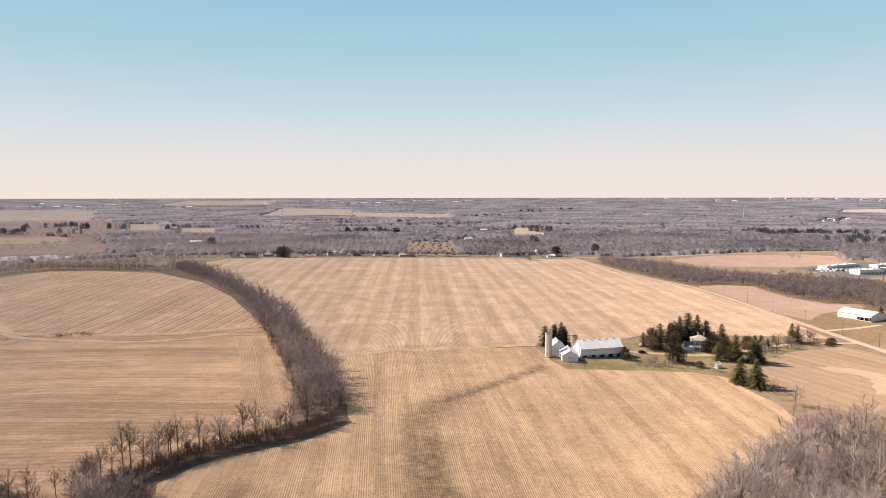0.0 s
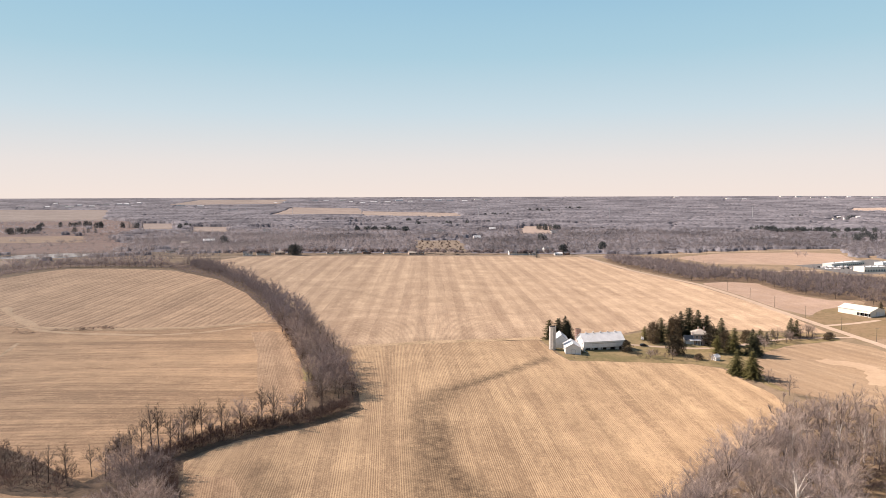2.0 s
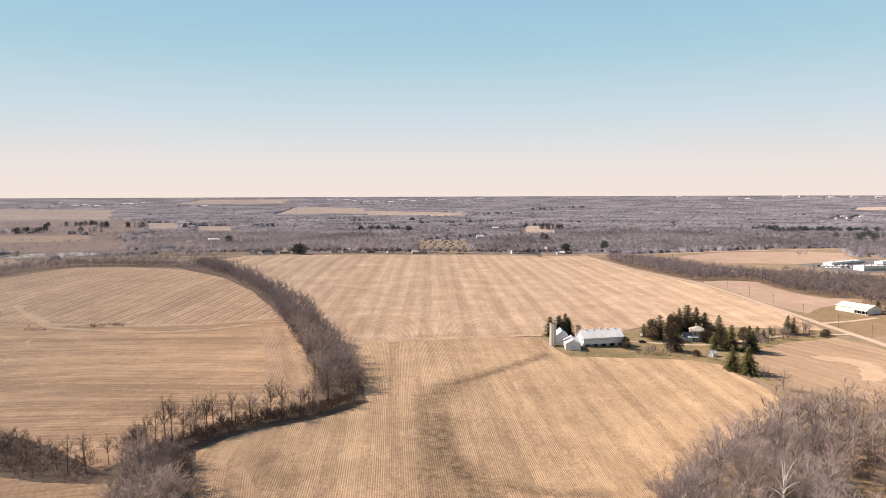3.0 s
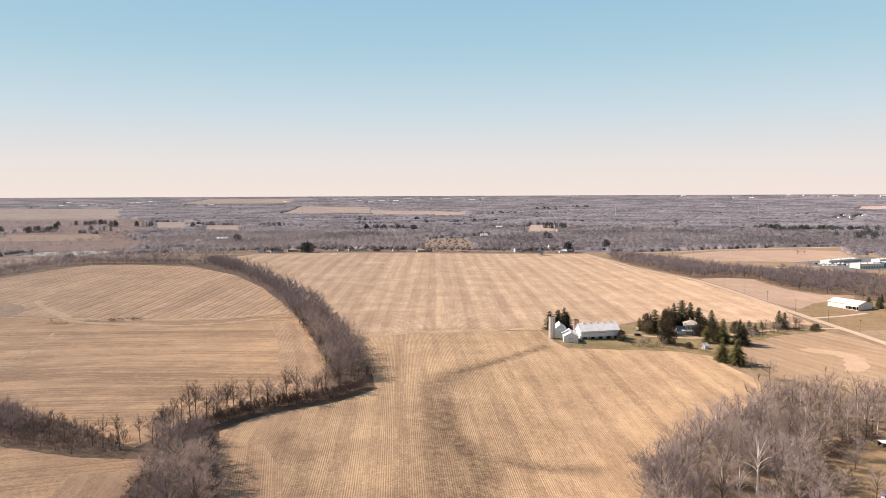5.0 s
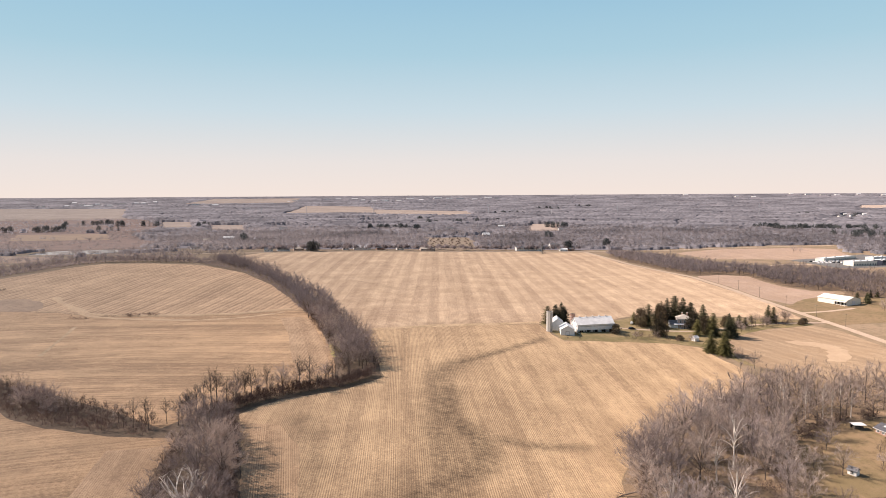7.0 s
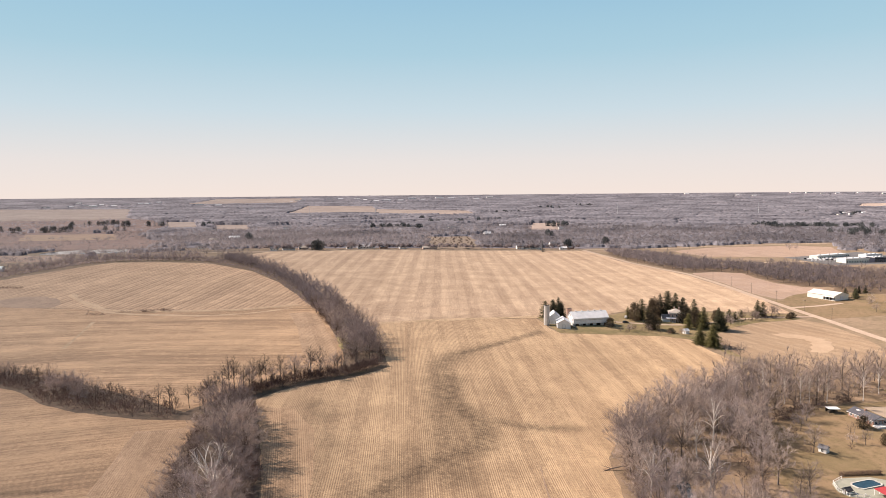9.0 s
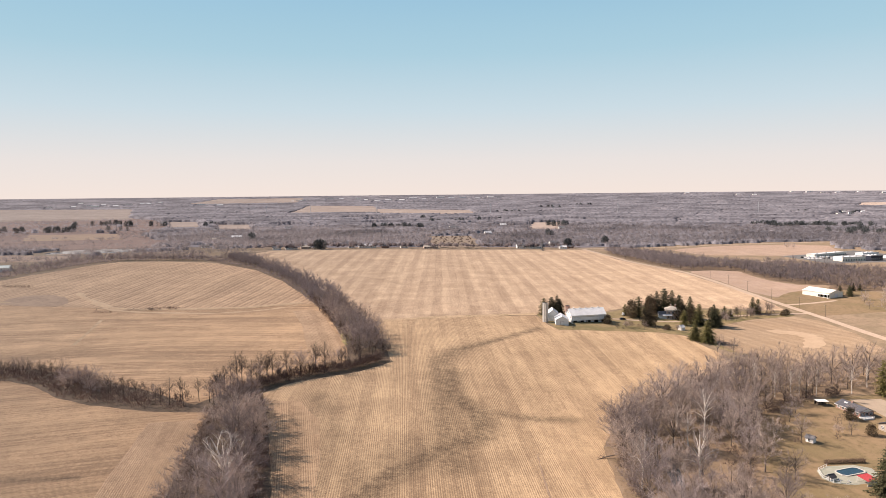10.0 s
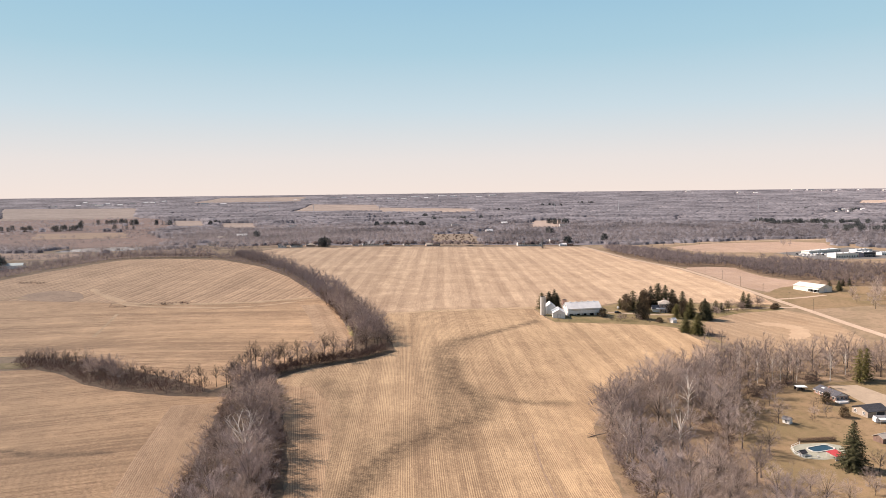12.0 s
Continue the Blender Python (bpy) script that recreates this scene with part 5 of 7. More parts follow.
def wood_map():
    """One tree for each cell of the far country: its place, height and reach; fields, yards and roads stay open."""
    g = np.random.default_rng(71)
    i, j = np.meshgrid(np.arange(LOW_I, 380), np.arange(LOW_J, 500), indexing="ij")
    x, y = (i + g.uniform(0.1, 0.9, i.shape)) * CELL, (j + g.uniform(0.1, 0.9, i.shape)) * CELL
    tall = 7.0 + 2.6 * g.random(i.shape) ** 1.5 + 4.0 * drift(x, y, 160, 5)
    reach = CELL * g.uniform(0.65, 1.0, i.shape)
    flat_x, flat_y = x.ravel(), y.ravel()
    ok = np.ones(flat_x.shape, bool)
    for poly in CLEAR:
        ok &= ~inside(poly, flat_x, flat_y)
    ok &= near_line(ROADS, flat_x, flat_y) > 11
    ok &= (near_line(ROADS[3:9], flat_x, flat_y) > 52) | (g.random(flat_x.shape) < 0.16)
    mood = drift(flat_x, flat_y, 90, 7) * 0.6 + drift(flat_x, flat_y, 300, 8) * 0.4
    luck = g.random(flat_x.shape)
    ok &= luck < np.where(inside(SCRUBBY, flat_x, flat_y), 0.10 + 0.3 * (mood > 0.58), np.where(mood < 0.25, 0.25, 0.93))
    ok = ok.reshape(x.shape)
    round_it = sum(np.roll(np.roll(ok, a, 0), b, 1).astype(int) for a in (-1, 0, 1) for b in (-1, 0, 1))
    inner = ok & (round_it >= np.where(np.hypot(x, y) < 2700, 8, 6)) & (np.hypot(x, y) > 1000)
    tall *= 1 - 0.45 * np.clip((np.hypot(x, y) - 3000) / 1500, 0, 1)
    return x, y, tall, reach, ok, inner


def canopy(name, material, label, r0, r1, cols, rows):
    """The far bare woods as one sheet of crowns, sunk below the ground where the land is open."""
    tx, ty, tall, reach, _, ok = TREES
    a = np.radians(np.linspace(-43, 45, cols))
    r = r0 * (r1 / r0) ** np.linspace(0, 1, rows)
    g = np.random.default_rng(72)
    ga, gr = np.meshgrid(a, r)
    ga, gr = ga + g.uniform(-0.3, 0.3, ga.shape) * (a[1] - a[0]), gr * (1 + g.uniform(-0.3, 0.3, ga.shape) * (r[1] / r[0] - 1))
    x, y = (gr * np.sin(ga)).ravel(), (gr * np.cos(ga)).ravel()
    i, j = np.floor(x / CELL).astype(int) - LOW_I, np.floor(y / CELL).astype(int) - LOW_J
    top = np.full(x.shape, -4.0)
    for di in (-1, 0, 1):
        for dj in (-1, 0, 1):
            m, n = np.clip(i + di, 0, tx.shape[0] - 1), np.clip(j + dj, 0, tx.shape[1] - 1)
            d = np.hypot(x - tx[m, n], y - ty[m, n]) / reach[m, n]
            dome = tall[m, n] * (0.62 + 0.38 * np.sqrt(np.clip(1 - d * d, 0, 1)))
            top = np.maximum(top, np.where(ok[m, n] & (d < 1), dome, -4.0))
    top *= np.where(top > 0, 0.45 + 0.55 * np.clip((np.hypot(x, y) - 1350) / 500, 0, 1), 1)
    top += np.where(top > 0, g.uniform(-0.7, 0.7, x.shape), 0)
    v = np.stack([x, y, heights(x, y) + top], -1)
    q = (np.arange(rows - 1)[:, None] * cols + np.arange(cols - 1)[None, :]).ravel()
    faces = np.stack([q, q + 1, q + cols + 1, q + cols], -1)
    high = (top > 0)[faces].any(axis=1)
    me = mesh(name, v.tolist(), faces[high].tolist())
    me.polygons.foreach_set("use_smooth", [True] * len(me.polygons))
    me.materials.append(material)
    return tagged(new(name, me), label, "woods", kind="stuff")


TOWN = [(-1767, 4005, 24), (-1648, 3818, 30), (-1576, 3728, 40), (-1593, 3885, 22), (-1493, 3798, 26), (-1483, 3964, 30), (-1432, 4030, 24), (-1394, 4038, 30), (-1366, 4158, 26), (-1064, 3923, 46), (-947, 3881, 34),
        (-704, 3567, 24), (-586, 4257, 18), (-559, 4319, 24), (-525, 4321, 30), (-1677, 3705, 22), (-1771, 3631, 26), (20, 4319, 44), (109, 4313, 36), (189, 4496, 50), (256, 4364, 30), (381, 4542, 60), (451, 4469, 44),
        (525, 4459, 50), (613, 4381, 34), (721, 4492, 46), (766, 4419, 30), (-51, 4260, 34), (-124, 4386, 26), (-183, 4513, 40), (-293, 4513, 34), (-366, 4512, 40), (2644, 4094, 30), (2694, 3992, 44), (2726, 3901, 26),
        (2791, 3858, 36), (2961, 3669, 40), (2994, 3576, 24), (2920, 3839, 30), (2247, 4043, 24), (2304, 3945, 26), (2050, 4345, 34), (1710, 2294, 16), (1664, 2192, 14), (1779, 2283, 16), (1559, 2108, 14)]
CLEAR = [p for _, p in FAR_FIELDS] + [
    rounded(CROFT_POLY, 1), [(-700, 300), (-560, 775), (-400, 800), (-260, 800), (-205, 840), (-174, 902), (-105, 920), (83, 965), (199, 990), (330, 990), (440, 985), (445, 900), (400, 700),
                             (430, 640), (440, 530), (700, 500), (700, 200), (0, 0)],
    [(-545, 1066), (-395, 1066), (-395, 945), (-545, 945)], [(540, 690), (540, 805), (680, 860), (760, 800), (740, 690)], [(420, 860), (440, 985), (735, 1000), (720, 930), (560, 795)],
    [(-640, 1010), (-555, 850), (-440, 830), (-440, 910)], [(-190, 912), (-185, 945), (-120, 955), (-105, 920)], [(-70, 930), (-70, 975), (10, 985), (10, 940)], [(40, 955), (40, 985), (90, 985), (100, 965)], [(205, 985), (205, 1012), (310, 1012), (330, 1000)]]
ROADS = [(-520, 965), (-374, 918), (-226, 884), (-170, 893), (-105, 912), (-16, 938), (83, 957), (199, 980), (315, 984), (444, 980), (544, 1002), (760, 1010)]
for x, y, l in TOWN:
    r = math.hypot(x, y)
    n, f, w = 1 - 190 / r, 1 + 15 / r, l * 0.7 / r
    CLEAR.append([(x * n - y * w, y * n + x * w), (x * f - y * w, y * f + x * w), (x * f + y * w, y * f - x * w), (x * n + y * w, y * n - x * w)])
CLEAR.append([(320, 640), (330, 1000), (450, 985), (445, 900), (505, 822), (566, 800), (700, 860), (760, 800), (740, 560), (600, 480), (420, 480)])
CLEAR.append([(-294, 933), (-345, 1100), (-318, 1095), (-270, 925)])
# blue-grey of the distance haze is painted into this far crown colour
HAZED_WOOD = haze_bark("hazed_wood_grey", (0.152, 0.144, 0.16), (0.345, 0.328, 0.352))
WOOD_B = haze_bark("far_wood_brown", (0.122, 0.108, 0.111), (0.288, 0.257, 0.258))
UNDER = haze_bark("underbrush", (0.125, 0.105, 0.108), (0.265, 0.225, 0.226))
patch("roadside_wood_floor", ROADSIDE, LITTER, "leaf litter under the roadside wood", "ground", 14, lift=0.1, wobble=2)
patch("east_wood_floor", EAST_WOOD, LITTER, "leaf litter under the wood behind the long shed", "ground", 14, lift=0.12, wobble=2)
far_woods("yard_trees", [(x, y) for x, y, _ in yards], 10.5, 110, 0.024, UNDER, 69, "bare yard trees around the far houses")
far_woods("field_shrubs", scatter([(70, 995), (94, 1300), (166, 1300), (146, 1000)], 12.0, 75), 5.0, 70, 0.025, BRUSH, 74, "low dark shrubs in the rough grass")
far_woods("roadside_underbrush", scatter(ROADSIDE, 5.0, 62), 9.5, 40, 0.018, UNDER, 61, "grey-brown underbrush in the roadside wood")
far_woods("east_underbrush", scatter(EAST_WOOD, 5.5, 64), 9, 36, 0.02, UNDER, 63, "grey-brown underbrush in the wood behind the long shed")
WEST_STRIP = [(-224, 752), (-284, 777), (-342, 787), (-367, 757), (-384, 712), (-401, 679), (-414, 644), (-426, 600), (-455, 600), (-440, 660), (-420, 727), (-395, 790), (-350, 815), (-285, 805), (-212, 792)]
far_woods("west_underbrush", scatter(WEST_STRIP, 3.6, 66), 6.5, 24, 0.026, UNDER, 65, "grey-brown brush below the far tree line")
HEDGE_STRIP = [(-52, 425), (-70, 458), (-83, 505), (-115, 595), (-157, 677), (-202, 729), (-230, 770), (-208, 808), (-142, 703), (-96, 606), (-64, 513), (-50, 458), (-40, 425)]
far_woods("line_underbrush", scatter(HEDGE_STRIP, 3.2, 68), 4.5, 30, 0.022, UNDER, 67, "grey-brown brush below the winding tree line")
TREES = wood_map()
seen = TREES[4] & (np.abs(np.arctan2(TREES[0], TREES[1])) < 0.76)
gone = np.hypot(TREES[0], TREES[1])
near_trees, edge_trees = [list(zip(TREES[0][pick].tolist(), TREES[1][pick].tolist())) for pick in (seen & (gone < 1750), seen & (gone >= 1750) & (gone < 2700) & ~TREES[5])]
far_woods("woods_fringe", edge_trees, 12.0, 9, 0.045, HAZED_WOOD, 50, "edges of the far bare woods, coloured blue-grey for haze")
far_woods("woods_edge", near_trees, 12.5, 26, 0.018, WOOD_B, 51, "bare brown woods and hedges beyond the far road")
canopy("woods", HAZED_WOOD, "bare grey-brown woods stretching to the horizon", 905, 4880, 880, 300)

# ---- building parts ----
def boxes(*items):
    """A bmesh of boxes, each (x0, y0, z0, x1, y1, z1), with slightly eased edges."""
    bm = bmesh.new()
    for x0, y0, z0, x1, y1, z1 in items:
        m = Matrix.Translation(((x0 + x1) / 2, (y0 + y1) / 2, (z0 + z1) / 2)) @ Matrix.Diagonal((x1 - x0, y1 - y0, z1 - z0, 1))
        bmesh.ops.create_cube(bm, size=1, matrix=m)
    return bm


def poly_mesh(verts, faces):
    bm = bmesh.new()
    vs = [bm.verts.new(v) for v in verts]
    for f in faces:
        bm.faces.new([vs[i] for i in f])
    bmesh.ops.recalc_face_normals(bm, faces=bm.faces)
    return bm


def gable_walls(l, w, eave, ridge, foot=-0.6):
    """Walls of a gabled house, long side along x, as one closed shell."""
    a, b = l / 2, w / 2
    v = [(-a, -b, foot), (a, -b, foot), (a, b, foot), (-a, b, foot), (-a, -b, eave), (a, -b, eave), (a, b, eave), (-a, b, eave), (-a, 0, ridge), (a, 0, ridge)]
    return poly_mesh(v, [(0, 1, 5, 4), (2, 3, 7, 6), (1, 2, 6, 9, 5), (3, 0, 4, 8, 7), (0, 3, 2, 1), (4, 5, 9, 8), (6, 7, 8, 9)])


def gable_roof(l, w, eave, ridge, over=0.4, thick=0.18):
    """Two roof slabs with overhang and thickness, meeting at the ridge."""
    a, b = l / 2 + over, w / 2 + over
    drop = (ridge - eave) / (w / 2) * over
    v = []
    for x in (-a, a):
        v += [(x, -b, eave - drop + 0.02), (x, 0, ridge + 0.02), (x, b, eave - drop + 0.02), (x, b, eave - drop + thick + 0.02), (x, 0, ridge + thick + 0.05), (x, -b, eave - drop + thick + 0.02)]
    return poly_mesh(v, [(0, 1, 4, 5), (1, 2, 3, 4), (11, 10, 7, 6), (10, 9, 8, 7), (5, 4, 10, 11), (4, 3, 9, 10), (0, 6, 7, 1), (1, 7, 8, 2), (0, 5, 11, 6), (2, 8, 9, 3)])


def hip_roof(l, w, eave, ridge, over=0.5, thick=0.18):
    a, b = l / 2 + over, w / 2 + over
    k = max(0.3, (l - w) / 2)
    v = [(-a, -b, eave), (a, -b, eave), (a, b, eave), (-a, b, eave), (-a, -b, eave + thick), (a, -b, eave + thick), (a, b, eave + thick), (-a, b, eave + thick), (-k, 0, ridge), (k, 0, ridge)]
    return poly_mesh(v, [(0, 3, 2, 1), (0, 1, 5, 4), (1, 2, 6, 5), (2, 3, 7, 6), (3, 0, 4, 7), (4, 5, 9, 8), (5, 6, 9), (6, 7, 8, 9), (7, 4, 8)])


def ring(w, h, t, d):
    """A frame of four bars round an opening in the x-z plane, centred, d deep."""
    a, b = w / 2, h / 2
    return boxes((-a - t, -d, -b - t, a + t, d, -b), (-a - t, -d, b, a + t, d, b + t), (-a - t, -d, -b, -a, d, b), (a, -d, -b, a + t, d, b))


def opening(parent, kind, x, y, z, w, h, turn=0.0, pane=None, frame_m=None, bar=True):
    """A window or door with a frame and its pane or leaf, set on a wall; turn 0 faces -y."""
    ob = part(kind, ring(w, h, 0.1, 0.07), frame_m or WHITE, parent)
    ob.matrix_local = pose(x, y, z, 0, 0, turn)
    part("pane" if kind == "window" else "leaf", boxes((-w / 2, -0.02, -h / 2, w / 2, 0.03, h / 2)), pane or GLASS, ob)
    if kind == "window" and bar:
        part("bar", boxes((-w / 2, -0.04, -0.03, w / 2, -0.02, 0.03), (-0.03, -0.04, -h / 2, 0.03, -0.02, h / 2)), frame_m or WHITE, ob)
    return ob


def cylinder(r, z0, z1, n=24, r2=None):
    bm = bmesh.new()
    bmesh.ops.create_cone(bm, cap_ends=True, segments=n, radius1=r, radius2=r if r2 is None else r2, depth=z1 - z0, matrix=Matrix.Translation((0, 0, (z0 + z1) / 2)))
    return bm


def cupola(parent, x, z):
    """A small roof ventilator: base, body and cap."""
    v = part("ventilator", boxes((-0.45, -0.45, -0.5, 0.45, 0.45, 0.55)), WHITE, parent)
    v.matrix_local = pose(x, 0, z) @ Matrix.Scale(0.7, 4)
    part("cap", poly_mesh([(-0.6, -0.6, 0.55), (0.6, -0.6, 0.55), (0.6, 0.6, 0.55), (-0.6, 0.6, 0.55), (0, 0, 1.05)], [(0, 1, 4), (1, 2, 4), (2, 3, 4), (3, 0, 4), (0, 3, 2, 1)]), METAL, v)
    part("louvre", boxes((-0.3, -0.48, -0.05, 0.3, -0.45, 0.4)), POST, v)


def seams(l, w, eave, ridge, gap, over=0.4, thick=0.2):
    """Raised seams running down both slopes of a metal roof."""
    bm = bmesh.new()
    n = int(l / gap)
    s = (ridge - eave) / (w / 2)
    for i in range(n + 1):
        x = -l / 2 + i * l / n
        for sg in (-1, 1):
            y1 = sg * (w / 2 + over)
            z1 = ridge + thick + 0.07
            z0 = ridge + thick + 0.03 - s * abs(y1)
            vs = [bm.verts.new(p) for p in ((x - 0.04, 0, z1 - 0.06), (x + 0.04, 0, z1 - 0.06), (x + 0.04, y1, z0 - 0.02), (x - 0.04, y1, z0 - 0.02), (x, 0, z1 + 0.03), (x, y1, z0 + 0.06))]
            bm.faces.new((vs[0], vs[4], vs[5], vs[3]))
            bm.faces.new((vs[1], vs[2], vs[5], vs[4]))
    return bm


def at(x, y, turn=0.0, lift=0.0):
    return pose(x, y, height(x, y) + lift, 0, 0, turn)


# ---- farmstead ----
def build_barn():
    l, w, eave, ridge, low = 25.4, 10.2, 5.5, 9.2, 1.8
    ob = thing("barn", at(131.5, 361.4, 7.1), "large white timber barn with a pale metal roof, shaded forebay", "barn")
    # upper storey hangs over the recessed stable wall
    part("upper_wall", gable_walls(l, w, eave, ridge, low), WHITE, ob)
    part("stable_wall", boxes((-l / 2 + 0.2, -w / 2 + 1.7, -0.8, l / 2 - 0.2, w / 2 - 0.1, low)), WHITE, ob, "whitewashed stable wall in shade")
    for i in range(5):
        part("stable_door", boxes((-l / 2 + 2.2 + i * 5.2, -w / 2 + 1.62, -0.5, -l / 2 + 4.6 + i * 5.2, -w / 2 + 1.7, low - 0.2)), DARK, ob, "dark open stable doorway")
    part("end_wall", boxes((-l / 2, -w / 2, -0.8, -l / 2 + 0.5, w / 2, low)), WHITE, ob)
    part("end_wall", boxes((l / 2 - 0.5, -w / 2, -0.8, l / 2, w / 2, low)), WHITE, ob)
    for i in range(1, 9):
        x = -l / 2 + i * l / 9
        part("post", boxes((x - 0.15, -w / 2 + 0.05, -0.6, x + 0.15, -w / 2 + 0.35, low)), POST, ob)
    roof = part("roof", gable_roof(l, w, eave, ridge, 0.5), METAL, ob)
    part("seam", seams(l, w, eave, ridge, 0.9, 0.5), METAL, roof)
    for i in range(5):
        cupola(ob, -l / 2 + 3.5 + i * (l - 7) / 4, ridge + 0.3)
    part("sill_board", boxes((-l / 2, -w / 2 - 0.08, low - 0.12, l / 2, -w / 2, low + 0.18)), WHITE, ob)
    part("track_rail", boxes((-l / 2 + 2, -w / 2 - 0.12, 4.1, l / 2 - 2, -w / 2 - 0.02, 4.22)), POST, ob)
    for i in range(4):
        x = -9 + i * 6
        part("hay_door", boxes((x - 1.2, -w / 2 - 0.07, low + 0.3, x + 1.2, -w / 2 - 0.01, 4.0)), WHITE, ob)
    for i in range(6):
        part("wall_board", boxes((-l / 2 - 0.04, -w / 2 + 0.8 + i * 2.1, low, -l / 2, -w / 2 + 0.95 + i * 2.1, eave - 0.4)), WHITE, ob)
    opening(ob, "window", -l / 2 - 0.03, 0, 6.9, 0.9, 1.2, -90)
    opening(ob, "window", -l / 2 - 0.03, -3.4, 4.2, 0.9, 1.1, -90)
    opening(ob, "window", -l / 2 - 0.03, 3.4, 4.2, 0.9, 1.1, -90)


def build_silo(name, x, y, r, h, material, label, hoops, cap):
    ob = thing(name, at(x, y), label, "silo")
    part("wall", cylinder(r, -0.6, h, 28), material, ob)
    for i in range(hoops):
        z = 0.6 + i * (h - 1.0) / hoops
        part("hoop", cylinder(r + 0.03, z, z + 0.09, 28), STEEL, ob)
    part("rim", cylinder(r + 0.12, h - 0.25, h + 0.12, 28), material, ob)
    part("top", cylinder(r - 0.25, h + 0.1, h + 0.16 + cap, 28, 0.2 if cap else None), DARK if not cap else METAL, ob)
    part("ladder_chute", boxes((-0.45, -r - 0.55, 0.5, 0.45, -r + 0.1, h - 0.4)), material, ob)


def build_shed(name, x, y, turn, l, w, eave, ridge, wall_m, roof_m, label, door=True, windows=0, category="shed"):
    ob = thing(name, at(x, y, turn), label, category)
    part("wall", gable_walls(l, w, eave, ridge), wall_m, ob)
    part("roof", gable_roof(l, w, eave, ridge, 0.35), roof_m, ob)
    part("ridge_cap", boxes((-l / 2 - 0.3, -0.14, ridge + 0.16, l / 2 + 0.3, 0.14, ridge + 0.28)), roof_m, ob)
    if door:
        opening(ob, "door", -l / 2 - 0.04, 0, min(eave, 2.6) / 2, min(w * 0.35, 2.2), min(eave, 2.6) * 0.9, -90, wall_m, POST)
    for i in range(windows):
        opening(ob, "window", -l / 2 + (i + 1) * l / (windows + 1), -w / 2 - 0.04, eave * 0.55, 0.9, 1.1)
    return ob


build_barn()
build_silo("silo", 101.6, 357, 1.95, 13.2, CONCRETE, "tall pale concrete stave silo beside white sheds", 14, 0)
build_silo("brick_silo", 121.25, 372, 1.75, 8.8, BRICK, "short brown brick silo behind the barn", 6, 0)
build_shed("shed", 111.6, 352.0, 80, 12.5, 8.6, 3.6, 6.0, WHITE, METAL, "white gabled shed with a pale metal roof beside the silo", True, 2)
build_shed("shed", 108.6, 365.0, 80, 11, 7.4, 5.0, 7.8, WHITE, METAL, "tall white gabled shed joined to the silo", False, 1)
build_shed("shed", 143, 376, 15, 7, 4.5, 2.6, 4.0, WHITE, METAL, "small white outbuilding behind the barn", True)
ramp = thing("ramp", at(117.6, 350.2, 15), "white sloping plank ramp between shed and barn", "ramp")
part("deck", poly_mesh([(-1.6, -1.1, 1.9), (2.6, -1.1, 0.05), (2.6, 1.1, 0.05), (-1.6, 1.1, 1.9), (-1.6, -1.1, 1.7), (2.6, -1.1, -0.15), (2.6, 1.1, -0.15), (-1.6, 1.1, 1.7)],
                       [(0, 1, 2, 3), (7, 6, 5, 4), (0, 4, 5, 1), (1, 5, 6, 2), (2, 6, 7, 3), (3, 7, 4, 0)]), WHITE, ramp)
for x in (-1.4, 0.4):
    part("post", boxes((x, -0.9, -0.5, x + 0.2, -0.7, 1.7 if x < 0 else 0.95)), POST, ramp)


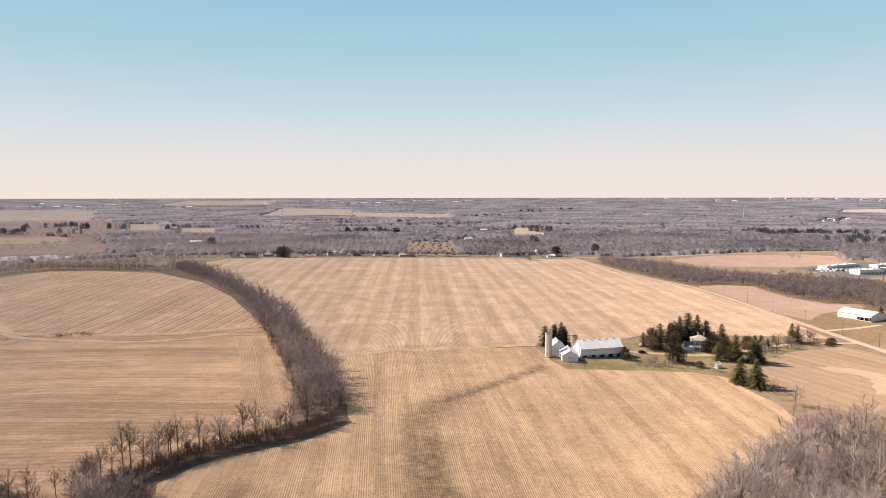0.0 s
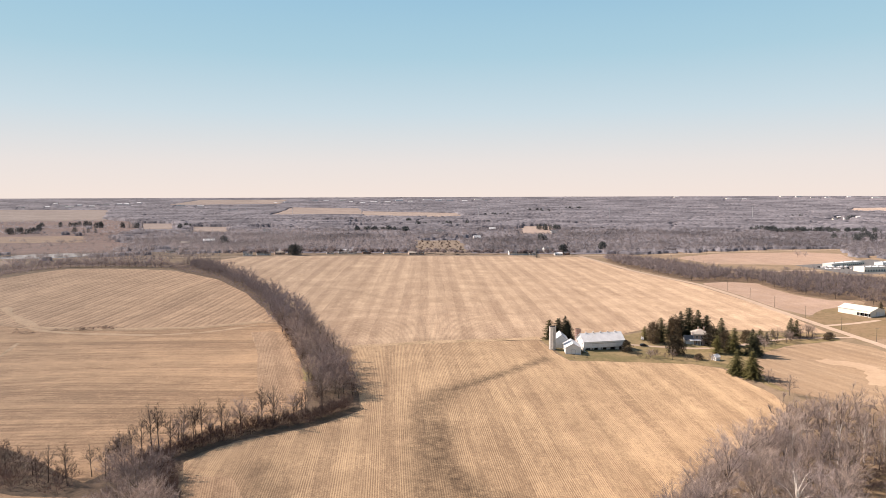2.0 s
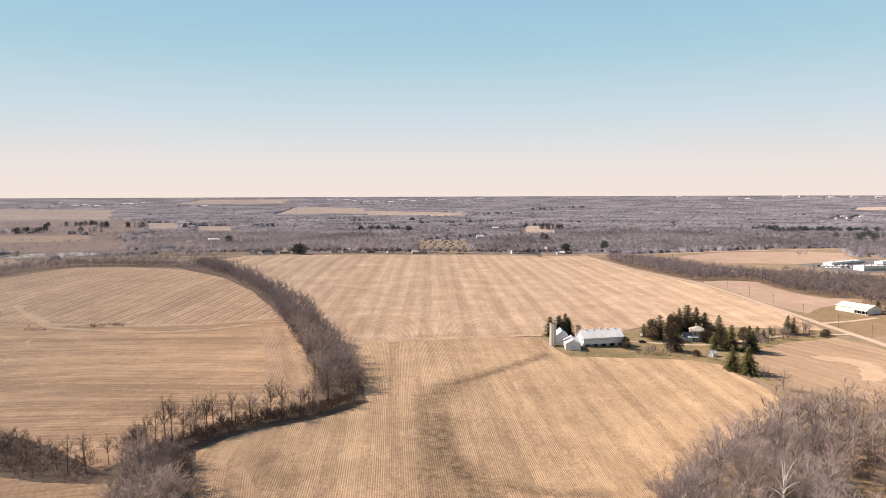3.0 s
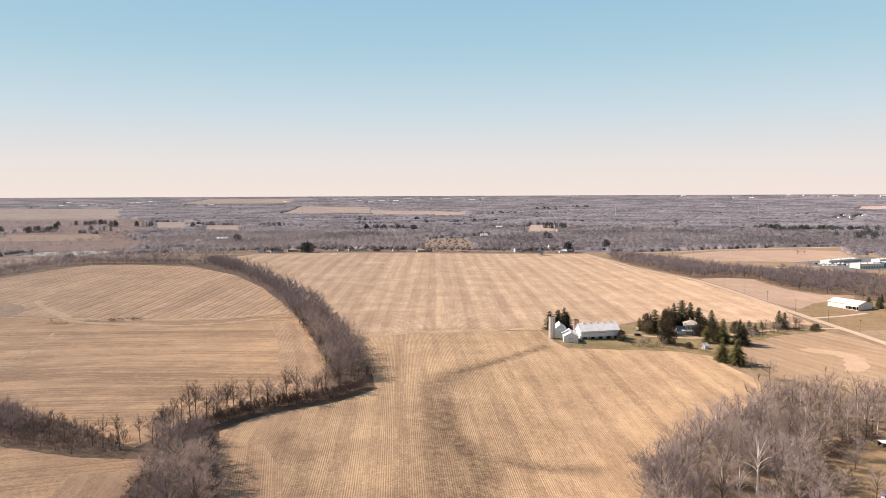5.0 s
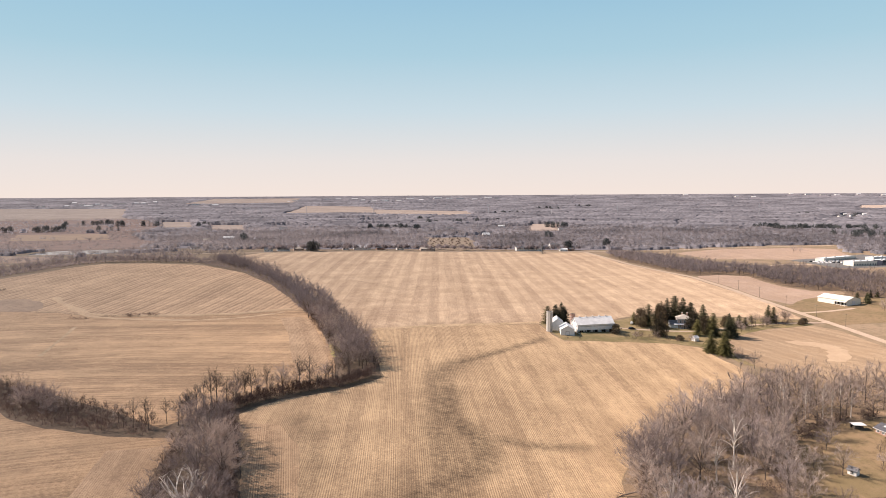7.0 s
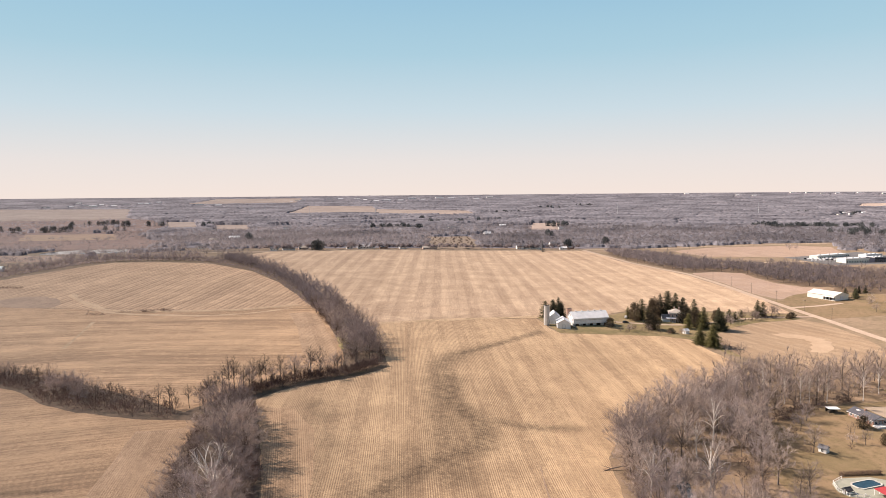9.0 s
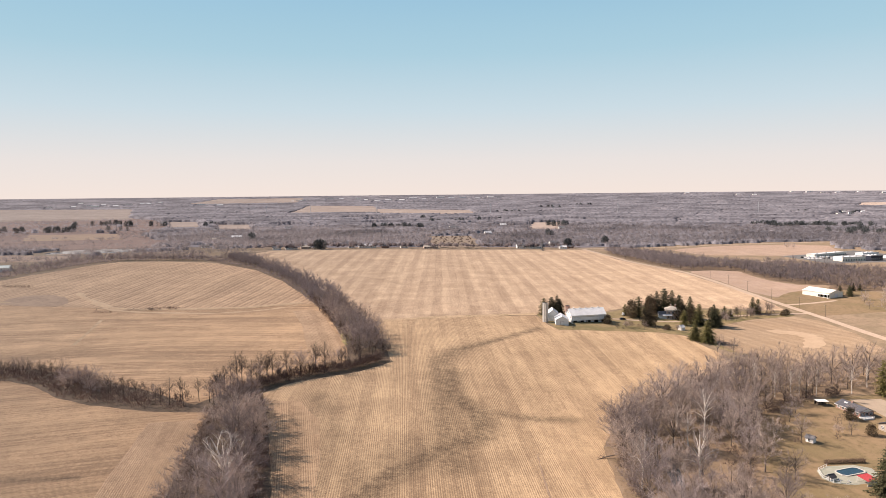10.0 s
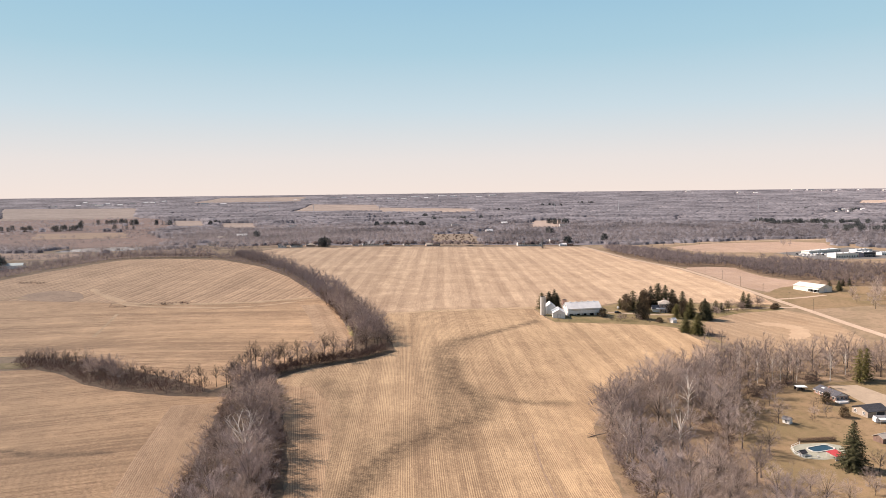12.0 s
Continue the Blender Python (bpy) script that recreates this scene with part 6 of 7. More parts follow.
def build_farmhouse():
    ob = thing("farmhouse", at(202.5, 380.5, -14), "two-storey pale brick farmhouse with a tan hipped roof and white porch", "house")
    l, w, h = 8.6, 9.0, 6.6
    part("wall", boxes((-l / 2, -w / 2, -0.6, l / 2, w / 2, h)), BRICK_PALE, ob)
    part("roof", hip_roof(l, w, h, 9.4, 0.6), SHINGLE_TAN, ob)
    part("cornice", boxes((-l / 2 - 0.3, -w / 2 - 0.3, h - 0.35, l / 2 + 0.3, w / 2 + 0.3, h - 0.02)), WHITE, ob)
    for x in (-1.2, 2.2):
        c = part("chimney", boxes((x, 0.6, 8.0, x + 0.8, 1.4, 10.2)), BRICK, ob)
        part("cap", boxes((x - 0.1, 0.5, 10.2, x + 0.9, 1.5, 10.35)), CONCRETE, c)
    for x in (-2.7, 0, 2.7):
        opening(ob, "window", x, -w / 2 - 0.04, 4.9, 0.95, 1.7)
        opening(ob, "window" if x else "door", x, -w / 2 - 0.04, 1.7 if x else 1.1, 0.95, 1.8 if x else 2.1, pane=None if x else POST)
    for y in (-2.4, 2.4):
        for z in (1.7, 4.9):
            opening(ob, "window", -l / 2 - 0.04, y, z, 0.95, 1.7, -90)
            opening(ob, "window", l / 2 + 0.04, y, z, 0.95, 1.7, 90)
    p = part("porch_roof", poly_mesh([(-7.2, -6.6, 2.9), (-0.6, -6.6, 2.9), (-0.6, -4.5, 3.5), (-7.2, -4.5, 3.5), (-7.2, -6.6, 3.05), (-0.6, -6.6, 3.05), (-0.6, -4.5, 3.65), (-7.2, -4.5, 3.65)],
                                     [(3, 2, 1, 0), (4, 5, 6, 7), (0, 1, 5, 4), (1, 2, 6, 5), (2, 3, 7, 6), (3, 0, 4, 7)]), METAL, ob, "pale metal porch roof")
    part("porch_floor", boxes((-7.1, -6.5, -0.3, -0.7, -4.5, 0.25)), CONCRETE, ob)
    for i in range(4):
        x = -6.95 + i * 2.05
        part("porch_post", boxes((x - 0.09, -6.45, 0.25, x + 0.09, -6.27, 2.92)), WHITE, ob)
    part("wing_wall", boxes((-9.4, -4.4, -0.6, -4.3, 3.2, 2.9)), WHITE, ob)
    wing = part("wing_roof", gable_roof(5.4, 7.8, 2.9, 5.0, 0.4), SHINGLE, ob, "grey shingle wing roof")
    wing.matrix_local = pose(-6.9, -0.6, 0)
    part("wing_gable", gable_walls(5.1, 7.5, 2.9, 4.95, 2.8), WHITE, ob).matrix_local = pose(-6.9, -0.6, 0)
    opening(ob, "window", -9.44, -0.6, 1.6, 1.0, 1.2, -90)


build_farmhouse()
build_shed("garden_shed", 191.5, 340, 25, 3.6, 3.0, 2.1, 3.2, WHITE, METAL, "small whitewashed garden shed below the spruces", True)


def build_car(x, y, turn, paint, label, tall=0.0):
    """A parked car: body with shaped cabin, glass and four wheels."""
    ob = thing("car", at(x, y, turn, 0.12), label, "car", "parked cars")
    hb, hc = 0.95 + tall * 0.3, 1.5 + tall
    prof = [(-2.2, 0.35), (2.2, 0.35), (2.25, 0.75), (1.2, hb), (0.6, hc), (-1.4 - tall * 0.5, hc), (-2.0, hb), (-2.25, 0.8)]
    v = [(x0, s * 0.88, z) for s in (-1, 1) for x0, z in prof]
    n = len(prof)
    f = [tuple(range(n))[::-1], tuple(range(n, 2 * n))] + [(i, (i + 1) % n, n + (i + 1) % n, n + i) for i in range(n)]
    part("body", poly_mesh(v, f), paint, ob)
    part("side_glass", boxes((-1.35, -0.90, hb, 0.5, 0.90, hc - 0.14)), GLASS, ob)
    part("windscreen", poly_mesh([(1.19, -0.78, hb + 0.05), (1.19, 0.78, hb + 0.05), (0.68, 0.72, hc - 0.06), (0.68, -0.72, hc - 0.06)], [(0, 1, 2, 3)]), GLASS, ob)
    for wx in (-1.35, 1.35):
        for sy in (-0.8, 0.8):
            wbm = cylinder(0.33, -0.11, 0.11, 12)
            wh = part("wheel", wbm, RUBBER, ob)
            wh.matrix_local = pose(wx, sy, 0.33, 90, 0, 0)
            part("rim", cylinder(0.19, -0.12, 0.12, 10), STEEL, wh)
    return ob


build_car(161, 368.5, 5, CAR_DARK, "black car parked on the farm drive")
build_car(168, 386.5, 60, CAR_WHITE, "white van parked beside farm evergreens", 0.5)
build_car(153, 378, 20, CAR_DARK, "dark car parked behind the barn")


def build_pole(x, y, turn, h=9.5):
    ob = thing("utility_pole", at(x, y, turn), "weathered wooden utility pole with a crossarm by the road", "pole", "utility poles")
    part("mast", cylinder(0.15, -0.8, h, 8, 0.1), POST, ob)
    arm = part("crossarm", boxes((-1.2, -0.06, h - 0.9, 1.2, 0.06, h - 0.76)), POST, ob)
    for k in (-1.05, 0, 1.05):
        part("insulator", boxes((k - 0.05, -0.05, h - 0.76, k + 0.05, 0.05, h - 0.56)), STEEL, arm)
    return ob


pole = build_pole(327.5, 420, 0)
for y, x in ((385, 326), (462, 329), (505, 331), (548, 335), (592, 338), (700, 330), (760, 321), (830, 321)):
    copy_thing(pole, at(x, y, 0))
for x, y in ((-300, 900), (-140, 908), (-60, 930), (20, 950), (100, 966), (160, 978), (240, 988), (300, 990), (380, 986), (470, 990), (560, 1008), (640, 1010)):
    copy_thing(pole, at(x, y + 6, 90))


def build_long_shed():
    ob = thing("long_shed", at(382.5, 471.5, -70), "long cream metal shed with a low roof and open porch", "shed")
    l, w, eave, ridge = 26, 18, 4.2, 6.6
    part("wall", gable_walls(l, w, eave, ridge), CREAM, ob)
    roof = part("roof", gable_roof(l, w, eave, ridge, 0.4), CREAM, ob)
    part("seam", seams(l, w, eave, ridge, 1.0), CREAM, roof)
    part("porch_opening", boxes((2.5, -w / 2 - 0.06, 0.3, l / 2 - 0.3, -w / 2 + 0.2, 3.0)), DARK, ob)
    part("porch_roof", poly_mesh([(2.0, -w / 2, 3.5), (l / 2 + 0.3, -w / 2, 3.5), (l / 2 + 0.3, -w / 2 - 2.4, 2.9), (2.0, -w / 2 - 2.4, 2.9), (2.0, -w / 2, 3.65), (l / 2 + 0.3, -w / 2, 3.65), (l / 2 + 0.3, -w / 2 - 2.4, 3.05), (2.0, -w / 2 - 2.4, 3.05)],
                                 [(0, 1, 2, 3), (7, 6, 5, 4), (0, 4, 5, 1), (1, 5, 6, 2), (2, 6, 7, 3), (3, 7, 4, 0)]), CREAM, ob)
    for i in range(4):
        x = 2.4 + i * 3.5
        part("porch_post", boxes((x - 0.1, -w / 2 - 2.3, -0.5, x + 0.1, -w / 2 - 2.1, 2.95)), WHITE, ob)
    for i in range(3):
        opening(ob, "window", 4.5 + i * 3.2, -w / 2 - 0.1, 1.7, 1.4, 1.4)
    opening(ob, "door", l / 2 + 0.05, 0, 1.8, 3.6, 3.4, 90, METAL, STEEL)


build_long_shed()
build_shed("green_roof_barn", -462, 730, 10, 30, 11, 4.0, 6.5, WHITE, plain("pale_green_roof", (0.321, 0.371, 0.357), (0.393, 0.443, 0.428), 1.0, 0.5), "white barn with a pale green roof behind brush", True, 3, "barn")

# ---- houses beside the wood ----
def build_ranch():
    ob = thing("ranch_house", at(202.6, 185, 97) @ Matrix.Scale(0.85, 4), "single-storey brick ranch house with a dark slate-grey roof and white gable", "house")
    l, w, eave, ridge = 16, 8.4, 2.8, 4.6
    part("wall", boxes((-l / 2, -w / 2, -0.8, l / 2, w / 2, eave)), BRICK, ob)
    part("gable", gable_walls(l, w, eave, ridge, eave - 0.05), WHITE, ob)
    part("roof", gable_roof(l, w, eave, ridge, 0.6), SLATE, ob)
    part("chimney", boxes((1, -0.5, 4.0, 2.0, 0.5, 5.5)), BRICK, ob)
    part("gutter", boxes((-l / 2 - 0.6, w / 2 + 0.56, eave - 0.42, l / 2 + 0.6, w / 2 + 0.72, eave - 0.24)), WHITE, ob)
    part("skylight", boxes((3.0, 1.2, 3.95, 5.0, 2.2, 4.35)), METAL, ob)
    for i in range(5):
        opening(ob, "window", -6.2 + i * 3.1, w / 2 + 0.04, 1.6, 1.5, 1.2, 180)
    for y in (-2.6, 0.2, 2.8):
        opening(ob, "window", -l / 2 - 0.04, y, 1.6, 1.6, 1.3, -90)
    part("deck", boxes((-l / 2 - 3.6, -1.2, -0.4, -l / 2, 4.6, 0.5)), WHITE, ob)
    for i in range(7):
        part("deck_rail", boxes((-l / 2 - 3.6, -1.2 + i * 0.93, 0.5, -l / 2 - 3.52, -1.1 + i * 0.93, 1.4)), WHITE, ob)
    part("deck_handrail", boxes((-l / 2 - 3.65, -1.2, 1.4, -l / 2 - 3.48, 4.6, 1.5)), WHITE, ob)


build_ranch()


def build_garage():
    ob = thing("garage", at(204.5, 161.5, 10), "cream garage with a nearly black shingle roof", "garage")
    l, w, eave, ridge = 11, 8.4, 2.7, 4.3
    part("wall", gable_walls(l, w, eave, ridge), plain("cream_siding", (0.286, 0.236, 0.186), (0.357, 0.300, 0.243), 1.5, 0.7), ob)
    part("roof", gable_roof(l, w, eave, ridge, 0.5), SHINGLE_DARK, ob)
    opening(ob, "door", 1.5, -w / 2 - 0.05, 1.15, 4.6, 2.2, 0, SHINGLE_DARK, WHITE)
    for y in (-2.2, 2.2):
        opening(ob, "window", -l / 2 - 0.04, y, 1.5, 1.1, 1.1, -90)


build_garage()


def build_camper():
    ob = thing("camper_trailer", at(202.5, 150.8, -6), "white camper trailer with a grey roof and side awning", "trailer")
    prof = [(-3.6, 0.5), (3.6, 0.5), (3.7, 1.6), (3.2, 2.75), (-3.4, 2.75), (-3.7, 1.8)]
    n = len(prof)
    v = [(x, s * 1.25, z) for s in (-1, 1) for x, z in prof]
    part("body", poly_mesh(v, [tuple(range(n))[::-1], tuple(range(n, 2 * n))] + [(i, (i + 1) % n, n + (i + 1) % n, n + i) for i in range(n)]), CAR_WHITE, ob)
    part("roof", boxes((-3.4, -1.2, 2.75, 3.2, 1.2, 2.83)), SHINGLE, ob)
    part("awning", poly_mesh([(-2.8, -1.25, 2.4), (2.4, -1.25, 2.4), (2.4, -2.8, 2.0), (-2.8, -2.8, 2.0), (-2.8, -1.25, 2.45), (2.4, -1.25, 2.45), (2.4, -2.8, 2.05), (-2.8, -2.8, 2.05)],
                             [(0, 1, 2, 3), (7, 6, 5, 4), (0, 4, 5, 1), (1, 5, 6, 2), (2, 6, 7, 3), (3, 7, 4, 0)]), WHITE, ob)
    for x in (-2.7, 2.3):
        part("awning_pole", boxes((x, -2.78, -0.3, x + 0.06, -2.72, 2.0)), STEEL, ob)
    for x in (-2.0, 0.6):
        opening(ob, "window", x, -1.28, 1.7, 1.1, 0.7, bar=False)
    for sy in (-1.1, 1.1):
        part("wheel", cylinder(0.36, -0.12, 0.12, 12), RUBBER, ob).matrix_local = pose(0.2, sy, 0.36, 90, 0, 0)


build_camper()
build_shed("tool_shed", 187, 131, 15, 5.0, 4.2, 2.2, 3.3, plain("brown_siding", (0.157, 0.100, 0.079), (0.214, 0.143, 0.114), 1.5, 0.8), SHINGLE_TAN, "small brown shed with a pale roof on the lawn", True)
build_shed("tool_shed", 161.5, 154.5, -60, 3.0, 2.5, 1.9, 2.7, WHITE, SHINGLE, "small white shed with a grey roof under a bare tree", True, 1)


def build_carport():
    ob = thing("carport", at(193.5, 195, -8) @ Matrix.Scale(0.85, 4), "open carport with a flat white roof and stored clutter", "carport")
    part("roof", boxes((-3.0, -2.2, 2.5, 3.0, 2.2, 2.68)), WHITE, ob)
    for x in (-2.8, 2.6):
        for y in (-2.0, 1.8):
            part("post", boxes((x, y, -0.5, x + 0.15, y + 0.15, 2.5)), POST, ob)
    part("back_wall", boxes((-2.9, 1.95, -0.4, 2.9, 2.1, 2.5)), DARK, ob)
    part("stacked_clutter", boxes((-2.2, -0.6, -0.3, -0.9, 1.0, 1.2), (-0.5, -0.2, -0.3, 0.8, 1.4, 0.9), (1.2, -0.8, -0.3, 2.2, 1.2, 1.5)), POST, ob)


build_carport()


def build_pool():
    ob = thing("swimming_pool", at(157, 125.3, 14), "blue covered swimming pool with a pale rim", "pool")
    out = [(-5.6, -1.5), (-4.2, -2.7), (4.2, -2.7), (5.6, -1.5), (5.6, 1.5), (4.2, 2.7), (-4.2, 2.7), (-5.6, 1.5)]
    inn = [(x * 0.9, y * 0.84) for x, y in out]
    n = len(out)
    v = [(x, y, z) for ring_, z in ((out, -0.3), (out, 0.66), (inn, 0.66), (inn, 0.4)) for x, y in ring_]
    f = [(k * n + i, k * n + (i + 1) % n, (k + 1) * n + (i + 1) % n, (k + 1) * n + i) for k in range(3) for i in range(n)]
    part("rim", poly_mesh(v, f), CONCRETE, ob, "pale concrete coping")
    part("water", poly_mesh([(x, y, 0.52) for x, y in inn], [tuple(range(n))]), POOL_WATER, ob, "dark blue water under a cover")
    for y in (-0.5, 0.5):
        part("ladder_rail", boxes((4.7, y - 0.03, 0.2, 4.76, y + 0.03, 1.1), (4.7, y - 0.03, 1.04, 5.4, y + 0.03, 1.1), (5.34, y - 0.03, 0.4, 5.4, y + 0.03, 1.1)), STEEL, ob)


build_pool()
patch("pool_deck", [(146.5, 127), (144.2, 121), (145.4, 117.6), (151, 115.8), (158.5, 117.2), (166, 123.5), (166.8, 128.6), (163, 131), (153, 130.6)], POOL_DECK,
      "grey-green paved deck round the swimming pool", "paving", 4, lift=0.32, wobble=0.1)
shed_m = at(156.8, 116.2, 14) @ Matrix.Scale(0.82, 4)
canopy = thing("pool_canopy", shed_m, "open pool shelter with a bright red metal roof and white wall", "shelter")
part("roof", poly_mesh([(-3, -2.6, 2.3), (3, -2.6, 2.3), (3, 2.8, 2.9), (-3, 2.8, 2.9), (-3, -2.6, 2.42), (3, -2.6, 2.42), (3, 2.8, 3.02), (-3, 2.8, 3.02)],
                       [(3, 2, 1, 0), (4, 5, 6, 7), (0, 1, 5, 4), (1, 2, 6, 5), (2, 3, 7, 6), (3, 0, 4, 7)]), RED, canopy, "bright red metal roof")
part("back_wall", boxes((-2.9, -2.5, -0.5, 2.9, -2.38, 2.3)), WHITE, canopy)
for x in (-2.85, 0, 2.7):
    part("post", boxes((x, 2.5, -0.5, x + 0.14, 2.64, 2.85)), WHITE, canopy)
for i in range(10):
    part("roof_rib", boxes((-2.95 + i * 0.65, -0.03, -0.02, -2.9 + i * 0.65, 0.03, 0.02)), RED, canopy).matrix_local = Matrix.Translation((0, 0.1, 2.74)) @ Matrix.Rotation(math.atan2(0.6, 5.4), 4, "X") @ Matrix.Diagonal((1, 90, 1, 1))
pump = build_shed("pump_house", 145.6, 119.4, 14, 2.2, 1.8, 1.6, 2.2, WHITE, SHINGLE_DARK, "tiny white pump house with a dark roof by the pool", True)


def build_fence(name, line, gap, h, material, label):
    """Posts, rails and pickets along a line."""
    ob = thing(name, pose(0, 0, 0), label, "fence")
    pts = along(line, gap)
    pts.append((*line[-1], pts[-1][2]))
    for (x, y, a), (x1, y1, _) in zip(pts, pts[1:]):
        z, z1 = height(x, y), height(x1, y1)
        part("post", boxes((x - 0.06, y - 0.06, z - 0.4, x + 0.06, y + 0.06, z + h + 0.1)), material, ob)
        d = Vector((x1 - x, y1 - y, z1 - z))
        s = Vector((-d.y, d.x, 0)).normalized() * 0.03
        for k in (0.3, h):
            q = [Vector((x, y, z + k)) + s, Vector((x, y, z + k)) - s, Vector((x1, y1, z1 + k)) - s, Vector((x1, y1, z1 + k)) + s]
            part("rail", poly_mesh([tuple(p) for p in q] + [tuple(p + Vector((0, 0, 0.09))) for p in q], [(0, 1, 2, 3), (7, 6, 5, 4), (0, 4, 5, 1), (1, 5, 6, 2), (2, 6, 7, 3), (3, 7, 4, 0)]), material, ob)
    return ob


build_fence("pool_fence", [(152, 131), (146.2, 127.4), (143.8, 121), (145.1, 117.3), (151, 115.4)], 2.2, 1.1, WHITE, "low white rail fence round the pool deck")
box_hedge = thing("clipped_hedge", at(161, 133.6, 0), "clipped brown leafless hedge behind the swimming pool", "hedge")
hg = random.Random(61)
hv, hf = [], []
for _ in range(5200):
    q = Vector((hg.uniform(-8, 8), hg.uniform(-0.8, 0.8), hg.uniform(0.0, 1.7) - 0.1))
    twig(hv, hf, q, (rand_dir(hg) + Vector((0, 0, 0.5))).normalized(), hg.uniform(0.25, 0.5), 0.07, hg)
part("twigs", mesh("twigs", hv, hf), HEDGE_BROWN, box_hedge)
sv, sf = [], []
for i in range(33):
    tube(sv, sf, [Vector((-8 + i * 0.5, hg.uniform(-0.4, 0.4), -0.5)), Vector((-8 + i * 0.5, hg.uniform(-0.5, 0.5), 1.4))], [0.06, 0.03], 4)
part("stems", mesh("stems", sv, sf), BARK, box_hedge)
for x, y, t in ((146.5, 122, 20), (148, 118.5, 80), (150.5, 117, 140)):
    ch = thing("deck_chair", at(x, y, t, 0.2), "white garden chair on the pool deck", "chair", "pool chairs")
    part("seat", boxes((-0.3, -0.3, 0.38, 0.3, 0.3, 0.44)), WHITE, ch)
    part("backrest", boxes((-0.3, 0.24, 0.44, 0.3, 0.3, 1.0)), WHITE, ch)
    for sx in (-0.27, 0.21):
        for sy in (-0.27, 0.21):
            part("leg", boxes((sx, sy, 0, sx + 0.06, sy + 0.06, 0.38)), WHITE, ch)
log = thing("fallen_branch", at(71, 137, 15), "dark fallen branch on the field edge", "branch")
lv, lf = [], []
tube(lv, lf, [Vector((-4, 0, 0.3)), Vector((-1, 0.5, 0.5)), Vector((2, 0.2, 0.9)), Vector((4, -0.6, 1.3))], [0.1, 0.2, 0.22, 0.15], 6)
tube(lv, lf, [Vector((0, 0.4, 0.5)), Vector((-2, 1.6, 1.2)), Vector((-3, 2, 1.6))], [0.14, 0.09, 0.03], 5)
part("limb", mesh("limb", lv, lf), BARK, log)
tv_, tf_ = [], []
r_ = random.Random(3)
for _ in range(60):
    twig(tv_, tf_, Vector((r_.uniform(-4, 0), r_.uniform(-0.5, 2), r_.uniform(0.3, 1.2))), (rand_dir(r_) + Vector((0, 0, 0.3))).normalized(), 1.1, 0.06, r_)
part("twigs", mesh("twigs", tv_, tf_), BRUSH, log)

# ---- far houses ----
def build_house(x, y, turn, l, w, eave, ridge, wall_m, roof_m, label, chimney=True, wing=False):
    ob = thing("house", at(x, y, turn), label, "house", "far houses")
    part("wall", gable_walls(l, w, eave, ridge, -1.0), wall_m, ob)
    part("roof", gable_roof(l, w, eave, ridge, 0.4), roof_m, ob)
    for i in range(max(2, int(l / 4))):
        n = max(2, int(l / 4))
        xx = -l / 2 + (i + 0.5) * l / n
        opening(ob, "window", xx, -w / 2 - 0.04, 1.6, 1.1, 1.3, bar=False)
        if eave > 4:
            opening(ob, "window", xx, -w / 2 - 0.04, 4.3, 1.1, 1.3, bar=False)
    if chimney:
        part("chimney", boxes((l * 0.2, -0.4, eave, l * 0.2 + 0.8, 0.4, ridge + 1.0)), BRICK, ob)
    if wing:
        part("wing", boxes((l / 2, -w * 0.4, -1.0, l / 2 + 5, w * 0.3, eave * 0.8)), wall_m, ob)
        part("wing_roof", gable_roof(5.4, w * 0.75, eave * 0.8, eave * 0.8 + 1.6, 0.3), roof_m, ob).matrix_local = pose(l / 2 + 2.6, -w * 0.05, 0)
    return ob


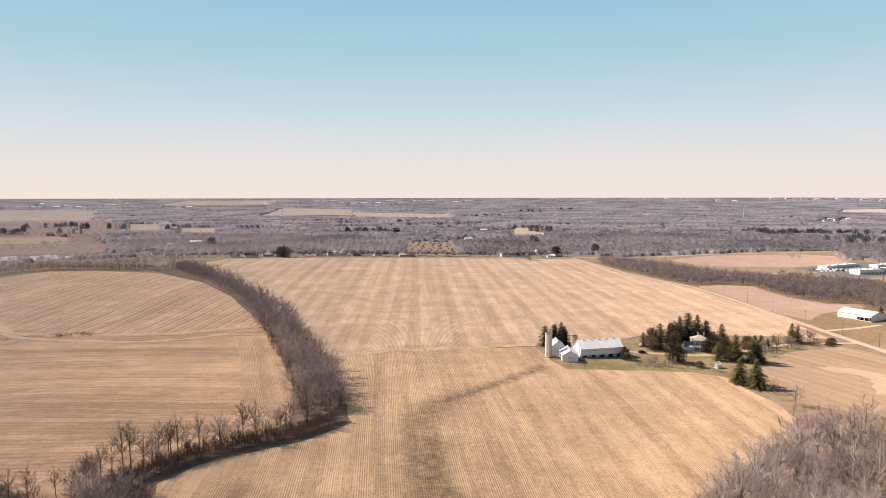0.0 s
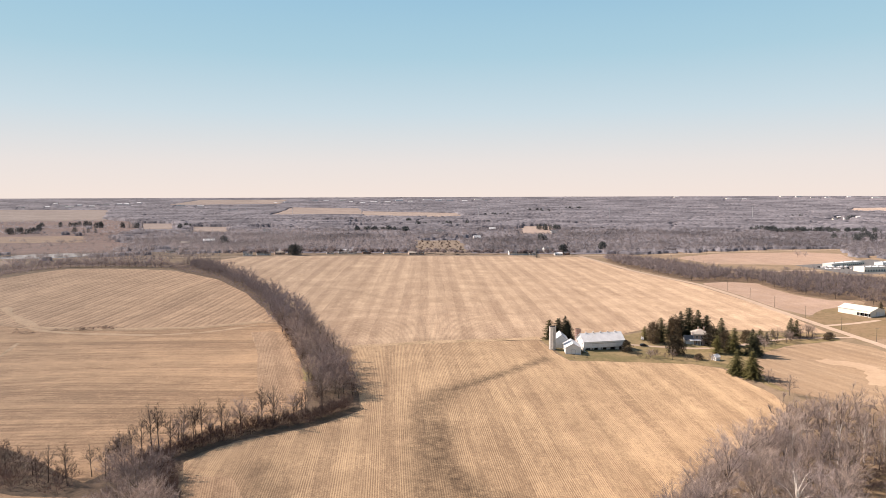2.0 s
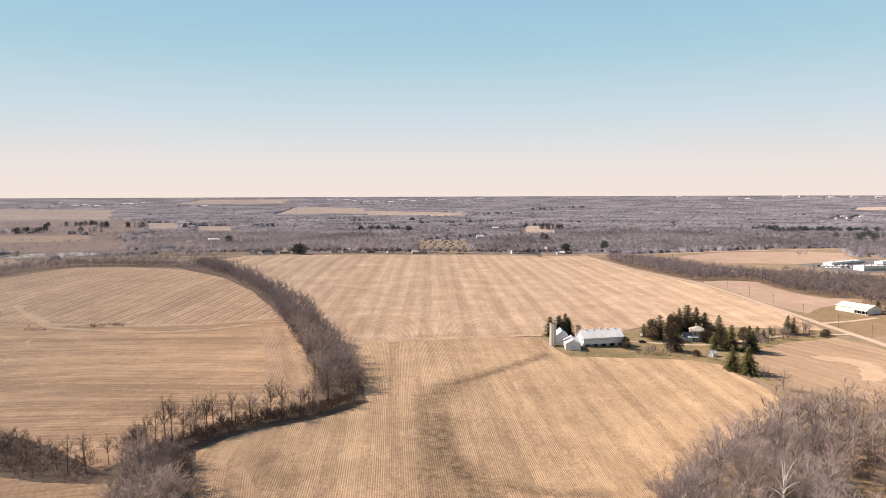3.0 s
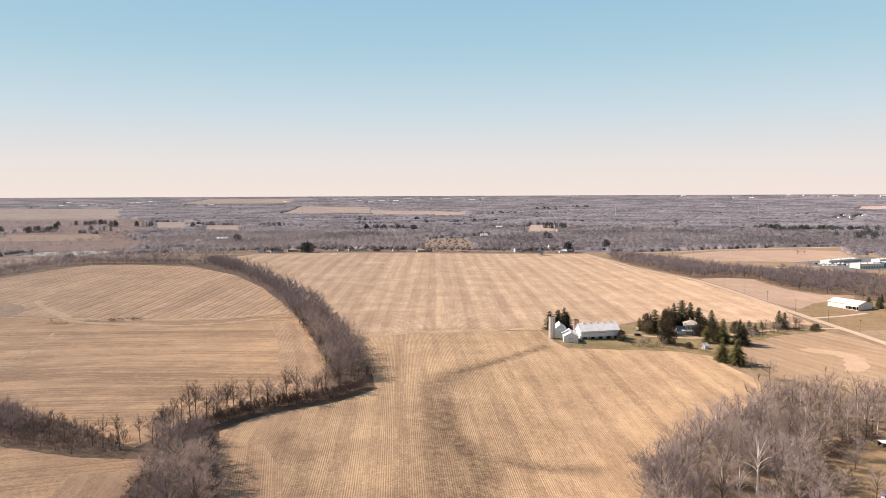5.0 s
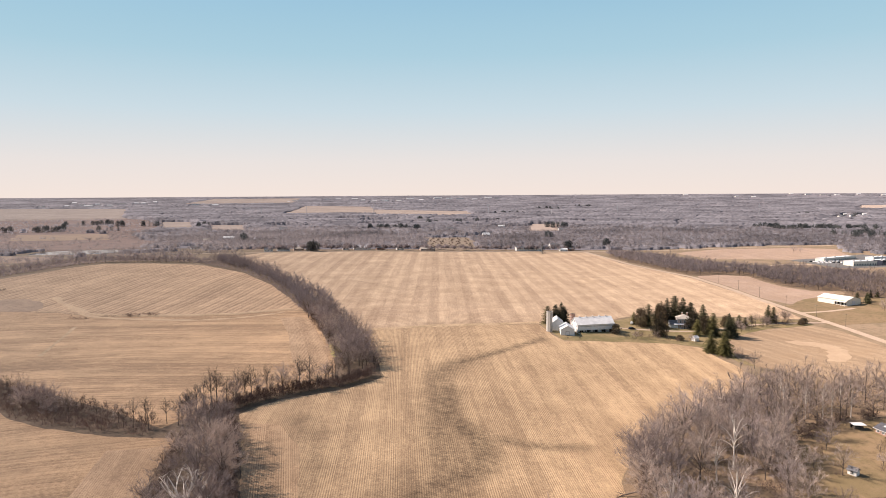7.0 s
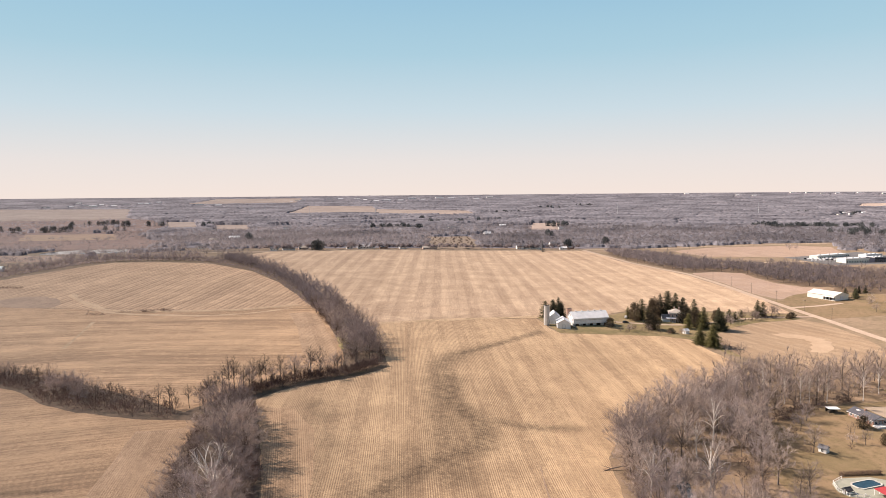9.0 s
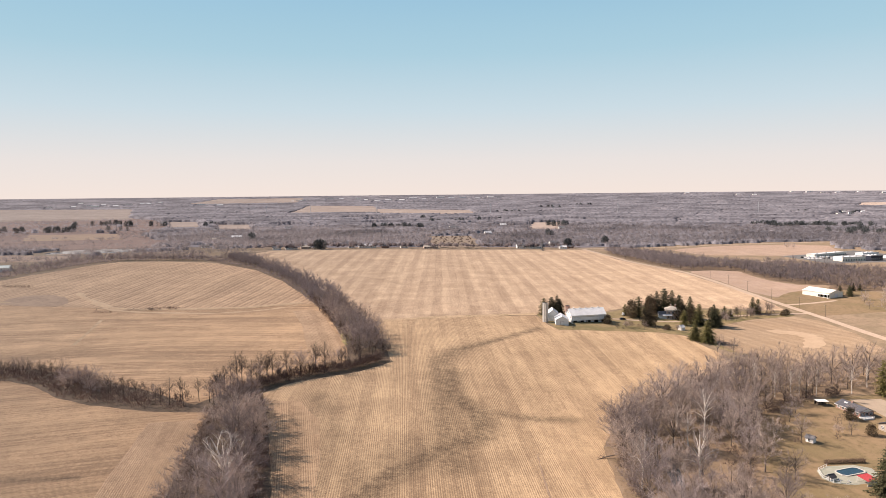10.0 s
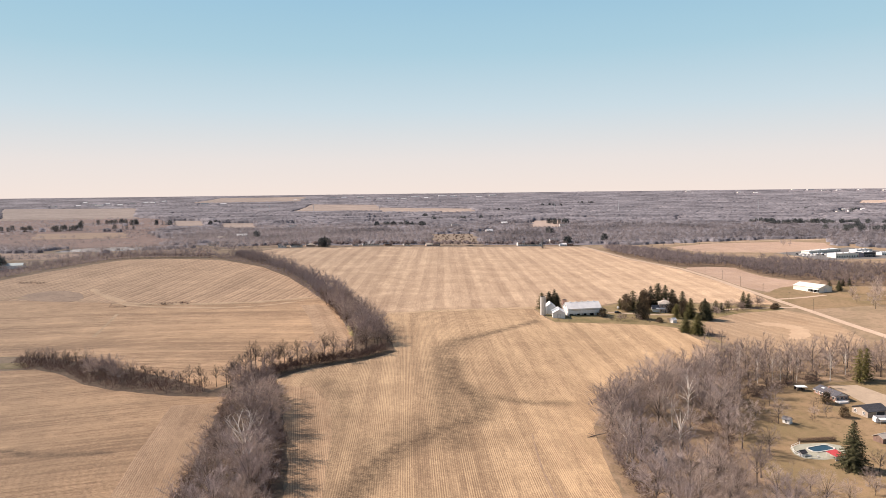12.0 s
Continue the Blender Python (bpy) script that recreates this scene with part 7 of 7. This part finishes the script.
W1, W2 = "white far house with a grey roof beside the road", "tan far house with a brown roof among trees"
for x, y, t, l, w, e, r, wm, rm, lab, wing in [
        (-168, 918, 12, 12, 8, 3, 5.5, WHITE, SHINGLE, W1, False), (-150, 922, 14, 13, 8, 2.8, 5, WHITE, SHINGLE, W1, True), (-128, 938, 15, 14, 9, 2.8, 5.2, BRICK_PALE, SHINGLE_TAN, W2, False),
        (-60, 958, 8, 10, 7, 2.8, 5.0, WHITE, SHINGLE, W1, False), (-38, 968, 8, 22, 9, 3.0, 5.6, WHITE, METAL, "long white far house with a pale roof", True), (-8, 970, 8, 12, 8, 2.8, 5, BRICK, SHINGLE, W2, False),
        (22, 974, 10, 11, 8, 3, 5, WHITE, SHINGLE, W1, False), (62, 972, 10, 18, 9, 2.8, 5, BRICK_PALE, SHINGLE_TAN, W2, True), (215, 1000, 5, 12, 8, 4.8, 7.6, WHITE, SHINGLE, "tall white farmhouse with a grey roof", False),
        (229, 1002, 5, 14, 8, 3, 5.4, WHITE, SHINGLE_DARK, W1, True), (246, 1000, 0, 9, 7, 2.8, 4.6, WHITE, SHINGLE, W1, False), (284, 1052, 10, 14, 10, 6, 9, WHITE, SHINGLE, "tall white farmhouse with a grey roof", True),
        (286, 996, 0, 12, 8, 2.8, 4.8, WHITE, METAL, W1, False), (300, 1000, 0, 9, 7, 3, 5, BRICK, SHINGLE, W2, False), (-292, 1000, 20, 13, 8, 3, 5.4, WHITE, SHINGLE, W1, False),
        (-270, 990, 20, 11, 8, 3, 5.4, BRICK_PALE, SHINGLE, W2, False), (-330, 1220, 10, 16, 10, 5, 8, BRICK, SHINGLE_TAN, W2, False), (-305, 1290, 10, 20, 12, 6, 9, WHITE, METAL, W1, False),
        (212, 1330, 10, 14, 10, 7, 11, WHITE, METAL, W1, False), (160, 1560, 10, 16, 10, 8, 11, WHITE, SHINGLE, W1, False), (300, 1640, 5, 16, 10, 8, 11, WHITE, METAL, W1, False),
        (-420, 1580, 0, 20, 12, 7, 10, BRICK_PALE, SHINGLE, W2, False), (-250, 1640, 0, 18, 10, 8, 11, WHITE, SHINGLE, W1, False), (420, 1500, 0, 16, 10, 7, 10, WHITE, SHINGLE, W1, False)]:
    build_house(x, y, t, l, w, e, r, wm, rm, lab, wing=wing)

# depot beyond the road
def build_depot(x, y, turn, l, w, h, wall_m, label, ribs, glass):
    ob = thing("depot", at(x, y, turn), label, "building", "depot buildings")
    part("wall", boxes((-l / 2, -w / 2, -1, l / 2, w / 2, h)), wall_m, ob)
    part("roof", boxes((-l / 2 - 0.3, -w / 2 - 0.3, h, l / 2 + 0.3, w / 2 + 0.3, h + 0.35)), METAL, ob)
    part("parapet", boxes((-l / 2 - 0.3, -w / 2 - 0.35, h + 0.35, l / 2 + 0.3, -w / 2 - 0.05, h + 0.9)), wall_m, ob)
    for i in range(ribs):
        xx = -l / 2 + (i + 0.5) * l / ribs
        opening(ob, "window" if i % 3 else "door", xx, -w / 2 - 0.05, h * 0.38, l / ribs * 0.42, h * 0.36, pane=glass, bar=False)
    for i in range(3):
        part("roof_unit", boxes((-l / 3 + i * l / 3.5, -1.2, h + 0.35, -l / 3 + i * l / 3.5 + 2.2, 1.0, h + 1.6)), STEEL, ob)


patch("depot_yard", [(548, 700), (548, 800), (600, 812), (690, 850), (700, 740), (640, 700)], ASPHALT, "grey paved yard between depot buildings", "paving", 14, lift=0.4)
ribbon("depot_drive", [(470, 735), (500, 745), (545, 740)], 6, ROAD, "pale drive to the depot", "drive", lift=0.5)
build_depot(590, 722, 6, 34, 16, 5.5, CREAM, "cream flat-roofed depot building with dark doors", 9, GLASS)
build_depot(622, 722, 6, 18, 14, 6.5, plain("navy_cladding", (0.021, 0.025, 0.036), (0.036, 0.039, 0.054), 1, 0.4), "dark navy flat-roofed office building", 6, GLASS)
build_depot(606, 790, 22, 70, 12, 3.6, CREAM, "long low cream storage building", 16, DARK)
build_depot(662, 785, 15, 30, 12, 3.4, WHITE, "white flat-roofed storage building", 7, DARK)
build_depot(660, 738, 5, 14, 10, 3.4, WHITE, "small white flat-roofed building", 4, DARK)
rc = random.Random(8)
for i in range(16):
    x, y = 556 + (i % 8) * 5.2 + rc.uniform(-0.6, 0.6), 752 + (i // 8) * 17 + rc.uniform(-1, 1)
    white = rc.random() < 0.6
    build_car(x, y, 85 + rc.uniform(-5, 5), CAR_WHITE if white else CAR_DARK, "white car parked in the depot yard" if white else "dark car parked in the depot yard", rc.choice([0, 0, 0.6]))

# pale buildings on the skyline
rs = random.Random(17)
for x, y, l in TOWN:
    build_house(x, y, rs.uniform(-20, 20), l, 12, 6 if l < 40 else 8, 8.5 if l < 40 else 9.5, rs.choice([WHITE, CREAM, WHITE]), rs.choice([METAL, METAL, SHINGLE]), "large pale building on the far skyline", chimney=False)


def build_pylon(x, y, h):
    ob = thing("pylon", at(x, y, 10), "pale steel transmission pole above far woods", "pylon", "pylons")
    part("mast", cylinder(0.9, -1, h, 8, 0.5), STEEL, ob)
    for k in (0.78, 0.87, 0.96):
        part("arm", boxes((-4.5, -0.2, h * k, 4.5, 0.2, h * k + 0.5)), STEEL, ob)


for x, y, h in ((-520, 2900, 40), (-330, 2900, 40), (-40, 2800, 44), (420, 2600, 48), (640, 2450, 46), (860, 2350, 46), (1350, 2250, 48)):
    build_pylon(x, y, h)
for x, y in ((478, 946), (512, 968), (560, 992), (612, 992), (668, 990)):
    copy_thing(pole, at(x, y, 30))

# far evergreens in groups
far_conifers = random.Random(23)
for gx, gy, n in (
                   (-840, 1705, 4), (-833, 1728, 5), (-823, 1727, 3), (-881, 2086, 4), (-865, 2085, 5), (-851, 2083, 4), (-803, 2040, 4), (-771, 2001, 5), (-696, 1732, 5), (-695, 1990, 3), (-675, 1988, 4), (-660, 1985, 3),
                   (-509, 1868, 3), (-517, 1930, 3), (-254, 1205, 2), (-907, 2055, 2), (-918, 1990, 2), (-857, 1834, 2), (-706, 1686, 1), (-109, 919, 2), (-100, 919, 3), (-49, 1637, 4), (-25, 1659, 5), (0, 1656, 5),
                   (27, 1652, 5), (66, 1598, 5), (80, 1596, 4), (146, 1931, 4), (117, 2172, 3), (219, 1920, 4), (283, 1946, 1), (361, 2050, 2), (439, 1698, 2), (460, 1667, 4), (454, 1590, 2), (327, 1266, 2),
                   (377, 1056, 2), (238, 942, 1), (775, 3252, 4), (816, 3244, 5), (843, 3181, 5), (1027, 3423, 4), (1084, 3408, 4), (498, 2801, 5), (532, 2726, 5), (577, 2718, 4), (925, 1495, 5), (938, 1469, 5),
                   (950, 1443, 6), (961, 1420, 6), (973, 1396, 6), (1003, 1392, 6), (1055, 1406, 6), (1078, 1381, 6), (1099, 1357, 6), (1103, 1315, 6), (933, 1195, 5), (953, 1161, 6), (940, 1117, 5), (1544, 2301, 2),
                   (1570, 2297, 3), (1886, 2276, 5), (1660, 2171, 4), (-470, 725, 5), (-480, 735, 4), (298, 1005, 4), (-860, 1700, 4), (-930, 1690, 4), (-985, 1700, 5)):
    rad = (48 if gx > 900 and gy < 1600 else 22) * min(1, n / 5) if gy > 1100 else 1.5 * n
    for _ in range(n + 3 if gx > 900 and gy < 1600 else n):
        plant(K[far_conifers.choice(["far_pine", "far_spruce", "far_pine"])], gx + far_conifers.uniform(-rad, rad), gy + far_conifers.uniform(-rad, rad) * 0.6, far_conifers.uniform(1.0, 1.5))

# the first of each kind was only a pattern to copy
for ob in K.values():
    for child in list(ob.children):
        bpy.data.objects.remove(child)
    bpy.data.objects.remove(ob)
